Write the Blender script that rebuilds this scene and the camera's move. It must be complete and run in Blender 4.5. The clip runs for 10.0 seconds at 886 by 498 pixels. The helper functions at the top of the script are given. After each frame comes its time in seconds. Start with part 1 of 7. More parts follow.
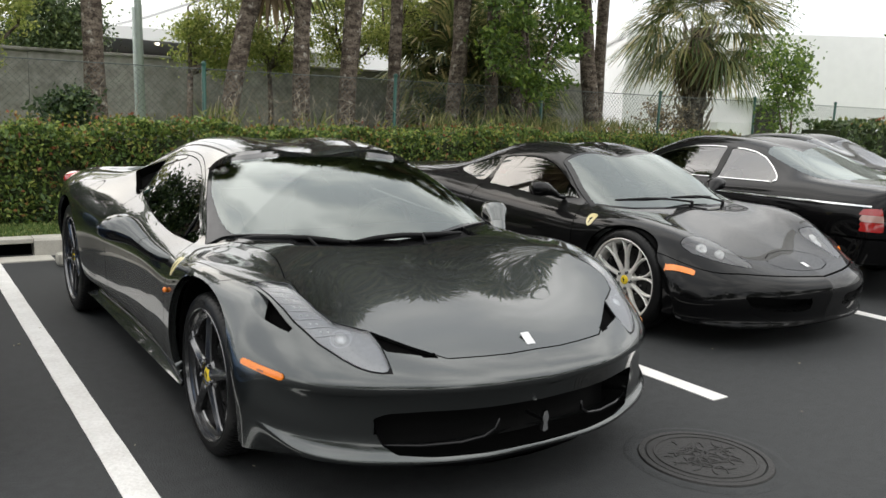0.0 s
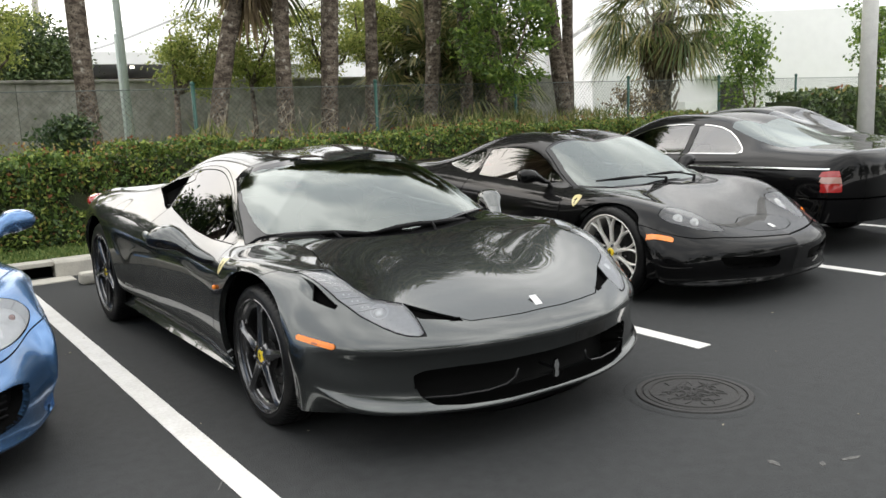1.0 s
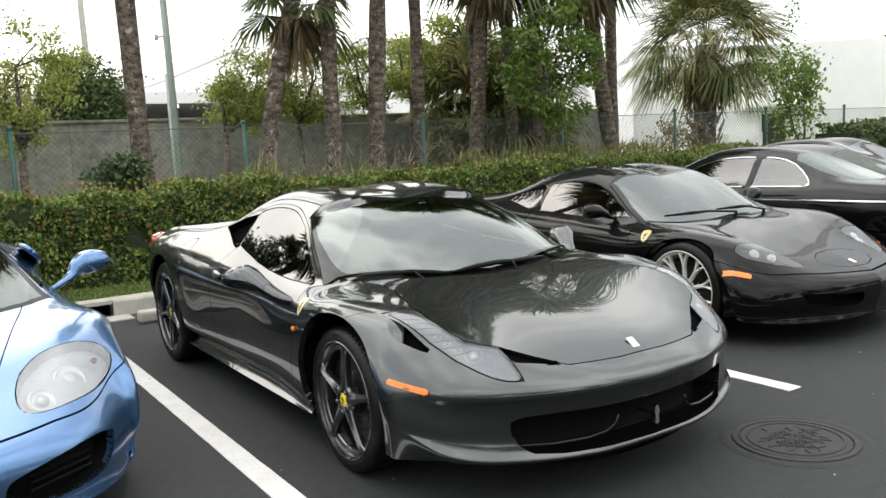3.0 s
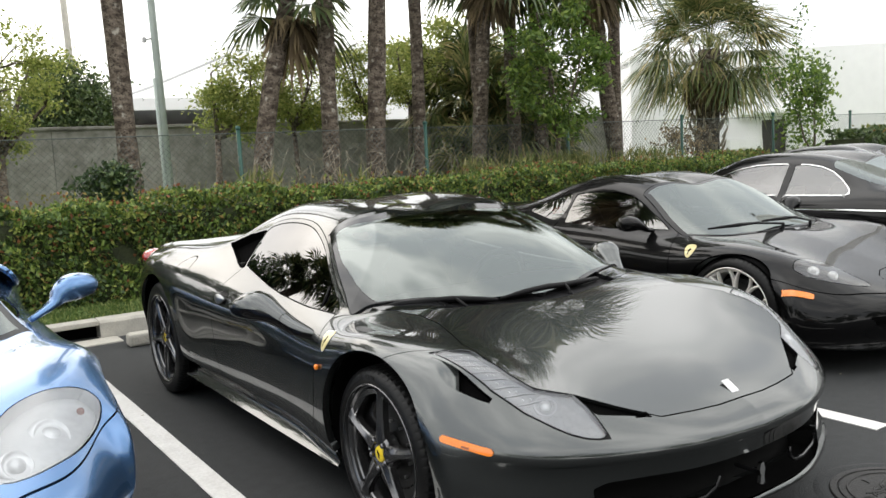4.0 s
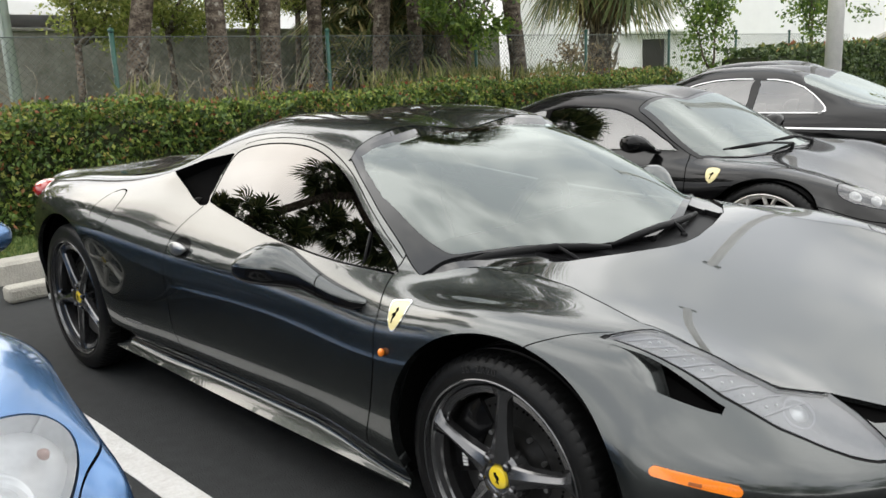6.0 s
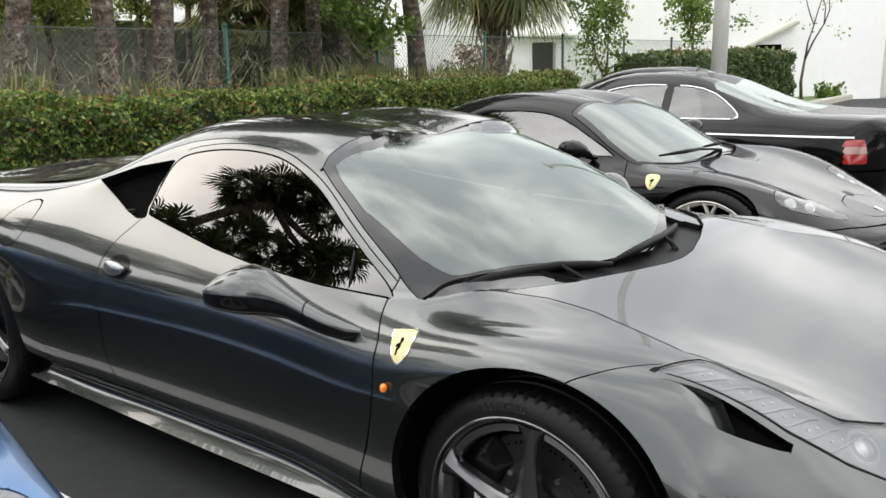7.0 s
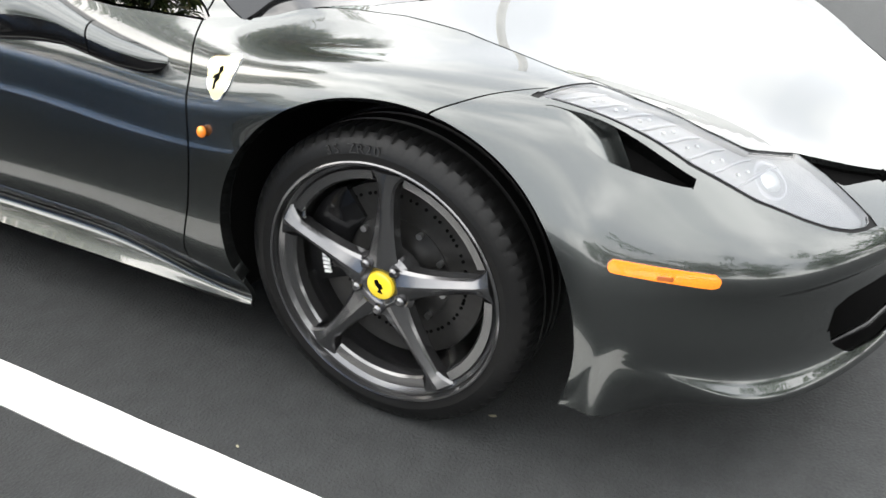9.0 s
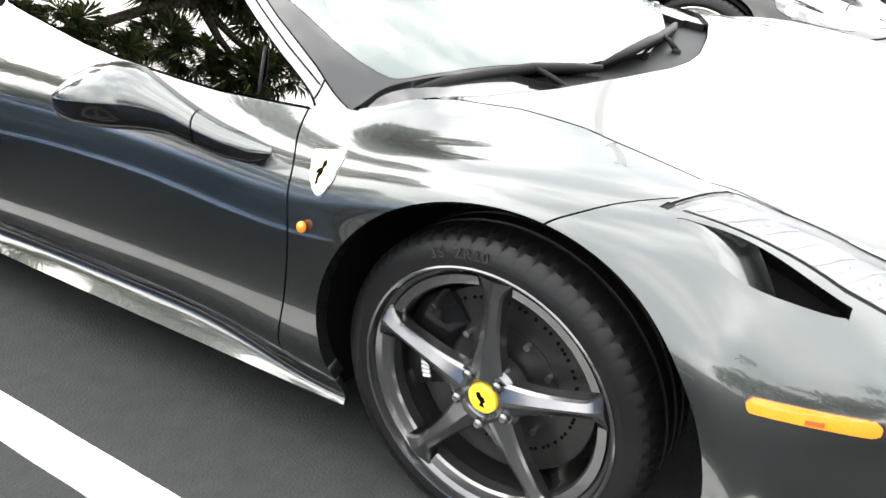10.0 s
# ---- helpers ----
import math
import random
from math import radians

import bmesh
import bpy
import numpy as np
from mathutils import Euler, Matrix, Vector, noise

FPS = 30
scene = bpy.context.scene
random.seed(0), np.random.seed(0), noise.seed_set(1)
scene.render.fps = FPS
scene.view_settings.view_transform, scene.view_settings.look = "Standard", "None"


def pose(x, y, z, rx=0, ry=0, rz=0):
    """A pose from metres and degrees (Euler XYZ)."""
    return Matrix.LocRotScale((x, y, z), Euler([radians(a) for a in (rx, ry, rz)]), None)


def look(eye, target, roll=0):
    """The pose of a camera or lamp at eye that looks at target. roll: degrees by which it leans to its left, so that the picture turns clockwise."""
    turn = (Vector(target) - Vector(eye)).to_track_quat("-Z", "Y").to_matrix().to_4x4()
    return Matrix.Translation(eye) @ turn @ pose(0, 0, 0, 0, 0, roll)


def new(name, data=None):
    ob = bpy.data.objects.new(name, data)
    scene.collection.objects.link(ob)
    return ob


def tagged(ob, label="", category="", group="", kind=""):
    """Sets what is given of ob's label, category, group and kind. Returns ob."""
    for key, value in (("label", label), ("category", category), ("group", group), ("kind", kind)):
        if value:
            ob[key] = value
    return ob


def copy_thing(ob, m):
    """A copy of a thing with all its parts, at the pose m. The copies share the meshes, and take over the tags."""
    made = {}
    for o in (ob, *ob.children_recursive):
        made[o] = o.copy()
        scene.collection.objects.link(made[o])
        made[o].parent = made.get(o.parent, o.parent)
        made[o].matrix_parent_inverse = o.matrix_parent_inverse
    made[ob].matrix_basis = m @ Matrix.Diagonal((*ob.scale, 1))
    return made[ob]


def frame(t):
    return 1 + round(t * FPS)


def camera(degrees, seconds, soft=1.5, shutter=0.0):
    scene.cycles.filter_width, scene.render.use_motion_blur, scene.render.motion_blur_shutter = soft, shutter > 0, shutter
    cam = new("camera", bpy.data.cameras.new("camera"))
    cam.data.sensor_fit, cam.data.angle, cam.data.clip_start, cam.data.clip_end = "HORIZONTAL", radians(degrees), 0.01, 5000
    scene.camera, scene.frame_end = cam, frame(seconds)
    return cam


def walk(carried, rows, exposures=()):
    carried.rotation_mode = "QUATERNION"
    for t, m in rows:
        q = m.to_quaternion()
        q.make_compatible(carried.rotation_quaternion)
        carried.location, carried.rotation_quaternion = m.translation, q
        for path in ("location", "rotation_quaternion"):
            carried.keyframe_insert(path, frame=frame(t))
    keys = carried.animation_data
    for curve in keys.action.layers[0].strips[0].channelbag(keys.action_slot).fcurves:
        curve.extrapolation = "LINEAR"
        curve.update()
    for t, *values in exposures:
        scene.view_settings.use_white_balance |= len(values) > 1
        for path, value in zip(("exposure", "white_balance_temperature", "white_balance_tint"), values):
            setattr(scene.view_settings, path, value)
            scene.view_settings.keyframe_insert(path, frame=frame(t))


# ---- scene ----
cam = camera(56.3, 10.0)
PATH = [
    (0, (-1.886, -4.391, 1.369), (-0.783, -2.755, 1.041), 2.1),
    (0.5, (-2.068, -4.624, 1.362), (-1.002, -2.989, 0.925), -2.1),
    (1, (-2.295, -4.738, 1.379), (-1.155, -3.128, 1.049), -2.3),
    (1.5, (-2.547, -4.766, 1.381), (-1.381, -3.18, 1.029), -3.5),
    (2, (-2.586, -4.803, 1.383), (-1.449, -3.196, 1.028), -1.9),
    (2.5, (-2.567, -4.743, 1.401), (-1.415, -3.135, 1.105), -2.2),
    (3, (-2.426, -4.501, 1.396), (-1.34, -2.84, 1.151), -2.9),
    (3.2, (-2.363, -4.394, 1.408), (-1.319, -2.703, 1.188), -2.9),
    (4.3, (-2.29, -3.654, 1.398), (-1.156, -2.022, 1.174), -3.1),
    (4.5, (-2.251, -3.486, 1.387), (-1.154, -1.825, 1.201), -3.9),
    (5, (-2.221, -3.139, 1.383), (-1.121, -1.484, 1.159), -2.6),
    (5.5, (-2.323, -2.85, 1.363), (-1.026, -1.366, 1.023), -2.7),
    (5.7, (-2.323, -2.756, 1.349), (-0.999, -1.309, 0.958), -2.4),
    (6.8, (-2.371, -2.28, 1.355), (-0.853, -1.056, 0.912), -1.6),
    (7, (-2.375, -2.222, 1.367), (-0.824, -1.038, 0.927), -1.1),
    (7.5, (-2.246, -2.085, 1.306), (-0.712, -0.928, 0.752), -1.8),
    (8, (-2.056, -2.031, 1.241), (-0.564, -0.955, 0.457), -0.3),
    (8.5, (-2.07, -2.042, 1.19), (-0.544, -1.114, 0.291), 0.3),
    (9, (-2.088, -2.066, 1.16), (-0.522, -1.256, 0.215), 1.2),
    (9.5, (-2.009, -2.077, 1.179), (-0.518, -1.159, 0.211), -1.2),
    (10, (-1.97, -1.962, 1.197), (-0.472, -0.933, 0.361), 0.1),
]
EXPOSURES = [(0.0, 0.2), (1.0, 0.4), (3.0, 0.44), (5.0, 0.34), (7.0, 0.5), (7.5, 0.45), (8.0, 0.53), (8.6, 1.13), (9.2, 1.48), (10.0, 1.8)]
walk(cam, [(t, look(eye, target, roll)) for t, eye, target, roll in PATH], EXPOSURES)


# Overcast daylight: bright hazy sky and one wide, weak sun
world = bpy.data.worlds.new("overcast_sky")
scene.world = world
world.use_nodes = True
_wn, _wl = world.node_tree.nodes, world.node_tree.links
_bg = _wn["Background"]
_sky = _wn.new("ShaderNodeTexSky")
_sky.sky_type, _sky.sun_disc = "NISHITA", False
_sky.sun_elevation, _sky.sun_rotation = radians(35), radians(348)
_sky.air_density, _sky.dust_density, _sky.ozone_density = 1.0, 4.0, 1.0
_tc = _wn.new("ShaderNodeTexCoord")
_cl = _wn.new("ShaderNodeTexNoise")
_cl.inputs["Scale"].default_value, _cl.inputs["Detail"].default_value = 3.1, 3.5
_shift = _wn.new("ShaderNodeMapping")
_shift.inputs["Location"].default_value = (-11.9, -9.5, 10.0)
_wl.new(_tc.outputs["Generated"], _shift.inputs["Vector"])
_wl.new(_shift.outputs["Vector"], _cl.inputs["Vector"])
_rp = _wn.new("ShaderNodeValToRGB")
_rp.color_ramp.elements[0].position, _rp.color_ramp.elements[1].position = 0.40, 0.60
_rp.color_ramp.elements[0].color = (9.2, 9.4, 9.6, 1)
_rp.color_ramp.elements[1].color = (17.0, 16.8, 16.3, 1)
_mid = _rp.color_ramp.elements.new(0.49)
_mid.color = (12.0, 12.0, 11.7, 1)
_wl.new(_cl.outputs["Fac"], _rp.inputs["Fac"])
_mx = _wn.new("ShaderNodeMix")
_mx.data_type = "RGBA"
_mx.inputs["Factor"].default_value = 0.85
_wl.new(_sky.outputs["Color"], _mx.inputs["A"])
_wl.new(_rp.outputs["Color"], _mx.inputs["B"])
# an overcast sky is brightest overhead
_sep, _up, _mul = _wn.new("ShaderNodeSeparateXYZ"), _wn.new("ShaderNodeMapRange"), _wn.new("ShaderNodeVectorMath")
_wl.new(_tc.outputs["Generated"], _sep.inputs[0])
_wl.new(_sep.outputs["Z"], _up.inputs["Value"])
_up.inputs["To Min"].default_value, _up.inputs["To Max"].default_value = 0.92, 1.2
_mul.operation = "SCALE"
_wl.new(_mx.outputs["Result"], _mul.inputs[0])
_wl.new(_up.outputs["Result"], _mul.inputs["Scale"])
# the veiled sun lightens the cloud round it
_dot, _glow, _mul2 = _wn.new("ShaderNodeVectorMath"), _wn.new("ShaderNodeMapRange"), _wn.new("ShaderNodeVectorMath")
_dot.operation = "DOT_PRODUCT"
_dot.inputs[1].default_value = (-0.17, 0.801, 0.574)
_wl.new(_tc.outputs["Generated"], _dot.inputs[0])
_wl.new(_dot.outputs["Value"], _glow.inputs["Value"])
_glow.interpolation_type = "SMOOTHSTEP"
_glow.inputs["From Min"].default_value, _glow.inputs["From Max"].default_value = 0.55, 1.0
_glow.inputs["To Min"].default_value, _glow.inputs["To Max"].default_value = 1.0, 1.15
_mul2.operation = "SCALE"
_wl.new(_mul.outputs["Vector"], _mul2.inputs[0])
_wl.new(_glow.outputs["Result"], _mul2.inputs["Scale"])
_wl.new(_mul2.outputs["Vector"], _bg.inputs["Color"])
_bg.inputs["Strength"].default_value = 0.136
sun = new("sun", bpy.data.lights.new("sun", "SUN"))
sun.data.energy, sun.data.angle, sun.data.color = 0.5, radians(70), (1, 0.97, 0.93)
sun.matrix_world = look((-3.4, 16.0, 11.5), (0, 0, 0))


# ---- building helpers ----
def mat(name, color, rough=0.5, metal=0.0, coat=0.0, bump=0.0, scale=40.0, vary=0.15, spec=0.5, detail=6.0, second=None, flake=0.0, coat_ior=1.5, edge=1.0):
    """A procedural surface with colour variation at two scales and fine relief."""
    m = bpy.data.materials.new(name)
    m.use_nodes = True
    n, l = m.node_tree.nodes, m.node_tree.links
    b = n["Principled BSDF"]
    tc = n.new("ShaderNodeTexCoord")
    big, fine = n.new("ShaderNodeTexNoise"), n.new("ShaderNodeTexNoise")
    big.inputs["Scale"].default_value, big.inputs["Detail"].default_value = scale * 0.12, detail
    fine.inputs["Scale"].default_value, fine.inputs["Detail"].default_value = scale, detail
    for t in (big, fine):
        l.new(tc.outputs["Object"], t.inputs["Vector"])
    add = n.new("ShaderNodeMath")
    add.operation = "ADD"
    l.new(big.outputs["Fac"], add.inputs[0])
    l.new(fine.outputs["Fac"], add.inputs[1])
    ramp = n.new("ShaderNodeMapRange")
    ramp.inputs["From Min"].default_value, ramp.inputs["From Max"].default_value = 0.7, 1.3
    l.new(add.outputs[0], ramp.inputs["Value"])
    mix = n.new("ShaderNodeMix")
    mix.data_type = "RGBA"
    dark = second or tuple(c * (1 - vary) for c in color)
    mix.inputs["A"].default_value = (*dark, 1)
    mix.inputs["B"].default_value = (*(color if second else [min(1, c * (1 + vary)) for c in color]), 1)
    l.new(ramp.outputs["Result"], mix.inputs["Factor"])
    l.new(mix.outputs["Result"], b.inputs["Base Color"])
    b.inputs["Roughness"].default_value, b.inputs["Metallic"].default_value = rough, metal
    b.inputs["Specular IOR Level"].default_value = spec
    b.inputs["Specular Tint"].default_value = (edge, edge, edge, 1)
    b.inputs["Coat IOR"].default_value = coat_ior
    b.inputs["Coat Weight"].default_value, b.inputs["Coat Roughness"].default_value = coat, 0.015
    if bump:
        bp = n.new("ShaderNodeBump")
        bp.inputs["Strength"].default_value, bp.inputs["Distance"].default_value = min(1, bump * 4), 0.02 * bump
        l.new(fine.outputs["Fac"], bp.inputs["Height"])
        l.new(bp.outputs["Normal"], b.inputs["Normal"])
    if flake:
        fl = n.new("ShaderNodeTexVoronoi")
        fl.inputs["Scale"].default_value = 900
        l.new(tc.outputs["Object"], fl.inputs["Vector"])
        bp = n.new("ShaderNodeBump")
        bp.inputs["Strength"].default_value, bp.inputs["Distance"].default_value = flake, 0.0006
        l.new(fl.outputs["Distance"], bp.inputs["Height"])
        l.new(bp.outputs["Normal"], b.inputs["Normal"])
    return m


def glass(name, tint, alpha_mix=0.5, rough=0.0, sheen=(1, 1, 1)):
    """Thin automotive glass: a mirror-like coat over tinted see-through."""
    m = bpy.data.materials.new(name)
    m.use_nodes = True
    n, l = m.node_tree.nodes, m.node_tree.links
    n.remove(n["Principled BSDF"])
    out = n["Material Output"]
    tr, gl, mx, fr = n.new("ShaderNodeBsdfTransparent"), n.new("ShaderNodeBsdfGlossy"), n.new("ShaderNodeMixShader"), n.new("ShaderNodeFresnel")
    tr.inputs["Color"].default_value = (*tint, 1)
    gl.inputs["Roughness"].default_value = rough
    gl.inputs["Color"].default_value = (*sheen, 1)
    fr.inputs["IOR"].default_value = alpha_mix
    l.new(fr.outputs["Fac"], mx.inputs["Fac"])
    l.new(tr.outputs["BSDF"], mx.inputs[1])
    l.new(gl.outputs["BSDF"], mx.inputs[2])
    l.new(mx.outputs["Shader"], out.inputs["Surface"])
    return m


def link(name, verts, faces, material, parent=None, label="", smooth=True, normals=None):
    me = bpy.data.meshes.new(name)
    me.from_pydata([tuple(map(float, v)) for v in verts], [], [tuple(int(i) for i in f) for f in faces])
    if smooth:
        me.polygons.foreach_set("use_smooth", [True] * len(me.polygons))
    if normals is not None:
        me.normals_split_custom_set_from_vertices([tuple(map(float, v)) for v in normals])
    me.materials.append(material)
    ob = new(name, me)
    if parent is not None:
        ob.parent = parent
    if label:
        tagged(ob, label)
    return ob


def part(name, bm, material, parent=None, label="", smooth=False, angle=None):
    me = bpy.data.meshes.new(name)
    bmesh.ops.recalc_face_normals(bm, faces=bm.faces)
    bm.to_mesh(me)
    bm.free()
    if smooth:
        me.polygons.foreach_set("use_smooth", [True] * len(me.polygons))
        if angle:
            me.set_sharp_from_angle(angle=radians(angle))
    me.materials.append(material)
    ob = new(name, me)
    if parent is not None:
        ob.parent = parent
    if label:
        tagged(ob, label)
    return ob


def thing(name, label, category, m=None, group="", kind=""):
    ob = new(name)
    ob.empty_display_size = 0.1
    if m is not None:
        ob.matrix_basis = m
    return tagged(ob, label, category, group, kind)


def box(x0, x1, y0, y1, z0, z1, bevel=0.0, seg=2, bm=None):
    bm = bm or bmesh.new()
    r = bmesh.ops.create_cube(bm, size=1)
    bmesh.ops.transform(bm, verts=r["verts"], matrix=Matrix.Translation(((x0 + x1) / 2, (y0 + y1) / 2, (z0 + z1) / 2)) @ Matrix.Diagonal((x1 - x0, y1 - y0, z1 - z0, 1)))
    if bevel:
        edges = list({e for v in r["verts"] for e in v.link_edges})
        bmesh.ops.bevel(bm, geom=edges, offset=bevel, segments=seg, affect="EDGES", profile=0.5)
    return bm


def tube(points, radii, sides=10, bm=None, caps=True, wobble=0.0):
    """A tapered round bar through points."""
    bm = bm or bmesh.new()
    rings = []
    n = len(points)
    for i, p in enumerate(points):
        p = Vector(p)
        d = (Vector(points[min(i + 1, n - 1)]) - Vector(points[max(i - 1, 0)])).normalized()
        a = d.orthogonal().normalized() if i == 0 else (last - d * last.dot(d)).normalized()
        last = a
        b = d.cross(a)
        r = radii[i] if hasattr(radii, "__len__") else radii
        rings.append([bm.verts.new(p + (a * math.cos(t) + b * math.sin(t)) * r * (1 + wobble * noise.noise((p.x * 9 + t, p.y * 9, p.z * 7)))) for t in [2 * math.pi * k / sides for k in range(sides)]])
    for r0, r1 in zip(rings, rings[1:]):
        for k in range(sides):
            bm.faces.new((r0[k], r0[(k + 1) % sides], r1[(k + 1) % sides], r1[k]))
    if caps:
        bm.faces.new(rings[0][::-1])
        bm.faces.new(rings[-1])
    return bm


def lathe(profile, sides=64, axis="x", bm=None):
    """Turns (r, h) pairs round an axis; h runs along it."""
    bm = bm or bmesh.new()
    rings = []
    for r, h in profile:
        ring = []
        for k in range(sides):
            a = 2 * math.pi * k / sides
            c, s = r * math.cos(a), r * math.sin(a)
            ring.append(bm.verts.new((h, c, s) if axis == "x" else (c, s, h)))
        rings.append(ring)
    for r0, r1 in zip(rings, rings[1:]):
        for k in range(sides):
            bm.faces.new((r0[k], r0[(k + 1) % sides], r1[(k + 1) % sides], r1[k]))
    return bm


def prism(points, axis, a, b, bm=None):
    """A flat outline given height: points in the two other axes, from a to b along axis."""
    bm = bm or bmesh.new()
    def at(p, h):
        q = list(p)
        q.insert("xyz".index(axis), h)
        return bm.verts.new(q)
    lo, hi = [at(p, a) for p in points], [at(p, b) for p in points]
    bm.faces.new(lo)
    bm.faces.new(hi[::-1])
    for i in range(len(lo)):
        j = (i + 1) % len(lo)
        bm.faces.new((lo[i], hi[i], hi[j], lo[j]))
    return bm


# ---- smooth car skins: lofted through rails, cut along outlines ----
def hermite(knots, values, query):
    """Smooth curve through values at knots; values may have any trailing shape."""
    k, v, q = np.asarray(knots, float), np.asarray(values, float), np.asarray(query, float)
    h = np.diff(k)
    hs = h.reshape(-1, *[1] * (v.ndim - 1))
    d = np.diff(v, axis=0) / hs
    m = np.empty_like(v)
    m[0], m[-1] = d[0], d[-1]
    w0, w1 = hs[1:], hs[:-1]
    m[1:-1] = (d[:-1] * w0 + d[1:] * w1) / (w0 + w1)
    i = np.clip(np.searchsorted(k, q, side="right") - 1, 0, len(k) - 2)
    t = ((q - k[i]) / h[i]).reshape(-1, *[1] * (v.ndim - 1))
    hh = h[i].reshape(t.shape)
    return (2 * t**3 - 3 * t**2 + 1) * v[i] + (t**3 - 2 * t**2 + t) * hh * m[i] + (-2 * t**3 + 3 * t**2) * v[i + 1] + (t**3 - t**2) * hh * m[i + 1]


def spline(knots, values, query):
    """Like hermite, but with even curvature throughout (a natural cubic spline)."""
    k, v, q = np.asarray(knots, float), np.asarray(values, float), np.asarray(query, float)
    n, h = len(k), np.diff(k)
    a = np.eye(n)
    for i in range(1, n - 1):
        a[i, i - 1:i + 2] = h[i - 1], 2 * (h[i - 1] + h[i]), h[i]
    flat = v.reshape(n, -1)
    d = np.diff(flat, axis=0) / h[:, None]
    r = np.zeros_like(flat)
    r[1:-1] = 6 * np.diff(d, axis=0)
    m = np.linalg.solve(a, r)
    i = np.clip(np.searchsorted(k, q, side="right") - 1, 0, n - 2)
    t, hh = (q - k[i])[:, None], h[i][:, None]
    u = hh - t
    out = (m[i] * u**3 + m[i + 1] * t**3) / (6 * hh) + (flat[i] / hh - m[i] * hh / 6) * u + (flat[i + 1] / hh - m[i + 1] * hh / 6) * t
    return out.reshape(len(q), *v.shape[1:])


def outline(points, smooth=0):
    """A closed outline; smooth adds points between by a round curve."""
    p = np.array(points, float)
    if not smooth:
        return p
    q = np.vstack([p[-2:], p, p[:2]])
    k = np.arange(len(q))
    return hermite(k, q, np.linspace(2, 2 + len(p), len(p) * smooth, endpoint=False))


def poly(points, axes="yz", smooth=0):
    """Signed distance (inside negative) to a closed outline seen along one axis."""
    pts = outline(points, smooth)
    a, b = "xyz".index(axes[0]), "xyz".index(axes[1])
    def f(p):
        x = p[:, [a, b]]
        best = np.full(len(x), 1e9)
        inside = np.zeros(len(x), bool)
        for s, e in zip(pts, np.roll(pts, -1, axis=0)):
            d = e - s
            t = np.clip(((x - s) @ d) / max(d @ d, 1e-12), 0, 1)
            best = np.minimum(best, np.linalg.norm(x - s - t[:, None] * d, axis=1))
            if e[1] != s[1]:
                cr = (s[1] > x[:, 1]) != (e[1] > x[:, 1])
                inside ^= cr & (x[:, 0] < (e[0] - s[0]) * (x[:, 1] - s[1]) / (e[1] - s[1]) + s[0])
        return np.where(inside, -best, best)
    return f


def seam(points, axes="zy"):
    """Distance across a seam that runs as second axis = curve(first axis)."""
    p = np.array(sorted(points), float)
    a, b = "xyz".index(axes[0]), "xyz".index(axes[1])
    def f(q):
        return q[:, b] - hermite(p[:, 0], p[:, 1], np.clip(q[:, a], p[0, 0], p[-1, 0]))
    return f


def disc(y, z, r):
    return lambda p: np.hypot(p[:, 1] - y, p[:, 2] - z) - r


WIDE = 14


def pad(q):
    return list(q) + [q[-1]] * (WIDE - len(q))


def trim(row):
    r = [int(i) for i in row]
    n = len(r)
    while n > 3 and r[n - 1] == r[n - 2]:
        n -= 1
    return r[:n]


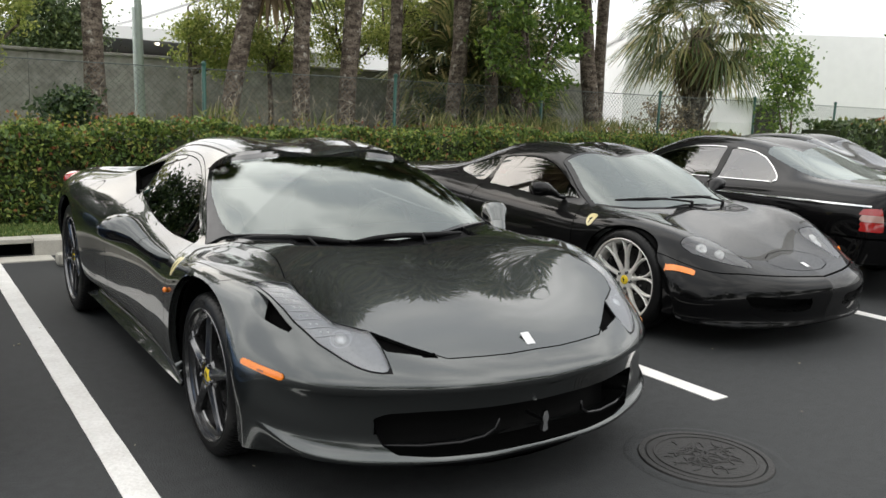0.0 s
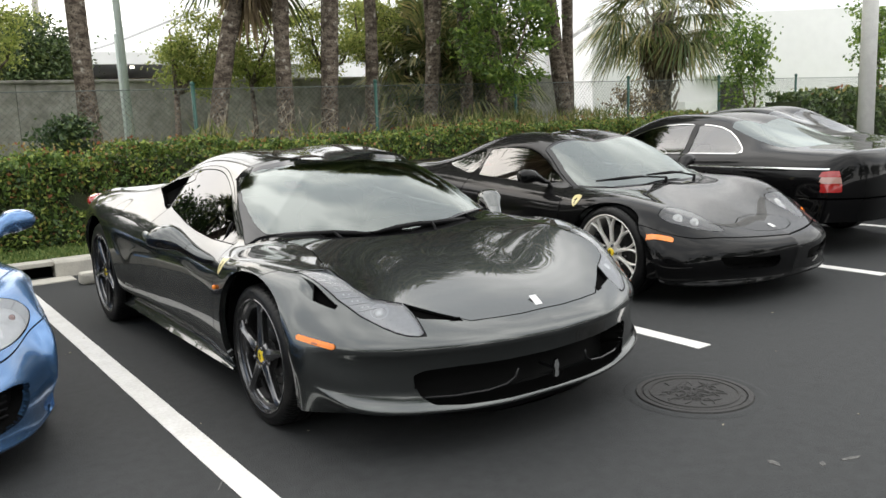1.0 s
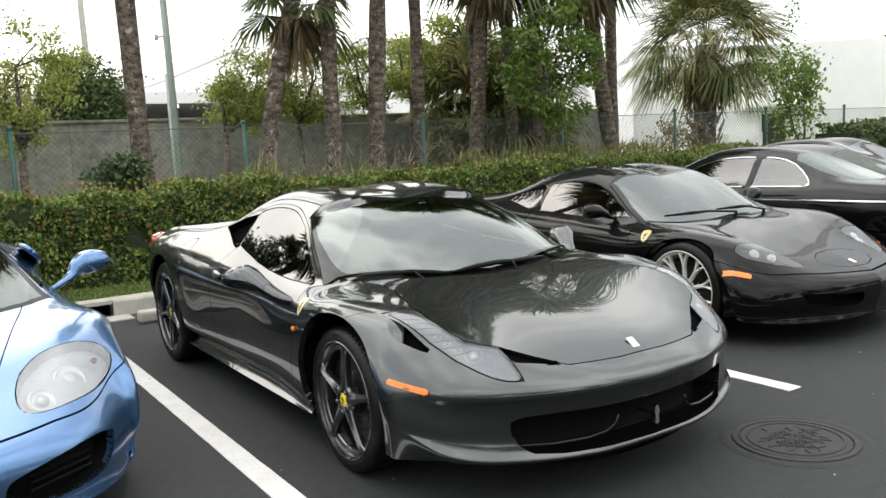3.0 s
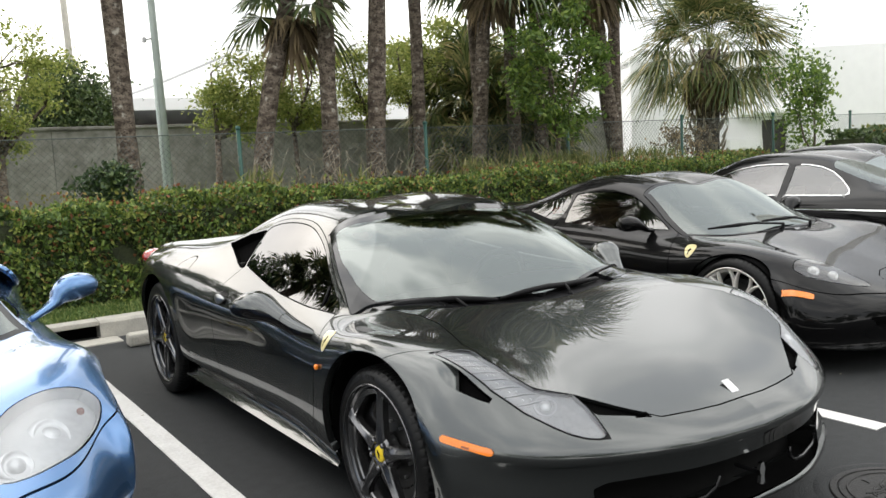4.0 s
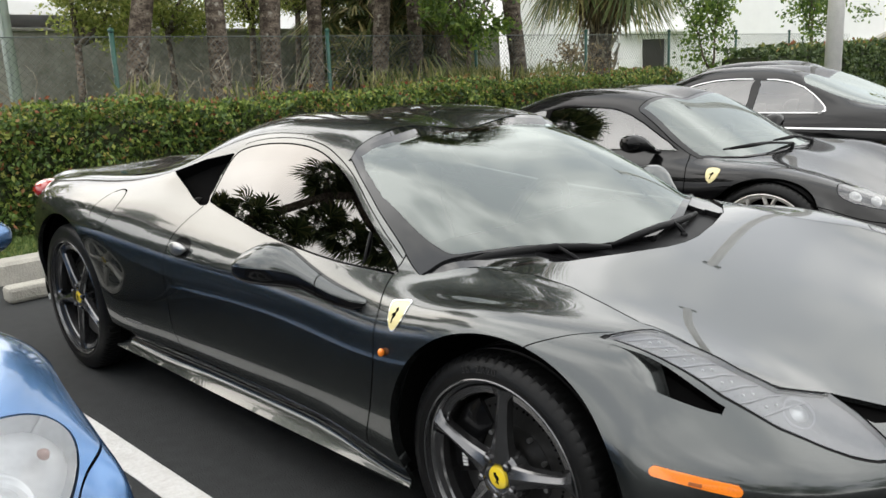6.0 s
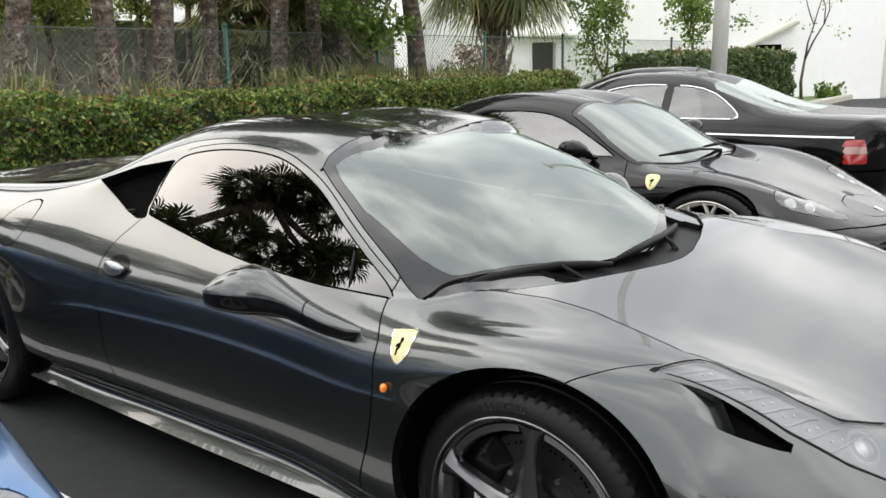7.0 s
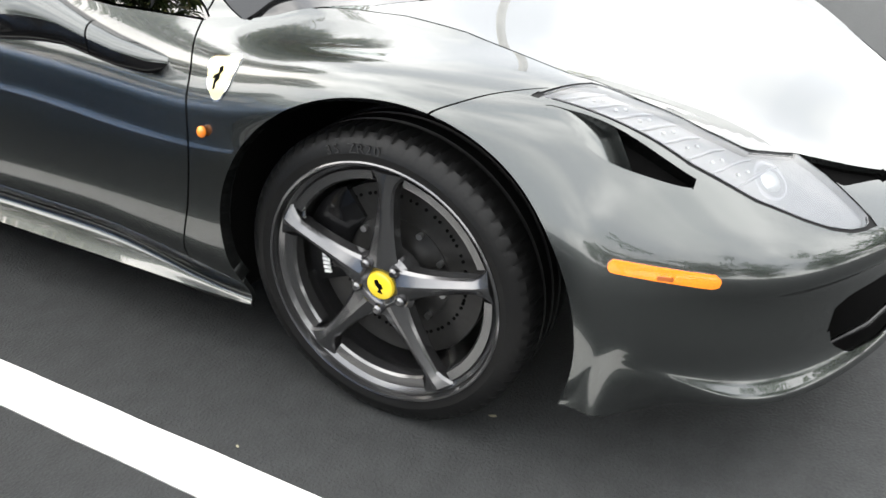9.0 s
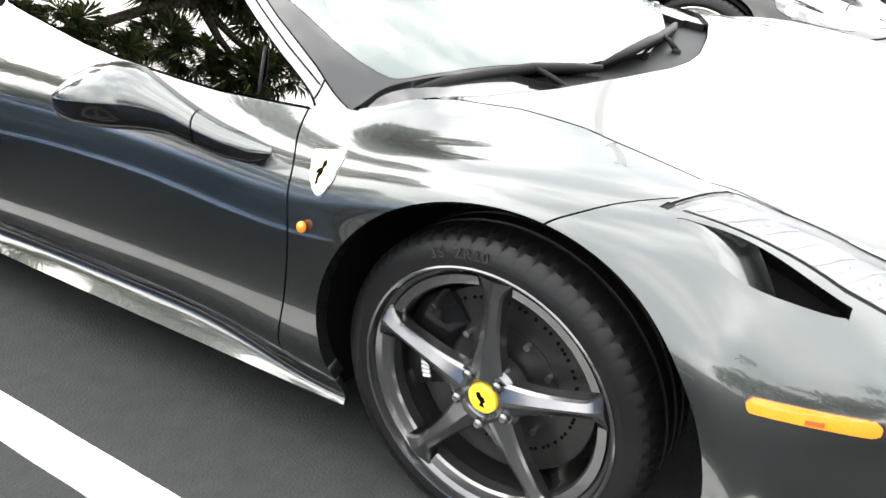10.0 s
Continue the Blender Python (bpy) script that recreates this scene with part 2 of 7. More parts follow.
class Skin:
    """Half a car body (x from 0 outward) as one smooth sheet through rails, cut along outlines and then split into panels."""

    def __init__(self, rails, nu=0.02, nv=0.02, within=None, soft=-1.72, calm=None):
        r = np.array(rails, float)  # rail, station, xyz
        ku = np.concatenate([[0], np.cumsum(np.linalg.norm(np.diff(r, axis=1), axis=2).mean(0))])
        kv = np.concatenate([[0], np.cumsum(np.linalg.norm(np.diff(r, axis=0), axis=2).mean(1))])
        def dense(k, step):
            return np.concatenate([np.linspace(a, b, max(3, int((b - a) / step)), endpoint=False) for a, b in zip(k, k[1:])] + [[k[-1]]])
        qu, qv = dense(ku, nu), dense(kv, nv)
        # along the body a curve that never overshoots at the tight lip, across it one of even curvature
        u = r.transpose(1, 0, 2)
        g = (hermite(ku, u, qu) + spline(ku, u, qu)) / 2
        g = g.transpose(1, 0, 2)
        g = (0.3 * hermite(kv, g, qv) + 0.7 * spline(kv, g, qv)).transpose(1, 0, 2)
        g = self.soften(g, 0.035 / nu, 0.035 / nv, soft)
        if calm:
            g = self.crown(g, *calm)
        g[:, 0, 0] = 0
        # across the centre line the sheet goes on as its mirror
        ext = np.concatenate([g[:, 1:2] * (-1, 1, 1), g], axis=1)
        du, dv = np.gradient(ext, axis=0), np.gradient(ext, axis=1)
        nr = np.cross(dv, du)[:, 1:]
        nr /= np.maximum(np.linalg.norm(nr, axis=2, keepdims=True), 1e-9)
        a, b = g.shape[:2]
        mid = nr[a // 2, 0]
        if mid[2] < 0:
            nr = -nr
        if not within:
            self.p, self.n = list(g.reshape(-1, 3)), list(nr.reshape(-1, 3))
        i, j = [q.ravel() for q in np.meshgrid(np.arange(a - 1), np.arange(b - 1), indexing="ij")]
        quad = np.stack([i * b + j, i * b + j + 1, (i + 1) * b + j + 1, (i + 1) * b + j], 1)
        if within:
            flat = g.reshape(-1, 3)
            ok = np.all([(flat[quad[:, 0], k] > lo) & (flat[quad[:, 0], k] < hi) for k, (lo, hi) in enumerate(within)], axis=0)
            quad = quad[ok]
            used, back = np.unique(quad, return_inverse=True)
            quad = back.reshape(quad.shape)
            self.p, self.n = list(flat[used]), list(nr.reshape(-1, 3)[used])
        self.faces = np.concatenate([quad, np.repeat(quad[:, 3:], WIDE - 4, axis=1)], axis=1)

    @staticmethod
    def crown(g, x0, y0, rx, ry):
        """Lays one evenly curved crown over an oval of the sheet's top, so that the light runs over it without a dip."""
        x, y = g[:, :, 0] - x0, g[:, :, 1] - y0
        d = np.hypot(x / rx, y / ry)
        form = lambda a, b: np.stack([np.ones_like(a), a, b, a * a, a * b, b * b, a ** 3], -1)
        rim = (d > 0.75) & (d < 1.15) & (g[:, :, 2] > 0.6) & (y < 0.2)
        k = np.linalg.lstsq(form(x[rim], y[rim]), g[:, :, 2][rim], rcond=None)[0]
        t = np.clip((1.15 - d) / 0.75, 0, 1) * (g[:, :, 2] > 0.6)
        t = t * t * (3 - 2 * t)
        out = g.copy()
        out[:, :, 2] += t * (form(x, y) @ k - g[:, :, 2])
        return out

    @staticmethod
    def soften(g, su, sv, soft):
        """Evens out the sheet above the sills and behind the nose, so that it mirrors without ripples."""
        def blur(a, s, first):
            k = max(1, int(2.5 * s))
            w = np.exp(-0.5 * (np.arange(-k, k + 1) / max(s, 0.3)) ** 2)
            w /= w.sum()
            n = a.shape[1]
            lead = np.repeat(a[:, :1], k, 1) if not first else a[:, k:0:-1] * (-1, 1, 1)
            p = np.concatenate([lead, a, np.repeat(a[:, -1:], k, 1)], 1)
            return sum(w[j] * p[:, j:j + n] for j in range(2 * k + 1))
        s = blur(blur(g, sv, True).transpose(1, 0, 2), su, False).transpose(1, 0, 2)
        def step(x, a, b):
            t = np.clip((x - a) / (b - a), 0, 1)
            return t * t * (3 - 2 * t)
        w = step(g[..., 1], soft, soft + 0.22) * step(-g[..., 1], -1.75, -1.5) * step(g[..., 2], 0.27, 0.36)
        return g + (s - g) * w[..., None]

    def cut(self, f):
        p = np.array(self.p)
        val = f(p)
        val = np.where(np.abs(val) < 1e-7, 1e-7, val)
        sign = val > 0
        fs = sign[self.faces]
        mixed = fs.any(1) & ~fs.all(1)
        made, out = {}, []
        for row in self.faces[mixed]:
            face = trim(row)
            s = [bool(sign[i]) for i in face]
            sides = ([], [])
            n = len(face)
            for k in range(n):
                i, j = face[k], face[(k + 1) % n]
                sides[s[k]].append(i)
                if s[k] != s[(k + 1) % n]:
                    key = (min(i, j), max(i, j))
                    if key not in made:
                        t = val[key[0]] / (val[key[0]] - val[key[1]])
                        self.p.append(self.p[key[0]] * (1 - t) + self.p[key[1]] * t)
                        nn = self.n[key[0]] * (1 - t) + self.n[key[1]] * t
                        self.n.append(nn / max(np.linalg.norm(nn), 1e-9))
                        made[key] = len(self.p) - 1
                    sides[0].append(made[key])
                    sides[1].append(made[key])
            out += [pad(q) for q in sides if len(q) > 2]
        self.faces = np.vstack([self.faces[~mixed]] + ([np.array(out)] if out else []))
        return self

    def gap(self, f, width=0.004):
        """Opens a joint along f = 0."""
        self.cut(lambda p: f(p) - width / 2)
        self.cut(lambda p: f(p) + width / 2)
        return self

    def take(self, keep):
        """Removes the faces for which keep(centres) holds, and returns them."""
        k = keep(np.array(self.p)[self.faces].mean(1))
        got = self.faces[k]
        self.faces = self.faces[~k]
        return got

    def even(self, faces, along, edge=None, rich=False, arch=0.0):
        """Lays a window on one simple curved surface, so that it mirrors cleanly. along: the axis that the curve gives."""
        used = np.unique(faces)
        p = np.array([self.p[i] for i in used])
        a, b = [q for q in range(3) if q != along]
        def terms(s, t):
            if rich:
                return np.stack([np.ones_like(s), s**2, s**4, t, t**2, t**3, s**2 * t, s**2 * t**2, s**4 * t, t**4], 1)
            if arch:
                return np.stack([np.ones_like(s), s**2, t, s**4], 1)
            if along == 2:
                return np.stack([np.ones_like(s), s**2, t, t**2, s**2 * t, s**4], 1)
            return np.stack([np.ones_like(s), s, t], 1)
        # side glass has one plain curvature of its own
        bow = (lambda s, t: -arch * t**2) if along == 2 else (lambda s, t: -0.28 * t**2 - 0.05 * s**2)
        k = np.linalg.lstsq(terms(p[:, a], p[:, b]), p[:, along] - bow(p[:, a], p[:, b]), rcond=None)[0]
        f = lambda s, t: terms(s, t) @ k + bow(s, t)
        e = 1e-3
        s, t = p[:, a], p[:, b]
        n = np.zeros_like(p)
        n[:, along] = 1
        n[:, a] = -(f(s + e, t) - f(s - e, t)) / (2 * e)
        n[:, b] = -(f(s, t + e) - f(s, t - e)) / (2 * e)
        n /= np.linalg.norm(n, axis=1, keepdims=True)
        if edge is not None:
            w = np.clip(-edge(p) / 0.05, 0, 1)[:, None]
            q = p.copy()
            q[:, along] = f(s, t)
            p = p + (q - p) * w * w * (3 - 2 * w)
        for i, w, q in zip(used, n, p):
            self.p[i] = q
            self.n[i] = w if np.dot(w, self.n[i]) > 0 else -w

    def emit(self, name, faces, material, parent, sides="both", lift=0.0, depth=0.012, label="", well=0.0):
        """One mesh from faces. sides: both halves in one mesh, or 'l' / 'r'; depth: how far the edges turn in;
        lift: outward shift; well: sinks the panel by so much, with walls up to the surface."""
        if not len(faces):
            return None
        fs = [trim(f) for f in faces]
        used = sorted({i for f in fs for i in f})
        at = {i: k for k, i in enumerate(used)}
        n = np.array([self.n[i] for i in used])
        top = np.array([self.p[i] for i in used]) + lift * n
        drop_ = well(top)[:, None] if callable(well) else well
        p = top - drop_ * n
        fs = [tuple(at[i] for i in f) for f in fs]
        if depth or well:
            count = {}
            for f in fs:
                for a, b in zip(f, f[1:] + f[:1]):
                    count.setdefault((min(a, b), max(a, b)), []).append((a, b))
            edge = [v[0] for v in count.values() if len(v) == 1 and not (p[v[0][0], 0] < 1e-6 and p[v[0][1], 0] < 1e-6)]
            if edge:
                ring = sorted({i for e in edge for i in e})
                k0, k1 = len(p), len(p) + len(ring)
                m = {i: k for k, i in enumerate(ring)}
                out = np.zeros((len(ring), 3))
                for a, b in edge:
                    d = np.cross(p[b] - p[a], n[a])
                    d /= max(np.linalg.norm(d), 1e-9)
                    out[m[a]] += d
                    out[m[b]] += d
                out /= np.maximum(np.linalg.norm(out, axis=1, keepdims=True), 1e-9)
                far = top[ring] if well else p[ring] - n[ring] * depth
                if well:
                    out = -out
                p, n = np.vstack([p, p[ring], far]), np.vstack([n, out, out])
                fs += [(k0 + m[b], k0 + m[a], k1 + m[a], k1 + m[b]) for a, b in edge]
        if callable(well):
            n = None
        flip = np.array((-1, 1, 1))
        if n is None:
            ob = link(name, p * (flip if sides == "r" else 1), [f[::-1] for f in fs] if sides == "r" else fs, material, parent, label)
            ob.data.set_sharp_from_angle(angle=radians(50))
            return ob
        if sides == "l":
            return link(name, p, fs, material, parent, label, normals=n)
        fl = [f[::-1] for f in fs]
        if sides == "r":
            return link(name, p * flip, fl, material, parent, label, normals=n * flip)
        k = len(p)
        return link(name, np.vstack([p, p * flip]), fs + [tuple(i + k for i in f) for f in fl], material, parent, label, normals=np.vstack([n, n * flip]))

    @staticmethod
    def decal(rails, f, within, name, material, parent, sides, lift, depth=0.004, label="", step=0.005):
        """A small raised plate that follows the body, cut from a finer sheet."""
        sk = Skin(rails, step, step, within)
        sk.cut(f)
        return sk.emit(name, sk.take(lambda c: f(c) < 0), material, parent, sides=sides, lift=lift, depth=depth, label=label)

    def pair(self, name, faces, material, parent, **k):
        """The same panel on both flanks, as two objects."""
        return [self.emit(name, faces, material, parent, sides=s, **k) for s in "lr"]


# ---- materials ----
def bark(name):
    """Grey-brown palm bark: level leaf scars, dark cracks and pale lichen patches."""
    m = bpy.data.materials.new(name)
    m.use_nodes = True
    n, l = m.node_tree.nodes, m.node_tree.links
    b = n["Principled BSDF"]
    tc = n.new("ShaderNodeTexCoord")
    def field(scale, squash, detail=6.0):
        mp, t = n.new("ShaderNodeMapping"), n.new("ShaderNodeTexNoise")
        mp.inputs["Scale"].default_value = (1, 1, squash)
        t.inputs["Scale"].default_value, t.inputs["Detail"].default_value = scale, detail
        l.new(tc.outputs["Object"], mp.inputs["Vector"])
        l.new(mp.outputs["Vector"], t.inputs["Vector"])
        return t.outputs["Fac"]
    def blend(a, b_, f, lo, hi):
        mr, mx = n.new("ShaderNodeMapRange"), n.new("ShaderNodeMix")
        mx.data_type = "RGBA"
        mr.inputs["From Min"].default_value, mr.inputs["From Max"].default_value = lo, hi
        l.new(f, mr.inputs["Value"])
        l.new(mr.outputs["Result"], mx.inputs["Factor"])
        for key, c in (("A", a), ("B", b_)):
            if isinstance(c, tuple):
                mx.inputs[key].default_value = (*c, 1)
            else:
                l.new(c, mx.inputs[key])
        return mx.outputs["Result"]
    scars, cracks, lichen = field(9, 1.7), field(34, 1.2), field(11, 0.8, 8.0)
    base = blend((0.06, 0.046, 0.036), (0.20, 0.165, 0.13), scars, 0.36, 0.64)
    base = blend((0.03, 0.024, 0.019), base, cracks, 0.32, 0.5)
    base = blend(base, (0.36, 0.335, 0.285), lichen, 0.60, 0.70)
    l.new(base, b.inputs["Base Color"])
    b.inputs["Roughness"].default_value = 0.95
    b.inputs["Specular IOR Level"].default_value = 0.15
    bp = n.new("ShaderNodeBump")
    bp.inputs["Strength"].default_value, bp.inputs["Distance"].default_value = 0.9, 0.02
    l.new(cracks, bp.inputs["Height"])
    l.new(bp.outputs["Normal"], b.inputs["Normal"])
    return m


M_PAINT = mat("charcoal_metallic_paint", (0.074, 0.0802, 0.079), rough=0.24, metal=0.92, coat=1.0, coat_ior=1.53, edge=0.5, vary=0.03, scale=6, flake=0.02)
M_BLACK_PAINT = mat("black_gloss_paint", (0.0015, 0.0015, 0.0017), rough=0.5, coat=0.75, coat_ior=1.36, vary=0.05, scale=6, spec=0.05)
M_BLUE_PAINT = mat("light_blue_metallic_paint", (0.075, 0.165, 0.33), rough=0.27, metal=0.8, coat=1.0, vary=0.04, scale=6, flake=0.04)
M_TRIM = mat("black_plastic", (0.006, 0.006, 0.0065), rough=0.5, spec=0.12, bump=0.05, scale=300)
M_GLOSS = mat("black_gloss_trim", (0.006, 0.006, 0.0065), rough=0.12, vary=0.05, spec=0.3)
M_FRIT = mat("black_printed_glass_edge", (0.008, 0.0085, 0.009), rough=0.03, spec=0.6, vary=0.05)
M_DARK = mat("matte_black_cavity", (0.003, 0.003, 0.003), rough=0.8, spec=0.02)
M_MESH = mat("black_grille_mesh", (0.003, 0.003, 0.003), rough=0.6, spec=0.1)
M_RUBBER = mat("tyre_rubber", (0.0055, 0.0055, 0.0056), rough=0.4, bump=0.08, scale=160, spec=0.22)
M_LETTER = mat("worn_rubber_lettering", (0.02, 0.0195, 0.019), rough=0.5)
M_RIM = mat("graphite_wheel_metal", (0.125, 0.125, 0.128), rough=0.22, metal=0.88, coat=0.45, vary=0.08, scale=20)
M_RIM_SILVER = mat("silver_wheel_metal", (0.72, 0.70, 0.66), rough=0.35, metal=0.35, vary=0.08, scale=20)
M_DISC = mat("brake_disc_ceramic", (0.022, 0.0215, 0.021), rough=0.32, metal=0.35, vary=0.25, scale=60)
M_CHROME = mat("bright_chrome", (0.75, 0.75, 0.75), rough=0.1, metal=1.0, vary=0.03)
M_STEEL = mat("brushed_steel", (0.4, 0.4, 0.4), rough=0.35, metal=1.0, vary=0.08)
M_BOLT = mat("dark_steel", (0.16, 0.16, 0.165), rough=0.25, metal=1.0, vary=0.08)
M_YELLOW = mat("yellow_enamel", (0.82, 0.6, 0.03), rough=0.25, coat=0.6, vary=0.04)
M_CREAM = mat("pale_yellow_enamel", (0.62, 0.535, 0.26), rough=0.3, coat=0.4, vary=0.04)
M_AMBER = mat("amber_lamp_plastic", (0.85, 0.22, 0.012), rough=0.22, coat=0.8, vary=0.12, scale=300, bump=0.05)
M_CLIP = mat("dark_amber_plastic", (0.28, 0.07, 0.008), rough=0.3, coat=0.5, vary=0.1)
M_RED = mat("red_lamp_plastic", (0.30, 0.011, 0.01), rough=0.15, coat=1.0, vary=0.12, scale=200)
M_LAMPWHITE = mat("clear_lamp_plastic", (0.36, 0.21, 0.18), rough=0.2, coat=1.0, vary=0.1, scale=200)
M_LAMPIN = mat("headlamp_reflector", (0.68, 0.69, 0.7), rough=0.3, metal=0.3, vary=0.1, scale=60)
M_LAMPDARK = mat("headlamp_bezel", (0.36, 0.365, 0.38), rough=0.4, metal=0.2, vary=0.1, scale=60)
M_LAMPBLACK = mat("dark_headlamp_bezel", (0.13, 0.13, 0.135), rough=0.3, metal=0.3, vary=0.1, scale=60)
M_LAMPRIB = mat("frosted_lamp_plastic", (0.45, 0.455, 0.48), rough=0.5, metal=0.0, coat=0.0, vary=0.06, scale=60)
M_LENS = glass("headlamp_lens", (0.9, 0.91, 0.92), 1.6)
M_GLASS = glass("tinted_car_glass", (0.34, 0.38, 0.365), 2.3, sheen=(0.93, 1.0, 0.97))
M_SIDEGLASS = glass("dark_tinted_glass", (0.02, 0.02, 0.02), 2.05)
M_CLEARGLASS = glass("light_car_glass", (0.42, 0.47, 0.45), 2.1)
M_LEATHER = mat("black_leather", (0.02, 0.019, 0.018), rough=0.5, bump=0.1, scale=120)
M_TAN = mat("pale_seat_leather", (0.3, 0.27, 0.23), rough=0.55, bump=0.1, scale=120)
M_SOFTTOP = mat("navy_soft_top_cloth", (0.01, 0.012, 0.022), rough=0.9, bump=0.2, scale=300)
M_ASPHALT = mat("sealed_asphalt", (0.0298, 0.0315, 0.0322), rough=0.75, spec=0.3, bump=0.22, scale=140, vary=0.22)
M_LINE = mat("white_road_paint", (0.76, 0.75, 0.73), rough=0.6, bump=0.25, scale=60, second=(0.6, 0.585, 0.56))
M_CONC = mat("kerb_concrete", (0.42, 0.40, 0.35), rough=0.85, bump=0.3, scale=90, vary=0.15)
M_BARK = bark("palm_bark")
M_BOOT = mat("old_leaf_bases", (0.46, 0.40, 0.31), rough=0.95, bump=0.4, scale=30, second=(0.12, 0.095, 0.07))
M_GRASS = mat("lawn_grass", (0.09, 0.15, 0.035), rough=0.8, vary=0.4, scale=60)
M_WHITE = mat("white_render_wall", (0.9, 0.9, 0.885), rough=0.8, vary=0.03, scale=4)
M_WHITEBAR = mat("white_lettering", (0.7, 0.7, 0.7), rough=0.4)


# ---- leaves, palms and trees ----
def leaf_material(name, colors, rough=0.5, through_light=0.25):
    """Leaves that differ one from another; a little light passes through them."""
    m = bpy.data.materials.new(name)
    m.use_nodes = True
    n, l = m.node_tree.nodes, m.node_tree.links
    b = n["Principled BSDF"]
    g, r = n.new("ShaderNodeNewGeometry"), n.new("ShaderNodeValToRGB")
    e = r.color_ramp.elements
    while len(e) < len(colors):
        e.new(0.5)
    for k, c in enumerate(colors):
        e[k].position, e[k].color = c[0], (*c[1], 1)
    l.new(g.outputs["Random Per Island"], r.inputs["Fac"])
    l.new(r.outputs["Color"], b.inputs["Base Color"])
    b.inputs["Roughness"].default_value = rough
    t, mx = n.new("ShaderNodeBsdfTranslucent"), n.new("ShaderNodeMixShader")
    l.new(r.outputs["Color"], t.inputs["Color"])
    mx.inputs["Fac"].default_value = through_light
    l.new(b.outputs["BSDF"], mx.inputs[1])
    l.new(t.outputs["BSDF"], mx.inputs[2])
    l.new(mx.outputs["Shader"], n["Material Output"].inputs["Surface"])
    return m


L_HEDGE = leaf_material("hedge_leaves", [(0.0, (0.024, 0.05, 0.011)), (0.45, (0.085, 0.15, 0.027)), (0.75, (0.19, 0.265, 0.05)), (0.92, (0.34, 0.37, 0.08)), (0.97, (0.26, 0.10, 0.042))], 0.5, 0.3)
L_PALM = leaf_material("palm_fronds", [(0.0, (0.03, 0.05, 0.02)), (0.6, (0.085, 0.12, 0.045)), (0.9, (0.19, 0.21, 0.08)), (1.0, (0.3, 0.27, 0.12))], 0.45, 0.35)
L_SABAL = leaf_material("cabbage_palm_fronds", [(0.0, (0.045, 0.07, 0.023)), (0.45, (0.13, 0.165, 0.055)), (0.78, (0.26, 0.255, 0.095)), (1.0, (0.44, 0.36, 0.17))], 0.5, 0.4)
L_DEAD = leaf_material("dead_palm_fronds", [(0.0, (0.09, 0.063, 0.039)), (0.6, (0.25, 0.185, 0.11)), (1.0, (0.45, 0.35, 0.21))], 0.8, 0.35)
L_TREE = leaf_material("bright_tree_leaves", [(0.0, (0.05, 0.096, 0.019)), (0.6, (0.125, 0.205, 0.036)), (1.0, (0.245, 0.325, 0.06))], 0.45, 0.5)
L_OLIVE = leaf_material("yellow_green_leaves", [(0.0, (0.14, 0.185, 0.04)), (0.6, (0.30, 0.35, 0.085)), (1.0, (0.46, 0.46, 0.14))], 0.55, 0.5)
L_BUSH = leaf_material("clipped_bush_leaves", [(0.0, (0.03, 0.055, 0.018)), (0.7, (0.08, 0.125, 0.035)), (1.0, (0.16, 0.20, 0.06))], 0.5, 0.25)
L_DARK = leaf_material("dark_bush_leaves", [(0.0, (0.0187, 0.0438, 0.015)), (0.7, (0.05, 0.0938, 0.025)), (1.0, (0.1125, 0.15, 0.0375))], 0.5, 0.2)


def leaves(name, centres, size, material, parent=None, label="", up=0.4, rng=None, long=1.7, kind=""):
    """Many pointed leaves, one small folded blade at each centre, in one mesh."""
    rng = rng or np.random.default_rng(3)
    c = np.asarray(centres, float)
    n = len(c)
    d = rng.normal(size=(n, 3))
    d[:, 2] += up
    d /= np.linalg.norm(d, axis=1, keepdims=True)
    s = np.cross(d, rng.normal(size=(n, 3)))
    s /= np.maximum(np.linalg.norm(s, axis=1, keepdims=True), 1e-6)
    w = np.cross(d, s)
    k = size * rng.uniform(0.6, 1.3, (n, 1))
    v = np.stack([c - d * k * long * 0.5, c + s * k * 0.5 + w * k * 0.12, c + d * k * long * 0.5, c - s * k * 0.5 + w * k * 0.12], 1).reshape(-1, 3)
    i = np.arange(n) * 4
    f = np.concatenate([np.stack([i, i + 1, i + 2], 1), np.stack([i, i + 2, i + 3], 1)])
    ob = link(name, v, f, material, parent, label, smooth=False)
    if kind:
        tagged(ob, kind=kind)
    return ob


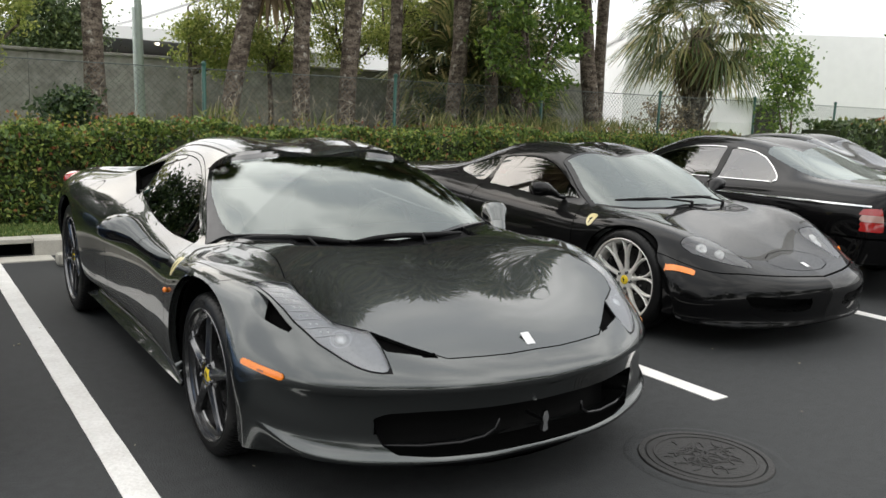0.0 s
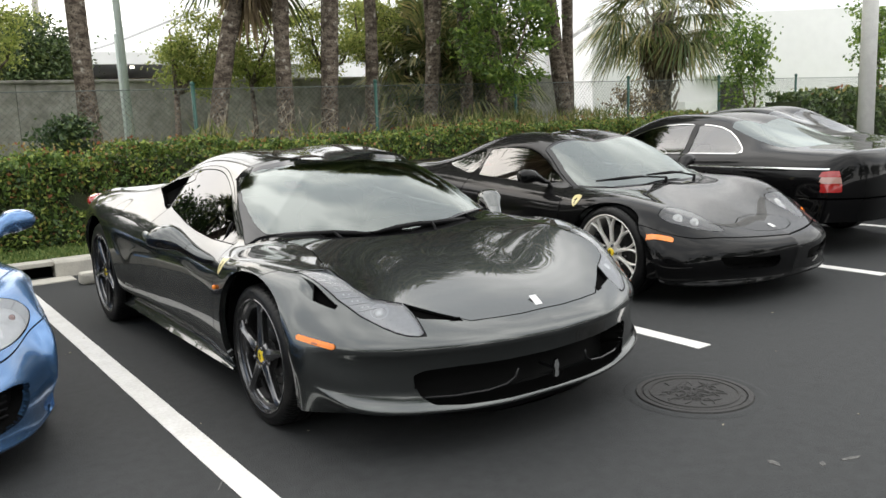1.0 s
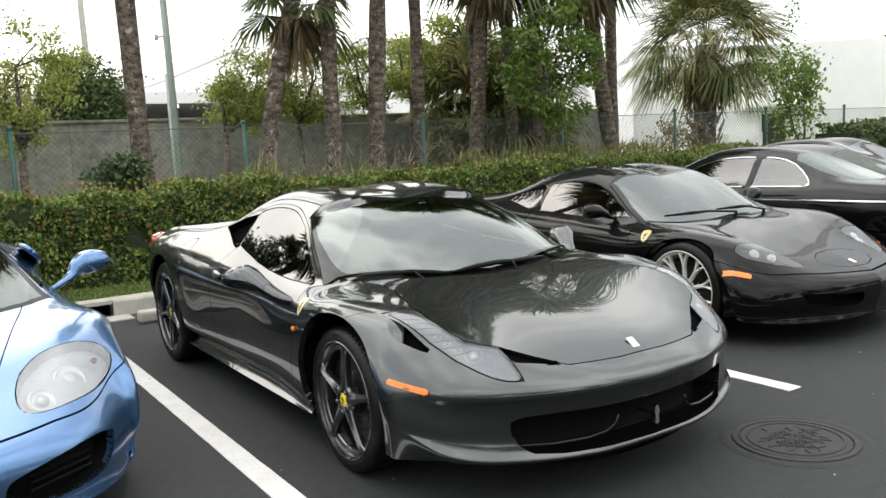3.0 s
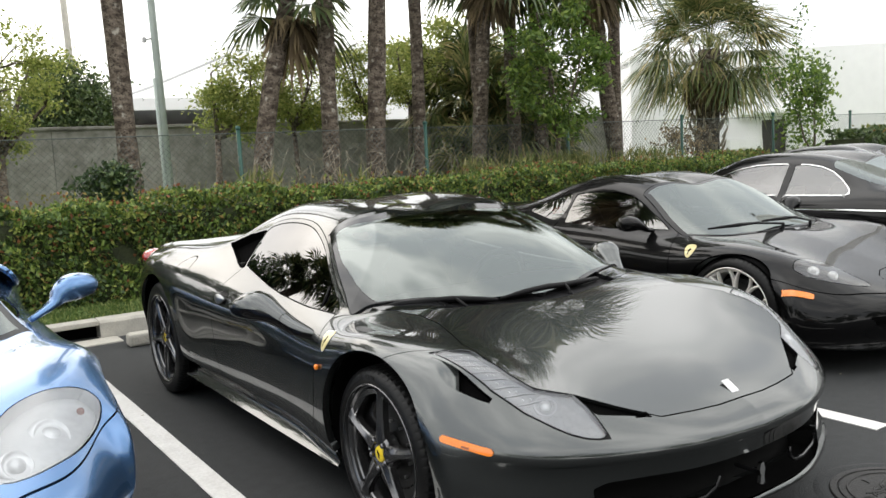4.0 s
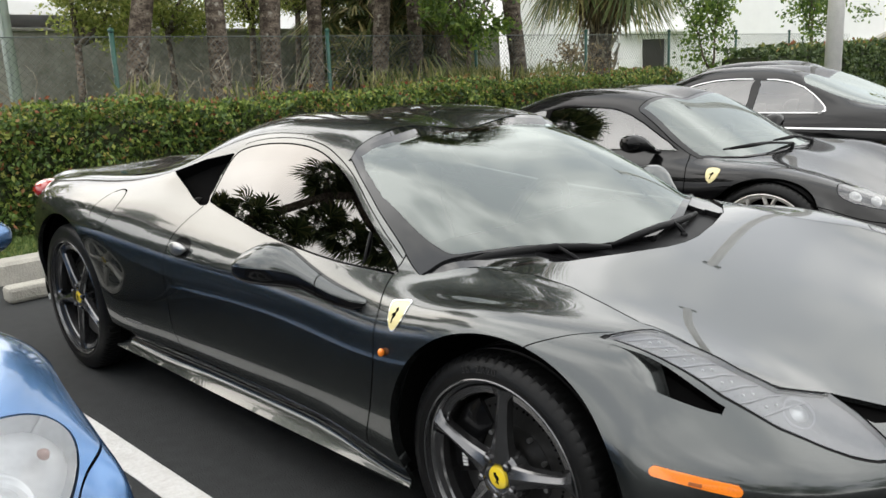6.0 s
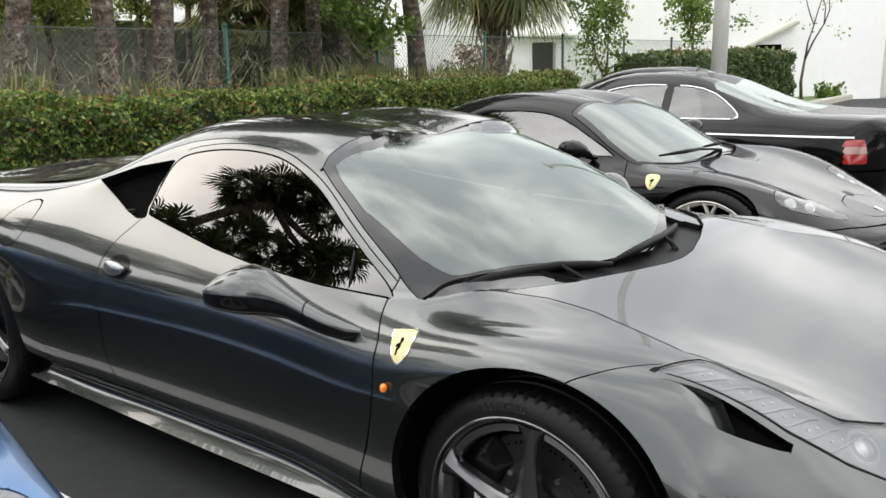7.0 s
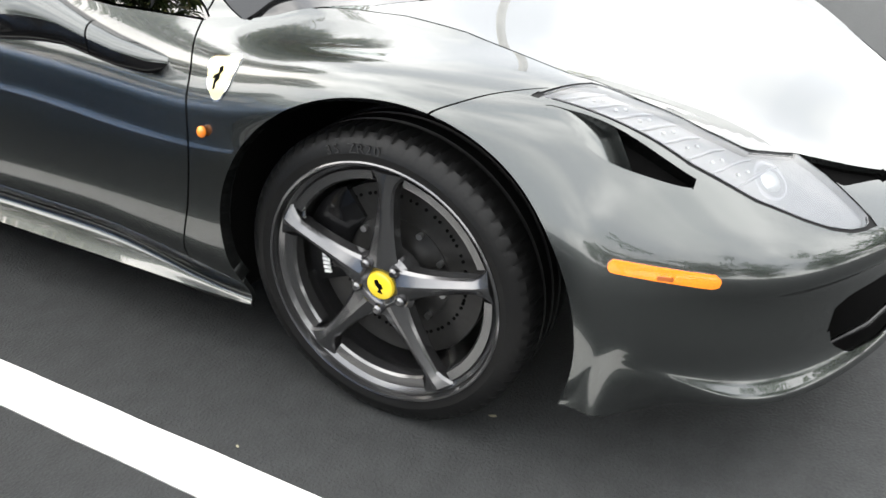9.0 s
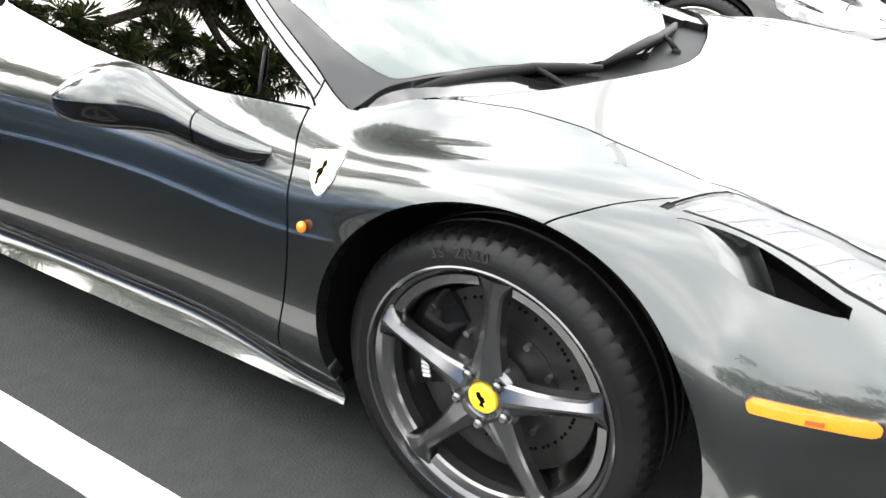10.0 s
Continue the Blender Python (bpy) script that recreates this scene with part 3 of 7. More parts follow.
def fan_leaf(bm, base, way, length, rng, droop=0.35, blades=24, stalk=0.42, wide=0.034, hang=0.0):
    """A palm's fan leaf: a stalk, and blades spread round its tip."""
    way = Vector(way).normalized()
    sag = Vector((0, 0, -1))
    tip = Vector(base) + way * length * stalk + sag * droop * length * stalk * 0.3
    side = way.cross(Vector((0, 0, 1)))
    side = side.normalized() if side.length > 0.1 else Vector((1, 0, 0))
    nrm = side.cross(way).normalized()
    a, b = bm.verts.new(Vector(base) + side * 0.012), bm.verts.new(Vector(base) - side * 0.012)
    c, d = bm.verts.new(tip + side * 0.008), bm.verts.new(tip - side * 0.008)
    bm.faces.new((a, b, d, c))
    r = length * (1 - stalk) * 1.25
    for k in range(blades):
        t = radians(-105 + 210 * (k + 0.5) / blades + rng.uniform(-3, 3))
        out = way * math.cos(t) + side * math.sin(t)
        rr = r * (0.72 + 0.28 * math.cos(t * 0.8)) * rng.uniform(0.85, 1.1)
        ww = out.cross(nrm) * wide
        fold = nrm * 0.02 * (1 if k % 2 else -1)
        p0 = tip
        p1 = tip + out * rr * 0.55 + sag * droop * rr * 0.15 + fold
        p2 = tip + out * rr * 0.95 + sag * (droop * rr * 0.75 + rng.uniform(0, 0.1) * rr)
        v0, v1, v2, v3 = bm.verts.new(p0), bm.verts.new(p1 + ww), bm.verts.new(p1 - ww), bm.verts.new(p2)
        bm.faces.new((v0, v1, v2))
        if hang:
            # the outer third of a blade splits off and hangs down
            v4, v5 = bm.verts.new(p2 + ww * 0.55), bm.verts.new(p2 - ww * 0.55)
            v3.co = p2 + out * rr * 0.12 + sag * rr * hang * rng.uniform(0.5, 1.2)
            bm.faces.new((v1, v4, v5, v2))
            bm.faces.new((v4, v3, v5))
        else:
            bm.faces.new((v1, v3, v2))


def palm(at, height, lean=(0, 0), r=0.16, crown=1.3, fronds=40, dead=24, seed=0, boots=0.0, label="tall fan palm with a bare grey-brown trunk", spread=(-35, 80), name="palm_tree", dense=1.0, droop=0.5, blades=24, stalk=0.42, skirt=1.0, leaf=None, hang=0.0):
    rng = random.Random(seed)
    ob = thing(name, label, "palm tree", pose(at[0], at[1], 0), group="palms behind the hedge")
    top = Vector((lean[0], lean[1], height))
    pts, rad = [], []
    for i in range(15):
        t = i / 14
        pts.append((lean[0] * t ** 1.3 + 0.03 * math.sin(5 * t + seed), lean[1] * t ** 1.3, 0.02 + (height - 0.02) * t))
        rad.append(0.78 * r * (1.25 - 0.25 * min(1, t * 6)) * (1 - 0.12 * t) + rng.uniform(-0.004, 0.004))
    part("trunk", tube(pts, rad, 16, wobble=0.12), M_BARK, ob, smooth=True)
    if boots:
        for k in range(int(90 * boots)):
            a, t = 2.4 * k, 1 - boots * (k / (90 * boots))
            p = Vector(pts[0]).lerp(top, t)
            o = Vector((math.cos(a), math.sin(a), 0))
            q = p + o * r * 0.9
            tube([q, q + o * 0.07 + Vector((0, 0, 0.14)), q + o * 0.12 + Vector((0, 0, 0.26))], [0.035, 0.025, 0.015], 5, bm := bmesh.new())
            part("leaf_boot", bm, M_BOOT, ob)
    bm = bmesh.new()
    for k in range(fronds):
        a, e = 2.4 * k + rng.uniform(-0.3, 0.3), radians(spread[0] + (spread[1] - spread[0]) * (k + 0.5) / fronds)
        w = Vector((math.cos(a) * math.cos(e), math.sin(a) * math.cos(e), math.sin(e)))
        fan_leaf(bm, top + w * 0.08, w, crown * rng.uniform(0.85, 1.15), rng, (droop - 0.25 * math.sin(e)) * rng.uniform(0.6, 1.3), blades, stalk, 0.034 * dense, hang)
    part("crown", bm, leaf or L_PALM, ob, "green fan-shaped fronds")
    if dead:
        bm = bmesh.new()
        for k in range(dead):
            a, e = 2.4 * k + rng.uniform(-0.3, 0.3), radians(rng.uniform(-85, -45))
            w = Vector((math.cos(a) * math.cos(e), math.sin(a) * math.cos(e), math.sin(e)))
            fan_leaf(bm, top + Vector((0, 0, -0.1)), w, crown * skirt * rng.uniform(0.6, 0.95), rng, 0.6, 14)
        part("dead_fronds", bm, L_DEAD, ob, "brown fronds hanging below the crown")
    return ob


def forked_palm(base, bends, heads, size, seed, label):
    """A palm-like tree that forks into several heads of fan leaves."""
    rng = random.Random(seed)
    ob = thing("palm_tree", label, "palm tree", pose(base[0], base[1], 0), group="palms behind the hedge")
    o = Vector((base[0], base[1], 0))
    stem = [Vector(b) - o for b in bends]
    bm = tube([(0, 0, 0)] + stem, [0.2, 0.17] + [0.13] * (len(stem) - 1), 12, wobble=0.1)
    for h in heads:
        h = Vector(h) - o
        near = min(stem, key=lambda q: (q - h).length)
        tube([near, near.lerp(h, 0.5) + Vector((0, 0, -0.08)), h], [0.1, 0.08, 0.06], 8, bm)
    part("trunk", bm, M_BARK, ob, smooth=True)
    for h in heads:
        h = Vector(h) - o
        bm = bmesh.new()
        for k in range(24):
            a, e = 2.4 * k + rng.uniform(-0.4, 0.4), radians(-50 + 125 * (k + 0.5) / 24)
            w = Vector((math.cos(a) * math.cos(e), math.sin(a) * math.cos(e), math.sin(e)))
            fan_leaf(bm, h + w * 0.04, w, size * rng.uniform(0.7, 1.2), rng, 0.35, 18, wide=0.036)
        part("crown", bm, L_PALM, ob, "tuft of fan-shaped fronds")
    return ob


def branches(bm, p, d, length, r, depth, rng, tips, spread=0.6):
    q = p + d * length
    mid = p.lerp(q, 0.5) + Vector((rng.uniform(-1, 1), rng.uniform(-1, 1), rng.uniform(-0.4, 0.6))) * length * 0.08
    tube([p, mid, q], [r, r * 0.82, r * 0.62], 7 if depth > 1 else 5, bm)
    if depth == 0:
        tips.append(q)
        return
    for k in range(rng.choice((2, 3))):
        nd = (d + Vector((rng.uniform(-1, 1), rng.uniform(-1, 1), rng.uniform(-0.35, 0.6))) * spread).normalized()
        branches(bm, q, nd, length * rng.uniform(0.6, 0.85), r * 0.6, depth - 1, rng, tips, spread)
    tips.append(q)


def tree(at, trunk_h, crown_w, crown_z, crown_h, leaf, count, material, label, seed=0, r=0.05, start=(0, 0, 1), depth=3, stems=1, spread=0.6, name="tree", bark=None):
    rng, nr = random.Random(seed), np.random.default_rng(seed)
    ob = thing(name, label, "tree", pose(at[0], at[1], 0))
    bm, tips = bmesh.new(), []
    for k in range(stems):
        d = Vector(start) + (Vector((rng.uniform(-0.5, 0.5), rng.uniform(-0.4, 0.4), 0)) if stems > 1 else Vector())
        branches(bm, Vector((0.05 * k, 0, 0.0)), d.normalized(), trunk_h, r, depth, rng, tips, spread)
    part("trunk", bm, bark or M_BARK, ob, smooth=True)
    if count:
        seeds = np.array([t for t in tips if t.z > crown_z - crown_h * 0.55] or [Vector((0, 0, crown_z))])
        extra = nr.normal(size=(max(12, count // 90), 3)) * (crown_w * 0.25, crown_w * 0.25, crown_h * 0.24) + (seeds[:, 0].mean() * 0.6, seeds[:, 1].mean() * 0.6, crown_z)
        hubs = np.vstack([seeds, extra])
        c = hubs[nr.integers(0, len(hubs), count)] + nr.normal(size=(count, 3)) * (crown_w * 0.075, crown_w * 0.075, crown_h * 0.055)
        leaves("crown", c, leaf, material, ob, rng=nr)
    return ob


def crown_tree(at, centre, radii, leaf, count, material, label, seed=0, r=0.05, hubs=26, puff=0.13, name="tree", long=1.9):
    """A tree whose limbs run out to many leafy clumps; centre is the crown's middle from the foot."""
    rng, nr = random.Random(seed), np.random.default_rng(seed)
    ob = thing(name, label, "tree", pose(at[0], at[1], 0))
    c = Vector(centre)
    fork = Vector((c.x * 0.45, c.y * 0.45, max(0.3, c.z - radii[2] * 0.95)))
    bow = 0.12 * c.x
    bm = tube([(0, 0, 0), fork * 0.3 + Vector((-bow, 0, 0)), fork * 0.62 + Vector((rng.uniform(-0.07, 0.07) + bow, 0, 0)), fork], [r, r * 0.88, r * 0.8, r * 0.72], 9)
    # a few main limbs, and from them thin branches out to each clump
    limbs, pts = [], []
    for k in range(5):
        a = 2.4 * k + rng.uniform(-0.4, 0.4)
        tip = c + Vector((0.6 * radii[0] * math.cos(a), 0.6 * radii[1] * math.sin(a), radii[2] * (-0.25 + 0.22 * k)))
        mid = fork.lerp(tip, 0.5) + Vector((rng.uniform(-0.1, 0.1), rng.uniform(-0.1, 0.1), -0.06))
        tube([fork, mid, tip], [r * 0.6, r * 0.45, r * 0.22], 6, bm)
        limbs += [mid, fork.lerp(tip, 0.75), tip]
    for k in range(hubs):
        u = nr.normal(size=3)
        u = u / np.linalg.norm(u) * nr.uniform(0.35, 1.0) ** 0.5
        h = c + Vector(u * radii)
        pts.append(h)
        near = min(limbs, key=lambda q: (q - h).length)
        tube([near, near.lerp(h, 0.55) + Vector((0, 0, 0.04)), h], [r * 0.2, r * 0.14, r * 0.06], 4, bm)
    part("trunk", bm, M_BARK, ob, smooth=True)
    pts = np.array(pts)
    size = nr.uniform(0.6, 1.4, (hubs, 1))
    i = nr.integers(0, hubs, count)
    cl = pts[i] + nr.normal(size=(count, 3)) * (puff, puff, puff * 0.7) * size[i]
    leaves("crown", cl, leaf, material, ob, rng=nr, long=long)
    return ob


# ---- wheels ----
def turned(bm, side, x, y, z):
    """Puts a wheel piece, built with its outer face towards -x, on the right (side -1) or left (side 1) of a car."""
    bmesh.ops.transform(bm, verts=bm.verts, matrix=Matrix.Translation((x, y, z)) @ Matrix.Diagonal((-side, 1, 1, 1)))
    return bm


def tyre_mesh(r, w, rim, sides=330):
    prof = [(rim - 0.004, 0.02), (rim + 0.003, 0.012), (rim + 0.009, 0.003), (rim + 0.02, -0.001), (rim + 0.027, -0.003), (rim + 0.033, -0.002),
            (r - 0.03, 0.0), (r - 0.016, 0.006), (r - 0.006, 0.016), (r - 0.001, 0.03), (r, 0.055)]
    groove = []
    for h in (0.075, 0.115, w - 0.075):
        groove += [(r, h - 0.006), (r - 0.007, h - 0.004), (r - 0.007, h + 0.004), (r, h + 0.006)]
    prof += groove + [(r, w - 0.05), (r - 0.004, w - 0.02), (r - 0.02, w - 0.004), (rim, w - 0.015)]
    bm = lathe(prof, sides)
    bm.verts.ensure_lookup_table()
    # slanted cuts across the tread shoulders
    for k, (pr, h) in enumerate(prof):
        if pr > r - 0.017 and 0.014 < h < 0.06:
            for s in range(sides):
                if (s + round(h * 120)) % 5 == 0:
                    v = bm.verts[k * sides + s]
                    q = math.hypot(v.co.y, v.co.z)
                    v.co.y *= (q - 0.0035) / q
                    v.co.z *= (q - 0.0035) / q
    return bm


def spoke_bar(bm, a, r0, r1, width, h0, h1, depth=0.03, ridge=0.006, steps=12, curve=0.0):
    """One spoke: a ridged bar from the hub out to the rim; width is a function of 0..1."""
    rings = []
    for i in range(steps + 1):
        t = i / steps
        r, h, w = r0 + (r1 - r0) * t, h0 + (h1 - h0) * t**1.4, width(t)
        aa = a + curve * t * t
        c, s = math.cos(aa), math.sin(aa)
        sec = [(-w, h + depth), (-w, h + 0.006), (-w * 0.8, h), (-w * 0.12, h - ridge), (w * 0.12, h - ridge), (w * 0.8, h), (w, h + 0.006), (w, h + depth)]
        rings.append([bm.verts.new((q, r * c - o * s, r * s + o * c)) for o, q in sec])
    for r0_, r1_ in zip(rings, rings[1:]):
        for k in range(7):
            bm.faces.new((r0_[k], r0_[k + 1], r1_[k + 1], r1_[k]))
        bm.faces.new((r0_[7], r0_[0], r1_[0], r1_[7]))
    bm.faces.new(rings[0][::-1])
    bm.faces.new(rings[-1])


def car_wheel(car, side, x, y, z, r=0.336, w=0.235, rim=0.262, angle=93.5, style="star", metal=None, caliper_at=0.0, cap=None, letters="", hub=0.05):
    """x is the tyre's outer face. The wheel's own mesh is the rim with its spokes; tyre, brake and cap hang under it."""
    metal, loose = metal or M_RIM, []
    def put(name, bm, material, parent, label="", smooth=True, ang=35):
        return part(name, turned(bm, side, x, y, z), material, parent, label, smooth, ang)
    bm = lathe([(rim + 0.012, 0.004), (rim + 0.012, 0.0), (rim + 0.009, -0.002), (rim + 0.005, 0.0), (rim + 0.002, 0.014), (rim - 0.005, 0.019), (rim - 0.014, 0.027),
                (rim - 0.02, 0.06), (rim - 0.026, w * 0.6), (rim - 0.01, w - 0.02), (rim + 0.005, w - 0.018)], 96)
    if style == "star":
        lathe([(0.0001, hub + 0.006), (0.03, hub + 0.006), (0.04, hub), (0.066, hub + 0.002), (0.074, hub + 0.012), (0.074, hub + 0.05)], 60, bm=bm)
        def width(t):
            return 0.022 * (1 - t) ** 3 + 0.0165 + 0.026 * max(0, (t - 0.8) / 0.2) ** 2
        for k in range(5):
            one = bmesh.new()
            spoke_bar(one, radians(angle + 72 * k), 0.045, rim - 0.008, width, hub, 0.016, 0.03, 0.009)
            loose.append(("spoke", one))
        # thick stepped arcs along the rim between the spokes
        for k in range(5):
            a0, a1 = radians(angle + 72 * k + 8.5), radians(angle + 72 * k + 63.5)
            rows, one = [], bmesh.new()
            loose.append(("rim_step", one))
            for i in range(17):
                a = a0 + (a1 - a0) * i / 16
                rows.append([one.verts.new((h, q * math.cos(a), q * math.sin(a))) for q, h in ((rim - 0.012, 0.02), (rim - 0.03, 0.024), (rim - 0.034, 0.03), (rim - 0.034, 0.055), (rim - 0.018, 0.06))])
            for p, q in zip(rows, rows[1:]):
                for j in range(4):
                    one.faces.new((p[j], p[j + 1], q[j + 1], q[j]))
            one.faces.new(rows[0])
            one.faces.new(rows[-1][::-1])
        bolt_r, bolt_a = 0.053, 36
    else:
        hub = 0.035
        lathe([(0.0001, hub + 0.004), (0.03, hub + 0.004), (0.045, hub), (0.07, hub + 0.006), (0.075, hub + 0.04)], 60, bm=bm)
        for k in range(10):
            a = radians(angle + 36 * k)
            one = bmesh.new()
            loose.append(("spoke", one))
            spoke_bar(one, a, 0.06, rim * 0.52, lambda t: 0.013, hub + 0.004, 0.03, 0.02, 0.003, 6)
            for d in (-1, 1):
                spoke_bar(one, a + d * 0.02, rim * 0.5, rim - 0.004, lambda t: 0.0085, 0.03, 0.014, 0.02, 0.003, 8, curve=d * 0.125)
        bolt_r, bolt_a = 0.054, 18
    wheel = put("wheel", bm, metal, car)
    for piece, one in loose:
        put(piece, one, metal, wheel, ang=17)
    tyre = put("tyre", tyre_mesh(r, w, rim), M_RUBBER, wheel, "black low-profile road tyre", ang=22)
    disc_r = rim * 0.76
    put("brake_disc", lathe([(0.085, 0.088), (0.09, 0.083), (disc_r, 0.083), (disc_r + 0.002, 0.087), (disc_r, 0.115), (0.09, 0.115)], 72), M_DISC, wheel, "drilled grey brake disc")
    bm = bmesh.new()
    for k in range(60):
        a, q = 2.4 * k, 0.128 + (disc_r - 0.138) * ((k * 0.618) % 1)
        c = bmesh.ops.create_cone(bm, cap_ends=True, segments=8, radius1=0.0035, radius2=0.0035, depth=0.004)
        bmesh.ops.transform(bm, verts=c["verts"], matrix=Matrix.Translation((0.0825, q * math.cos(a), q * math.sin(a))) @ Matrix.Rotation(math.pi / 2, 4, "Y"))
    put("disc_hole", bm, M_DARK, wheel, smooth=False)
    put("brake_bell", lathe([(0.0001, 0.07), (0.075, 0.072), (0.10, 0.08), (0.118, 0.081), (0.12, 0.11)], 48), M_DISC, wheel, "steel brake bell behind the spokes")
    for k in range(10):
        a = 2 * math.pi * k / 10 + 0.2
        bm = bmesh.new()
        c = bmesh.ops.create_cone(bm, cap_ends=True, segments=8, radius1=0.007, radius2=0.0055, depth=0.016)
        bmesh.ops.transform(bm, verts=c["verts"], matrix=Matrix.Translation((0.077, 0.11 * math.cos(a), 0.11 * math.sin(a))) @ Matrix.Rotation(math.pi / 2, 4, "Y"))
        put("bell_bolt", bm, M_STEEL, wheel, smooth=False)
    # caliper: a curved block astride the disc
    bm = bmesh.new()
    rows = []
    for i in range(13):
        a = radians(caliper_at - 38 + 76 * i / 12)
        e = 0.012 * (abs(i - 6) / 6) ** 3
        rows.append([bm.verts.new((h, q * math.cos(a), q * math.sin(a))) for q, h in ((disc_r - 0.075 + e, 0.075), (disc_r - 0.06, 0.062 + e), (disc_r - 0.005, 0.058 + e), (disc_r + 0.022 - e, 0.07), (disc_r + 0.022 - e, 0.14), (disc_r - 0.075 + e, 0.14))])
    for p, q in zip(rows, rows[1:]):
        for j in range(6):
            bm.faces.new((p[j], p[(j + 1) % 6], q[(j + 1) % 6], q[j]))
    bm.faces.new(rows[0])
    bm.faces.new(rows[-1][::-1])
    put("caliper", bm, M_GLOSS, wheel, "black brake caliper with white marking")
    bm = bmesh.new()
    for k in range(6):
        a = radians(caliper_at - 13 - 3.4 * k)
        b = bmesh.ops.create_cube(bm, size=1)
        bmesh.ops.transform(bm, verts=b["verts"], matrix=Matrix.Rotation(a, 4, "X") @ Matrix.Translation((0.0575, disc_r - 0.03, 0)) @ Matrix.Diagonal((0.004, 0.017, 0.006, 1)))
    put("caliper_marking", bm, M_WHITEBAR, wheel, smooth=False)
    put("centre_cap", lathe([(0.0001, hub - 0.004), (0.024, hub - 0.004), (0.029, hub - 0.001), (0.031, hub + 0.004), (0.031, hub + 0.008)], 40), cap or M_YELLOW, wheel, "yellow wheel centre cap with dark emblem")
    emb = prism([(-0.008, -0.014), (0.003, -0.012), (0.0, -0.004), (0.008, 0.004), (0.01, 0.013), (0.003, 0.016), (-0.001, 0.008), (-0.006, 0.006), (-0.009, -0.002), (-0.004, -0.006)], "x", hub - 0.0055, hub - 0.002)
    put("cap_emblem", emb, M_DARK, wheel, smooth=False)
    for k in range(5):
        a = radians(angle + bolt_a + 72 * k)
        bm = lathe([(0.0001, hub - 0.012), (0.006, hub - 0.012), (0.0105, hub - 0.008), (0.0115, hub + 0.01)], 18)
        bmesh.ops.translate(bm, verts=bm.verts, vec=(0, bolt_r * math.cos(a), bolt_r * math.sin(a)))
        put("wheel_bolt", bm, M_BOLT, wheel)
    if letters:
        # raised size marking on the upper sidewall
        for k, ch in enumerate(letters):
            if ch == " ":
                continue
            a = math.pi / 2 - (len(letters) / 2 - k - 0.5) * 0.062 - 0.16
            cu = bpy.data.curves.new("letter", "FONT")
            cu.body, cu.size, cu.extrude, cu.align_x, cu.align_y = ch, 0.027, 0.0008, "CENTER", "CENTER"
            tmp = bpy.data.objects.new("letter", cu)
            me = bpy.data.meshes.new_from_object(tmp)
            bpy.data.objects.remove(tmp)
            bpy.data.curves.remove(cu)
            bm = bmesh.new()
            bm.from_mesh(me)
            bpy.data.meshes.remove(me)
            q = (rim + 0.022 + r - 0.02) / 2
            turn = Matrix(((0, 0, -1, 0), (-1, 0, 0, 0), (0, 1, 0, 0), (0, 0, 0, 1)))
            bmesh.ops.transform(bm, verts=bm.verts, matrix=Matrix.Translation((-0.003, q * math.cos(a), q * math.sin(a))) @ Matrix.Rotation(a - math.pi / 2, 4, "X") @ turn)
            put("sidewall_letter", bm, M_LETTER, tyre, smooth=False)
    a = radians(angle - 62)
    put("valve", tube([(0.03, (rim - 0.03) * math.cos(a), (rim - 0.03) * math.sin(a)), (0.012, (rim - 0.045) * math.cos(a), (rim - 0.045) * math.sin(a))], 0.004, 8), M_CHROME, wheel)
    return wheel


# ---- charcoal mid-engined sports car ----
# stations: under lip, lip, above lip, grille, under the nose edge, nose edge, hood front, headlights, axle, cowl, pillar, screen top,
# roof, roof rear, buttress, rear deck, deck end, tail edge, tail foot
RAIL_CENTRE = [(0, -2.135, 0.2), (0, -2.275, 0.213), (0, -2.247, 0.24), (0, -2.25, 0.33), (0, -2.288, 0.432), (0, -2.302, 0.452), (0, -2.17, 0.565), (0, -1.75, 0.69), (0, -1.42, 0.765), (0, -1.18, 0.8), (0, -0.72, 0.99), (0, -0.33, 1.123), (0, 0.15, 1.166), (0, 0.6, 1.133), (0, 1, 1.05), (0, 1.45, 0.93), (0, 1.85, 0.88), (0, 2.1, 0.87), (0, 2.06, 0.3)]
RAIL_INNER = [(0.46, -2.085, 0.2), (0.47, -2.2, 0.214), (0.47, -2.177, 0.242), (0.47, -2.172, 0.33), (0.462, -2.204, 0.436), (0.46, -2.217, 0.457), (0.44, -2.09, 0.575), (0.5, -1.74, 0.69), (0.59, -1.38, 0.771), (0.69, -1, 0.804), (0.655, -0.65, 0.94), (0.575, -0.37, 1.068), (0.545, 0.15, 1.108), (0.56, 0.52, 1.053), (0.61, 0.85, 0.955), (0.56, 1.45, 0.88), (0.5, 1.85, 0.865), (0.45, 2.09, 0.855), (0.45, 2.05, 0.3)]
RAIL_CREST = [(0.75, -1.93, 0.19), (0.796, -2.015, 0.244), (0.784, -2.0, 0.268), (0.782, -1.992, 0.335), (0.772, -2.006, 0.432), (0.776, -2.017, 0.454), (0.735, -1.925, 0.6), (0.775, -1.69, 0.722), (0.775, -1.35, 0.764), (0.785, -0.95, 0.765), (0.785, -0.55, 0.795), (0.765, -0.2, 0.82), (0.74, 0.15, 0.845), (0.72, 0.5, 0.875), (0.77, 0.95, 0.89), (0.8, 1.45, 0.895), (0.78, 1.85, 0.86), (0.68, 2.05, 0.83), (0.68, 2, 0.3)]
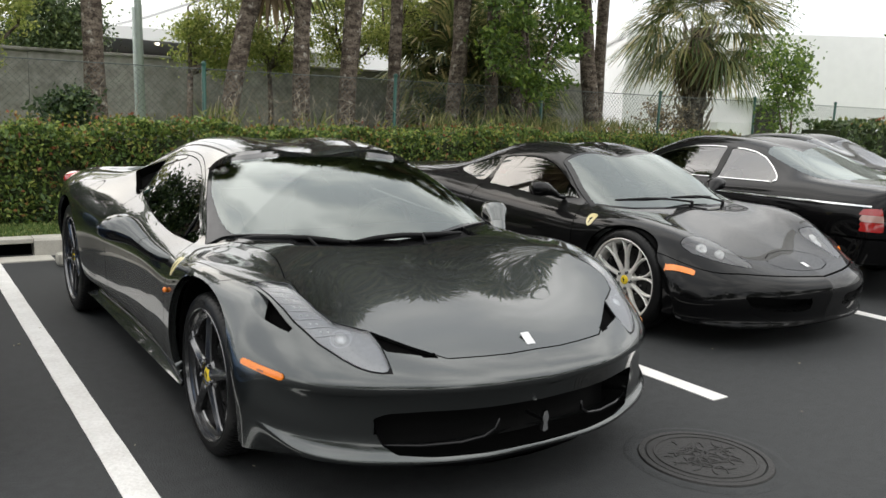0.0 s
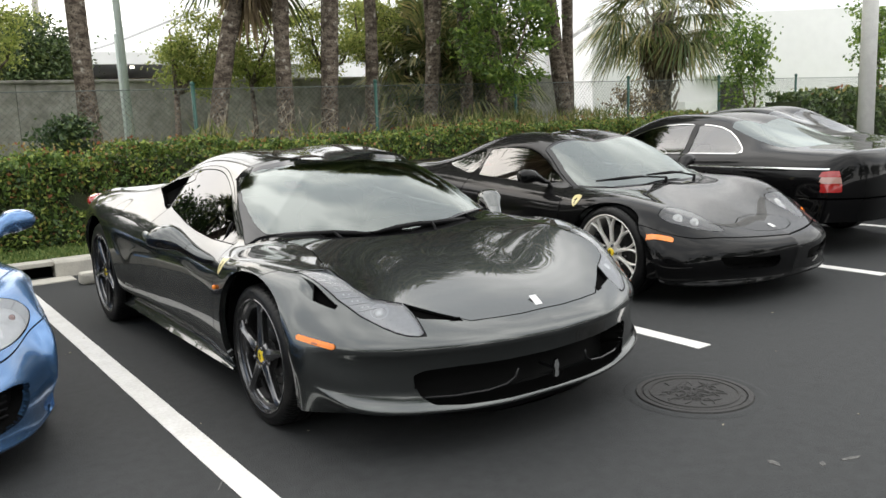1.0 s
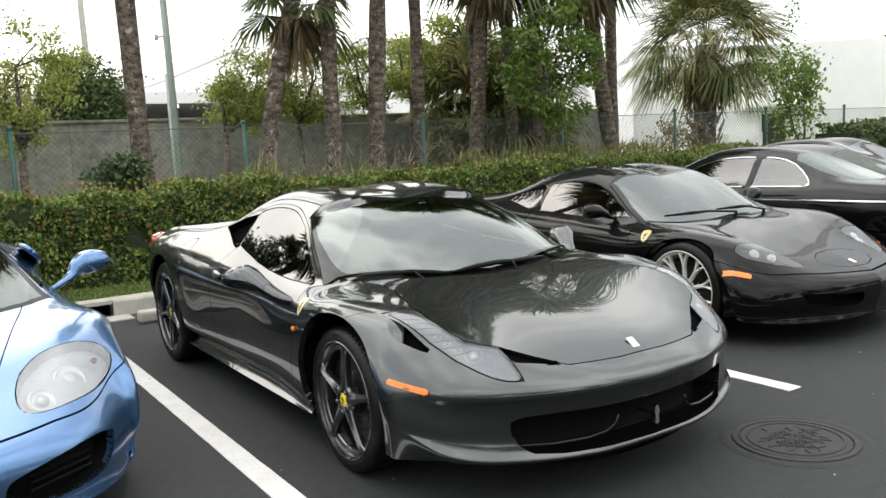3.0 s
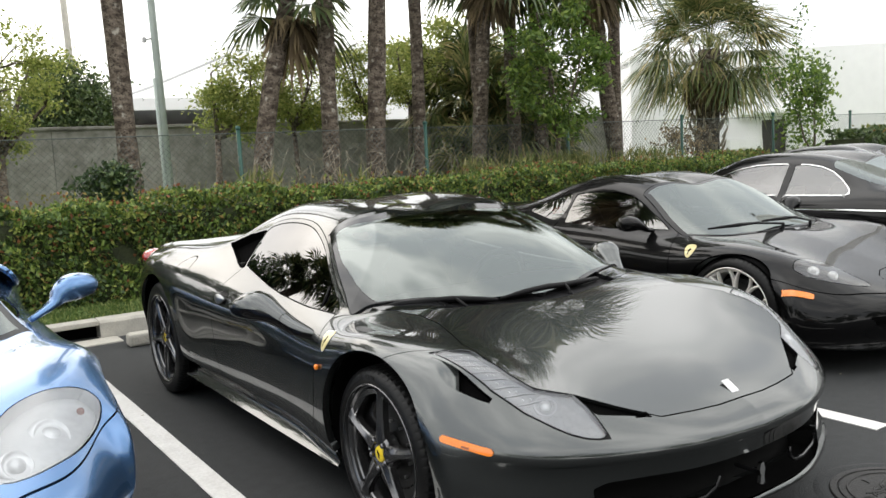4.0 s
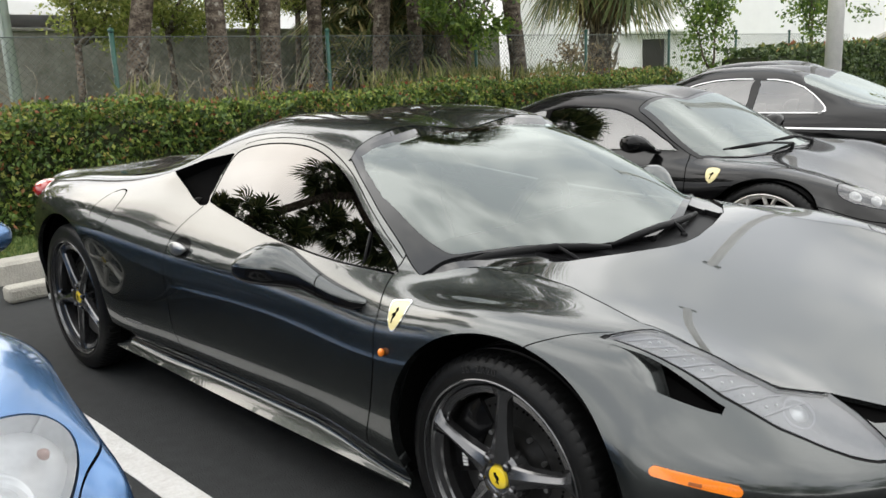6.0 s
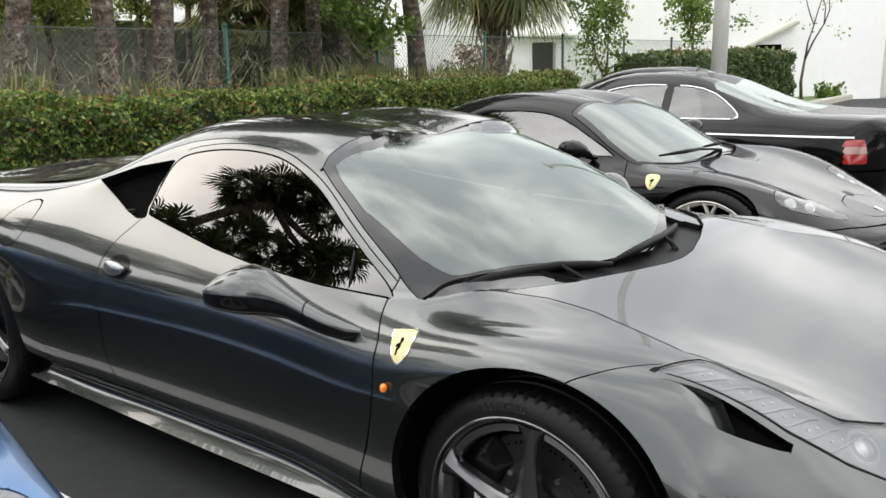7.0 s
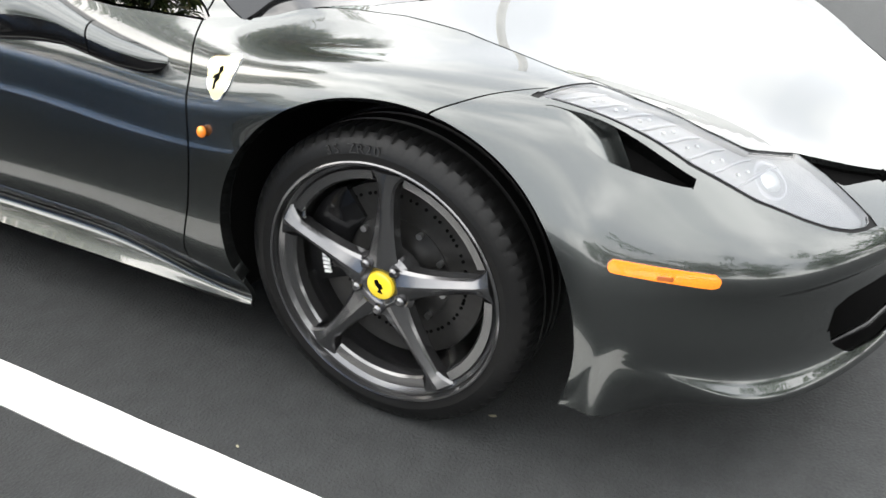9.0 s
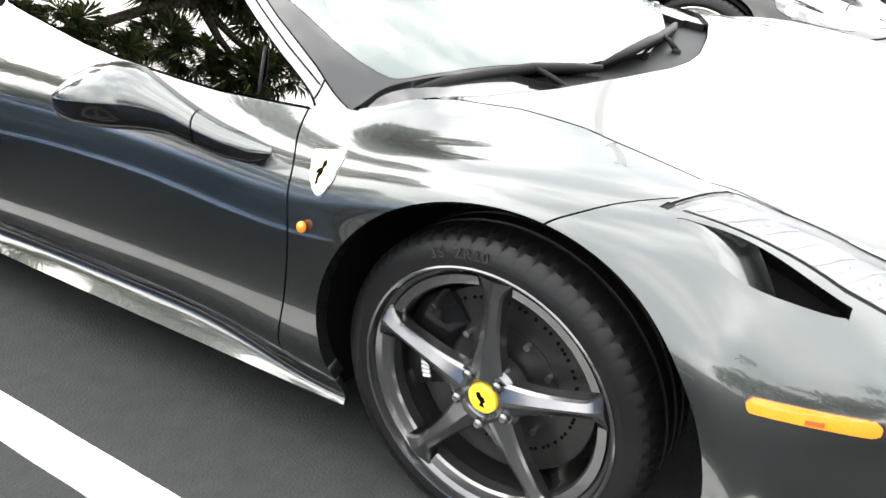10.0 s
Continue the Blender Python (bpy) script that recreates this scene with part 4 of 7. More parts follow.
RAIL_SHOULDER = [(0.866, -1.83, 0.195), (0.888, -1.866, 0.298), (0.886, -1.863, 0.314), (0.889, -1.863, 0.35), (0.89, -1.857, 0.44), (0.89, -1.855, 0.465), (0.875, -1.79, 0.58), (0.897, -1.62, 0.67), (0.94, -1.325, 0.734), (0.92, -0.96, 0.7), (0.91, -0.55, 0.685), (0.9, -0.2, 0.685), (0.895, 0.15, 0.69), (0.905, 0.56, 0.72), (0.94, 1, 0.765), (0.95, 1.42, 0.77), (0.89, 1.8, 0.745), (0.79, 1.99, 0.71), (0.79, 1.96, 0.3)]
RAIL_WAIST = [(0.924, -1.773, 0.2), (0.93, -1.777, 0.315), (0.932, -1.777, 0.332), (0.934, -1.775, 0.355), (0.938, -1.757, 0.4), (0.94, -1.75, 0.42), (0.942, -1.71, 0.5), (0.95, -1.57, 0.54), (0.965, -1.325, 0.56), (0.955, -0.97, 0.52), (0.93, -0.55, 0.48), (0.915, -0.2, 0.46), (0.91, 0.15, 0.46), (0.925, 0.58, 0.48), (0.96, 1, 0.52), (0.966, 1.4, 0.56), (0.93, 1.76, 0.53), (0.85, 1.93, 0.5), (0.85, 1.9, 0.3)]
RAIL_TUCK = [(0.917, -1.7, 0.198), (0.92, -1.71, 0.222), (0.924, -1.71, 0.24), (0.926, -1.71, 0.265), (0.929, -1.697, 0.28), (0.93, -1.69, 0.29), (0.935, -1.65, 0.3), (0.935, -1.54, 0.29), (0.905, -1.325, 0.27), (0.897, -0.97, 0.206), (0.858, -0.55, 0.224), (0.85, -0.2, 0.224), (0.85, 0.15, 0.224), (0.855, 0.58, 0.225), (0.874, 1, 0.24), (0.93, 1.4, 0.3), (0.91, 1.72, 0.32), (0.86, 1.88, 0.31), (0.86, 1.86, 0.27)]
RAIL_SILL = [(0.914, -1.66, 0.197), (0.916, -1.66, 0.204), (0.92, -1.66, 0.209), (0.922, -1.66, 0.212), (0.924, -1.648, 0.213), (0.925, -1.64, 0.215), (0.925, -1.61, 0.215), (0.92, -1.52, 0.2), (0.915, -1.325, 0.198), (0.91, -0.97, 0.183), (0.905, -0.55, 0.178), (0.902, -0.2, 0.176), (0.9, 0.15, 0.176), (0.895, 0.58, 0.176), (0.91, 1, 0.188), (0.92, 1.4, 0.2), (0.9, 1.69, 0.23), (0.86, 1.84, 0.25), (0.86, 1.83, 0.24)]
# between waist and tuck the doors stay nearly upright
DOOR_FOOT = {8: (0.952, -1.325, 0.40), 9: (0.937, -0.97, 0.31), 10: (0.917, -0.55, 0.30), 11: (0.904, -0.2, 0.295), 12: (0.899, 0.15, 0.295), 13: (0.91, 0.58, 0.30), 14: (0.937, 1, 0.32)}
RAIL_DOOR = [DOOR_FOOT.get(i, tuple((a + b) / 2 for a, b in zip(p, q))) for i, (p, q) in enumerate(zip(RAIL_WAIST, RAIL_TUCK))]
RAILS_CHARCOAL = [RAIL_CENTRE, RAIL_INNER, RAIL_CREST, RAIL_SHOULDER, RAIL_WAIST, RAIL_DOOR, RAIL_TUCK, RAIL_SILL]


def loft(rings, bm=None):
    """Closed skin through rings of points, capped at both ends."""
    bm = bm or bmesh.new()
    rs = [[bm.verts.new(p) for p in r] for r in rings]
    n = len(rs[0])
    for a, b in zip(rs, rs[1:]):
        for k in range(n):
            bm.faces.new((a[k], a[(k + 1) % n], b[(k + 1) % n], b[k]))
    bm.faces.new(rs[0][::-1])
    bm.faces.new(rs[-1])
    return bm


def oval_path(points, sides=20, power=2.0):
    """Loft of ovals: each point is centre, half sizes across and up; the ovals stand square to the path's level direction."""
    rings = []
    c = [Vector(p[0]) for p in points]
    for i, (p, a, b) in enumerate(points):
        d = (c[min(i + 1, len(c) - 1)] - c[max(i - 1, 0)]).normalized()
        s = d.cross(Vector((0, 0, 1))).normalized()
        u = s.cross(d).normalized()
        ring = []
        for k in range(sides):
            t = 2 * math.pi * k / sides
            x, y = math.cos(t), math.sin(t)
            ring.append(c[i] + s * a * math.copysign(abs(x) ** (2 / power), x) + u * b * math.copysign(abs(y) ** (2 / power), y))
        rings.append(ring)
    return loft(rings)


def flank(p):
    return p[:, 0] > 0.6


def wheel_arches(sk, arches):
    for y, z, r in arches:
        f = disc(y, z, r)
        sk.cut(f)
        sk.take(lambda c, f=f: (f(c) < 0) & (c[:, 0] > 0.74))


def arch_liner(car, side, y, z, r, x0=0.45, x1=0.9):
    prof = [(r, x1), (r, x0), (0.02, x0)]
    bm = lathe([(q, -h * -1) for q, h in prof], 40)
    bmesh.ops.transform(bm, verts=bm.verts, matrix=Matrix.Translation((0, y, z)) @ Matrix.Diagonal((side, 1, 1, 1)))
    low = [v for v in bm.verts if v.co.z < 0.16]
    bmesh.ops.delete(bm, geom=low, context="VERTS")
    part("wheel_arch_liner", bm, M_DARK, car, smooth=True)


def seat(car, x, y, material):
    bm = oval_path([((x, y - 0.25, 0.36), 0.22, 0.07), ((x, y, 0.36), 0.24, 0.09), ((x, y + 0.22, 0.38), 0.23, 0.1)], 16, 3)
    part("seat_cushion", bm, material, car, smooth=True)
    rings = []
    for t, w, d in ((0, 0.22, 0.09), (0.3, 0.24, 0.08), (0.55, 0.22, 0.07), (0.65, 0.13, 0.05), (0.78, 0.12, 0.05), (0.84, 0.08, 0.03)):
        rings.append([(x + w * math.cos(a), y + 0.24 + 0.28 * t + d * math.sin(a), 0.36 + 0.66 * t) for a in [2 * math.pi * k / 16 for k in range(16)]])
    part("seat_back", loft(rings), material, car, "bucket seat back with headrest", smooth=True)


def cabin(car, seat_material, x_half=0.72, y0=-0.95, y1=0.5, wheel_x=0.35):
    part("cabin_floor", box(-x_half, x_half, y0, y1, 0.2, 0.26), M_LEATHER, car)
    rings = []
    for y, z in ((y0 - 0.12, 0.70), (y0 + 0.05, 0.745), (y0 + 0.3, 0.76), (y0 + 0.42, 0.70), (y0 + 0.42, 0.5)):
        rings.append([(-x_half, y, z), (-x_half * 0.5, y, z + 0.015), (0, y, z + 0.01), (x_half * 0.5, y, z + 0.025), (x_half, y, z)])
    v = [p for r in rings for p in r]
    f = [(i * 5 + j, i * 5 + j + 1, i * 5 + j + 6, i * 5 + j + 5) for i in range(4) for j in range(4)]
    link("dashboard", v, f, M_LEATHER, car)
    seat(car, 0.36, 0.0, seat_material)
    seat(car, -0.36, 0.0, seat_material)
    bm = bmesh.new()
    ring = [(wheel_x + 0.175 * math.cos(a), y0 + 0.50 - 0.06 * math.sin(a), 0.72 + 0.165 * math.sin(a)) for a in [2 * math.pi * k / 28 for k in range(29)]]
    tube(ring, 0.016, 8, bm)
    tube([(wheel_x - 0.16, y0 + 0.49, 0.72), (wheel_x + 0.16, y0 + 0.49, 0.72)], 0.02, 8, bm)
    part("steering_wheel", bm, M_LEATHER, car, smooth=True)
    part("rear_bulkhead", box(-x_half, x_half, y1, y1 + 0.03, 0.2, 0.86), M_LEATHER, car)


def wiper(car, base, points, pivot):
    """Arm from a pivot to the blade, which lies along points."""
    bm = bmesh.new()
    tube(points, [0.006] + [0.013] * (len(points) - 2) + [0.008], 8, bm)
    mid = Vector(points[len(points) // 2])
    part("wiper_blade", bm, M_TRIM, car, "black wiper blade lying on the screen", smooth=True)
    bm = tube([pivot, (Vector(pivot) * 0.6 + mid * 0.4 + Vector((0, 0, 0.008))), mid + Vector((0, 0, 0.008))], [0.008, 0.007, 0.006], 8)
    lathe([(0.0001, 0.006), (0.008, 0.005), (0.012, 0.0), (0.012, -0.03)], 16, "z", bm2 := bmesh.new())
    bmesh.ops.translate(bm2, verts=bm2.verts, vec=pivot)
    part("wiper_arm", bm, M_TRIM, car, smooth=True)
    part("wiper_pivot", bm2, M_TRIM, car, smooth=True)


# outlines on the body, one half
HEADLAMP = [(0.818, -1.588), (0.735, -1.63), (0.71, -1.645), (0.706, -1.67), (0.71, -1.72), (0.693, -1.84), (0.66, -1.915), (0.60, -1.96), (0.556, -1.99), (0.546, -2.045), (0.549, -2.10), (0.552, -2.128), (0.57, -2.128), (0.61, -2.102), (0.645, -2.068), (0.677, -2.025), (0.723, -1.948), (0.767, -1.84), (0.79, -1.74)]
SIDE_VENT = [(0.838, -1.602), (0.826, -1.64), (0.812, -1.695), (0.798, -1.785), (0.784, -1.842), (0.775, -1.866), (0.782, -1.868), (0.802, -1.843), (0.826, -1.80), (0.85, -1.745), (0.859, -1.70), (0.854, -1.655)]
HOOD_SLOT = [(0.57, -1.973), (0.555, -1.984), (0.50, -2.034), (0.45, -2.08), (0.385, -2.135), (0.374, -2.15), (0.383, -2.157), (0.446, -2.12), (0.535, -2.073), (0.548, -2.045)]
HOOD = [(-0.1, -2.208), (0.0, -2.21), (0.12, -2.207), (0.22, -2.195), (0.30, -2.18), (0.352, -2.168), (0.45, -2.086), (0.56, -1.985), (0.61, -1.953), (0.662, -1.907), (0.69, -1.84), (0.702, -1.73), (0.692, -1.64), (0.70, -1.60), (0.66, -1.47), (0.632, -1.354), (0.632, -1.217), (0.665, -1.10), (0.70, -1.04), (0.613, -1.133), (0.474, -1.209), (0.278, -1.27), (0.1, -1.312), (0, -1.32), (-0.1, -1.32)]
SCREEN = [(-0.1, -1.225), (0, -1.222), (0.26, -1.165), (0.461, -1.075), (0.663, -0.985), (0.776, -0.925), (0.729, -0.80), (0.683, -0.654), (0.617, -0.48), (0.58, -0.395), (0.545, -0.385), (0.433, -0.40), (0.2, -0.39), (0, -0.385), (-0.1, -0.385)]
SCREEN_CLEAR = [(-0.1, -1.16), (0, -1.157), (0.2, -1.135), (0.326, -1.10), (0.453, -1.05), (0.56, -1.01), (0.628, -0.978), (0.648, -0.962), (0.662, -0.942), (0.672, -0.91), (0.679, -0.86), (0.678, -0.81), (0.671, -0.755), (0.65, -0.63), (0.602, -0.495), (0.562, -0.43), (0.51, -0.425), (0.4, -0.44), (0.2, -0.43), (0, -0.425), (-0.1, -0.425)]
COWL = [(-0.1, -1.32), (0, -1.32), (0.1, -1.312), (0.278, -1.27), (0.474, -1.209), (0.613, -1.133), (0.70, -1.04), (0.745, -0.985), (0.776, -0.925), (0.663, -0.985), (0.461, -1.075), (0.26, -1.165), (0, -1.222), (-0.1, -1.225)]
SIDE_WINDOW_ROUGH = [(-0.842, 0.768), (-0.708, 0.771), (-0.605, 0.773), (-0.475, 0.78), (-0.284, 0.792), (-0.089, 0.81), (0.108, 0.836), (0.29, 0.862), (0.345, 0.88), (0.36, 0.96), (0.32, 1.045), (0.175, 1.08), (-0.012, 1.09), (-0.175, 1.078), (-0.306, 1.045), (-0.443, 0.99), (-0.592, 0.905), (-0.698, 0.845)]
SIDE_WINDOW = SIDE_WINDOW_ROUGH[:7] + [tuple(q) for q in hermite(np.arange(12), SIDE_WINDOW_ROUGH[6:], np.linspace(0, 11, 56))]
BUTTRESS_VENT = [(0.735, 0.955), (0.556, 1.01), (0.34, 1.045), (0.375, 0.96), (0.362, 0.885), (0.335, 0.855), (0.38, 0.85), (0.46, 0.868), (0.56, 0.90)]
GRILLE = [(-0.1, 0.375), (0, 0.375), (0.19, 0.378), (0.434, 0.382), (0.56, 0.375), (0.602, 0.36), (0.598, 0.317), (0.575, 0.264), (0.535, 0.233), (0.425, 0.222), (0.23, 0.217), (0, 0.217), (-0.1, 0.217)]
AMBER = [(-1.764, 0.5105), (-1.7665, 0.515), (-1.7715, 0.5185), (-1.778, 0.518), (-1.915, 0.4965), (-1.923, 0.494), (-1.929, 0.489), (-1.931, 0.4835), (-1.93, 0.478), (-1.926, 0.4745), (-1.919, 0.4735), (-1.778, 0.4965), (-1.77, 0.4985), (-1.7655, 0.5025), (-1.764, 0.5065)]
SHIELD = [(-0.9343, 0.7208), (-0.9661, 0.7280), (-0.9997, 0.7327), (-1.0117, 0.7262), (-1.0108, 0.6943), (-0.9979, 0.6686), (-0.9807, 0.6550), (-0.9618, 0.6650), (-0.9472, 0.6896)]
DECK_SLOT = [(0.56, 0.98), (0.63, 0.93), (0.69, 1.0), (0.70, 1.2), (0.66, 1.38), (0.60, 1.36), (0.585, 1.15)]


def charcoal_car():
    car = thing("sports_car", "charcoal grey metallic mid-engined sports coupe parked in a bay", "car")
    sk = Skin(RAILS_CHARCOAL, 0.012, 0.012, calm=(0.76, -1.19, 0.11, 0.24))
    wheel_arches(sk, [(-1.340, 0.332, 0.387), (1.325, 0.357, 0.40)])
    top, side, nose = (lambda c: c[:, 2] > 0.44), (lambda c: c[:, 0] > 0.5), (lambda c: c[:, 1] < -1.8)

    def region(f, where):
        sk.cut(f)
        return sk.take(lambda c: (f(c) < 0) & where(c))

    def rim(f, where, w=0.006):
        """A dark joint round an outline."""
        sk.cut(lambda p: f(p) - w)
        return sk.take(lambda c: (f(c) < w) & where(c))

    lamp, vent, slot = poly(HEADLAMP, "xy"), poly(SIDE_VENT, "xy", 3), poly(HOOD_SLOT, "xy")
    g_lamp = region(lamp, top)
    g_seal = rim(lamp, top, 0.0055)
    # the vent's rear wall slopes in from the fender, painted; past its foot the opening is black
    inlet = lambda p: (0.859 - p[:, 0]) * 0.80 + (-1.672 - p[:, 1]) * 0.60
    sk.cut(lambda p: np.where(p[:, 1] < -1.5, inlet(p) - 0.068, 1.0))
    sk.cut(lambda p: p[:, 1] + 1.856)
    g_vent = region(vent, lambda c: top(c) & (c[:, 1] > -1.856))
    ramp = inlet(np.array(sk.p)[g_vent].mean(1)) < 0.068
    g_slot = region(slot, top)
    scr, clear, cowl = poly(SCREEN, "xy"), poly(SCREEN_CLEAR, "xy"), poly(COWL, "xy")
    cabin_top = lambda c: c[:, 2] > 0.74
    g_clear = region(clear, cabin_top)
    g_frit = region(scr, cabin_top)
    g_cowl = region(cowl, cabin_top)
    rim(scr, cabin_top, 0.003)
    upper = lambda c: (c[:, 2] > 0.74) & (c[:, 0] > 0.4)
    win, but = poly(SIDE_WINDOW, "yz"), poly(BUTTRESS_VENT, "yz")
    sk.cut(lambda p: p[:, 1] + 0.693 - (p[:, 2] - 0.77) * 0.48)
    g_win = region(win, upper)
    g_but = region(but, upper)
    rim(win, upper, 0.004)
    rail = lambda p: win(p) - 0.021
    sk.gap(rail, 0.003)
    sk.take(lambda c: (np.abs(rail(c)) < 0.0015) & upper(c) & (c[:, 1] < 0.3) & (c[:, 2] > 0.80 + 0.12 * (c[:, 1] + 0.84)))
    grille = poly(GRILLE, "xz")
    g_grille = region(grille, nose)
    amber, shield = poly(AMBER, "yz"), poly(SHIELD, "yz", 3)
    deck = poly(DECK_SLOT, "xy", 3)
    g_deck = region(deck, cabin_top)
    # joints between the panels
    hood = poly(HOOD, "xy")
    sk.gap(hood, 0.005)
    sk.take(lambda c: (np.abs(hood(c)) < 0.0025) & top(c) & (c[:, 1] < -1.0))
    s1 = seam([(0.20, -0.822), (0.28, -0.824), (0.43, -0.877), (0.585, -0.902), (0.64, -0.899), (0.70, -0.893), (0.762, -0.838), (0.775, -0.83)])
    s2 = seam([(0.2, 0.26), (0.30, 0.335), (0.393, 0.381), (0.497, 0.392), (0.609, 0.406), (0.70, 0.40), (0.80, 0.38), (0.85, 0.355)])
    s3 = lambda p: p[:, 2] - 0.234
    door_band = lambda c: (c[:, 0] > 0.7) & (c[:, 2] > 0.2)
    for s in (s1, s2):
        sk.gap(s, 0.005)
        sk.take(lambda c, s=s: (np.abs(s(c)) < 0.0025) & door_band(c) & (c[:, 2] < 0.86) & (c[:, 2] > 0.234))
    sk.gap(s3, 0.006)
    sk.take(lambda c: (np.abs(s3(c)) < 0.003) & door_band(c) & (c[:, 1] > -0.95) & (c[:, 1] < 0.9))
    s4 = seam([(0.79, -1.592), (0.854, -1.525), (0.907, -1.468), (0.93, -1.435), (0.97, -1.39)], "xy")
    sk.gap(s4, 0.004)
    sk.take(lambda c: (np.abs(s4(c)) < 0.002) & (c[:, 0] > 0.79) & (c[:, 2] > 0.6))
    fuel = disc(0.95, 0.80, 0.078)
    sk.gap(fuel, 0.004)
    sk.take(lambda c: (np.abs(fuel(c)) < 0.002) & (c[:, 0] > 0.7))


    # glass and lamps
    sk.even(np.vstack([g_clear, g_frit]), 2, scr, arch=0.27)
    sk.even(g_win, 0)
    sk.emit("windscreen", g_clear, M_GLASS, car, depth=0, label="tinted windscreen reflecting the sky")
    sk.emit("windscreen_border", g_frit, M_FRIT, car, depth=0.004, lift=-0.001)
    outer = np.array(sk.p)[g_cowl].mean(1)[:, 0] > 0.45
    for s in "lr":
        sk.emit("cowl_corner", g_cowl[outer], M_FRIT, car, sides=s, well=0.008, label="smooth dark corner of the screen surround")
    sk.emit("cowl_panel", g_cowl[~outer], M_TRIM, car, well=0.02, label="black plastic cowl below the windscreen")
    for s in "lr":
        ctr = np.array(sk.p)[g_win].mean(1)
        front = ctr[:, 1] < -0.693 + (ctr[:, 2] - 0.77) * 0.48
        pane = sk.emit("side_window", g_win[~front], M_SIDEGLASS, car, sides=s, depth=0, lift=-0.002, label="dark side window reflecting trees")
        sk.emit("front_quarter_pane", g_win[front], M_SIDEGLASS, car, sides=s, depth=0, lift=-0.004)
        sg = 1 if s == "l" else -1
        part("pane_divider", tube([(sg * 0.797, -0.693, 0.768), (sg * 0.763, -0.673, 0.811), (sg * 0.727, -0.653, 0.855)], 0.004, 8), M_TRIM, car, smooth=True)
        sk.emit("quarter_intake", g_but, M_DARK, car, sides=s, well=0.05, label="black intake behind the side window")
        tray = sk.emit("headlamp", g_lamp, M_LAMPDARK, car, sides=s, well=0.014, label="long clear headlamp with a strip of diodes")
        sk.emit("lens", g_lamp, M_LENS, tray, sides=s, depth=0, lift=-0.001)
        sk.emit("lamp_seal", g_seal, M_TRIM, tray, sides=s, depth=0.004, lift=-0.002)
        sg = 1 if s == "l" else -1
        # cells divided by slanting ribs, two diodes in each, and a large clear dome at the tip
        lv = np.array(sk.p)[np.unique(g_lamp)]
        ln = np.array(sk.n)[np.unique(g_lamp)]
        def under(x, y, deep):
            i = np.argmin((lv[:, 0] - x) ** 2 + (lv[:, 1] - y) ** 2)
            d = ln[i]
            z = lv[i][2] - ((x - lv[i][0]) * d[0] + (y - lv[i][1]) * d[1]) / d[2]
            return Vector((x - d[0] * deep, y - d[1] * deep, z - d[2] * deep))
        for k in range(8):
            y1 = -1.622 - 0.0425 * k
            y0 = y1 - 0.05
            x1 = np.interp(-y1, (1.60, 1.74, 1.84, 1.91, 1.95), (0.791, 0.784, 0.761, 0.733, 0.715))
            x0 = np.interp(-y0, (1.65, 1.72, 1.84, 1.915, 1.96), (0.709, 0.716, 0.70, 0.668, 0.615))
            pts = [under(x0 + (x1 - x0) * q, y0 + (y1 - y0) * q + 0.0015 * math.sin(q * 6.28), 0.0122) for q in [c / 10 for c in range(11)]]
            bm = tube([(sg * p.x, p.y, p.z) for p in pts], [0.0015 + 0.0017 * math.sin(c * 0.314) for c in range(11)], 8)
            part("lamp_rib", bm, M_LAMPRIB, tray, smooth=True)
            for q in (0.32, 0.56) if k < 7 else ():
                c = under(x0 + (x1 - x0) * q, y0 + (y1 - y0) * q - 0.018, 0.0135)
                bm = lathe([(0.0042, 0.0), (0.0038, 0.002), (0.002, 0.0034), (0.0001, 0.0038)], 14, "z")
                bmesh.ops.transform(bm, verts=bm.verts, matrix=Matrix.Translation((sg * c.x, c.y, c.z)) @ Euler((radians(20), radians(-14 * sg), 0)).to_matrix().to_4x4())
                part("diode", bm, M_LAMPIN, tray, smooth=True)
        # a large projector ball in a dark collar
        c, up = under(0.655, -1.967, 0.038), under(0.655, -1.967, 0.0) - under(0.655, -1.967, 0.038)
        turn = Matrix.Translation((sg * c.x, c.y, c.z)) @ Vector((sg * up.x, up.y, up.z)).to_track_quat("Z", "Y").to_matrix().to_4x4()
        bm = bmesh.new()
        b = bmesh.ops.create_uvsphere(bm, u_segments=32, v_segments=20, radius=0.032)
        bmesh.ops.transform(bm, verts=b["verts"], matrix=turn)
        ball = part("projector", bm, M_LAMPIN, tray, "large round projector lamp", smooth=True)
        bm = lathe([(0.03, 0.0), (0.03, 0.022), (0.034, 0.0245), (0.042, 0.022), (0.047, 0.0), (0.03, 0.0)], 40, "z")
        bmesh.ops.transform(bm, verts=bm.verts, matrix=turn)
        part("projector_collar", bm, M_LAMPRIB, ball, "grey collar round the projector", smooth=True)
        scoop = sk.emit("fender_vent", g_vent[~ramp], M_DARK, car, sides=s, well=0.03, label="black air vent beside the headlamp")
        sk.emit("vent_ramp", g_vent[ramp], M_PAINT, scoop, sides=s, well=lambda p: 0.001 + 0.03 * np.clip(inlet(p) / 0.075, 0, 1) ** 1.6)
        sk.emit("hood_slot", g_slot, M_DARK, car, sides=s, well=0.02, label="black mesh slot at the hood corner")
        near = [(0.7, 1.0), (-1.96, -1.74), (0.45, 0.54)]
        marker = Skin.decal(RAILS_CHARCOAL, amber, near, "side_marker", M_AMBER, car, s, 0.007, 0.008, "amber side marker reflector", step=0.0025)
        clip = poly([(-1.838, 0.489), (-1.838, 0.4955), (-1.862, 0.492), (-1.862, 0.4855)], "yz")
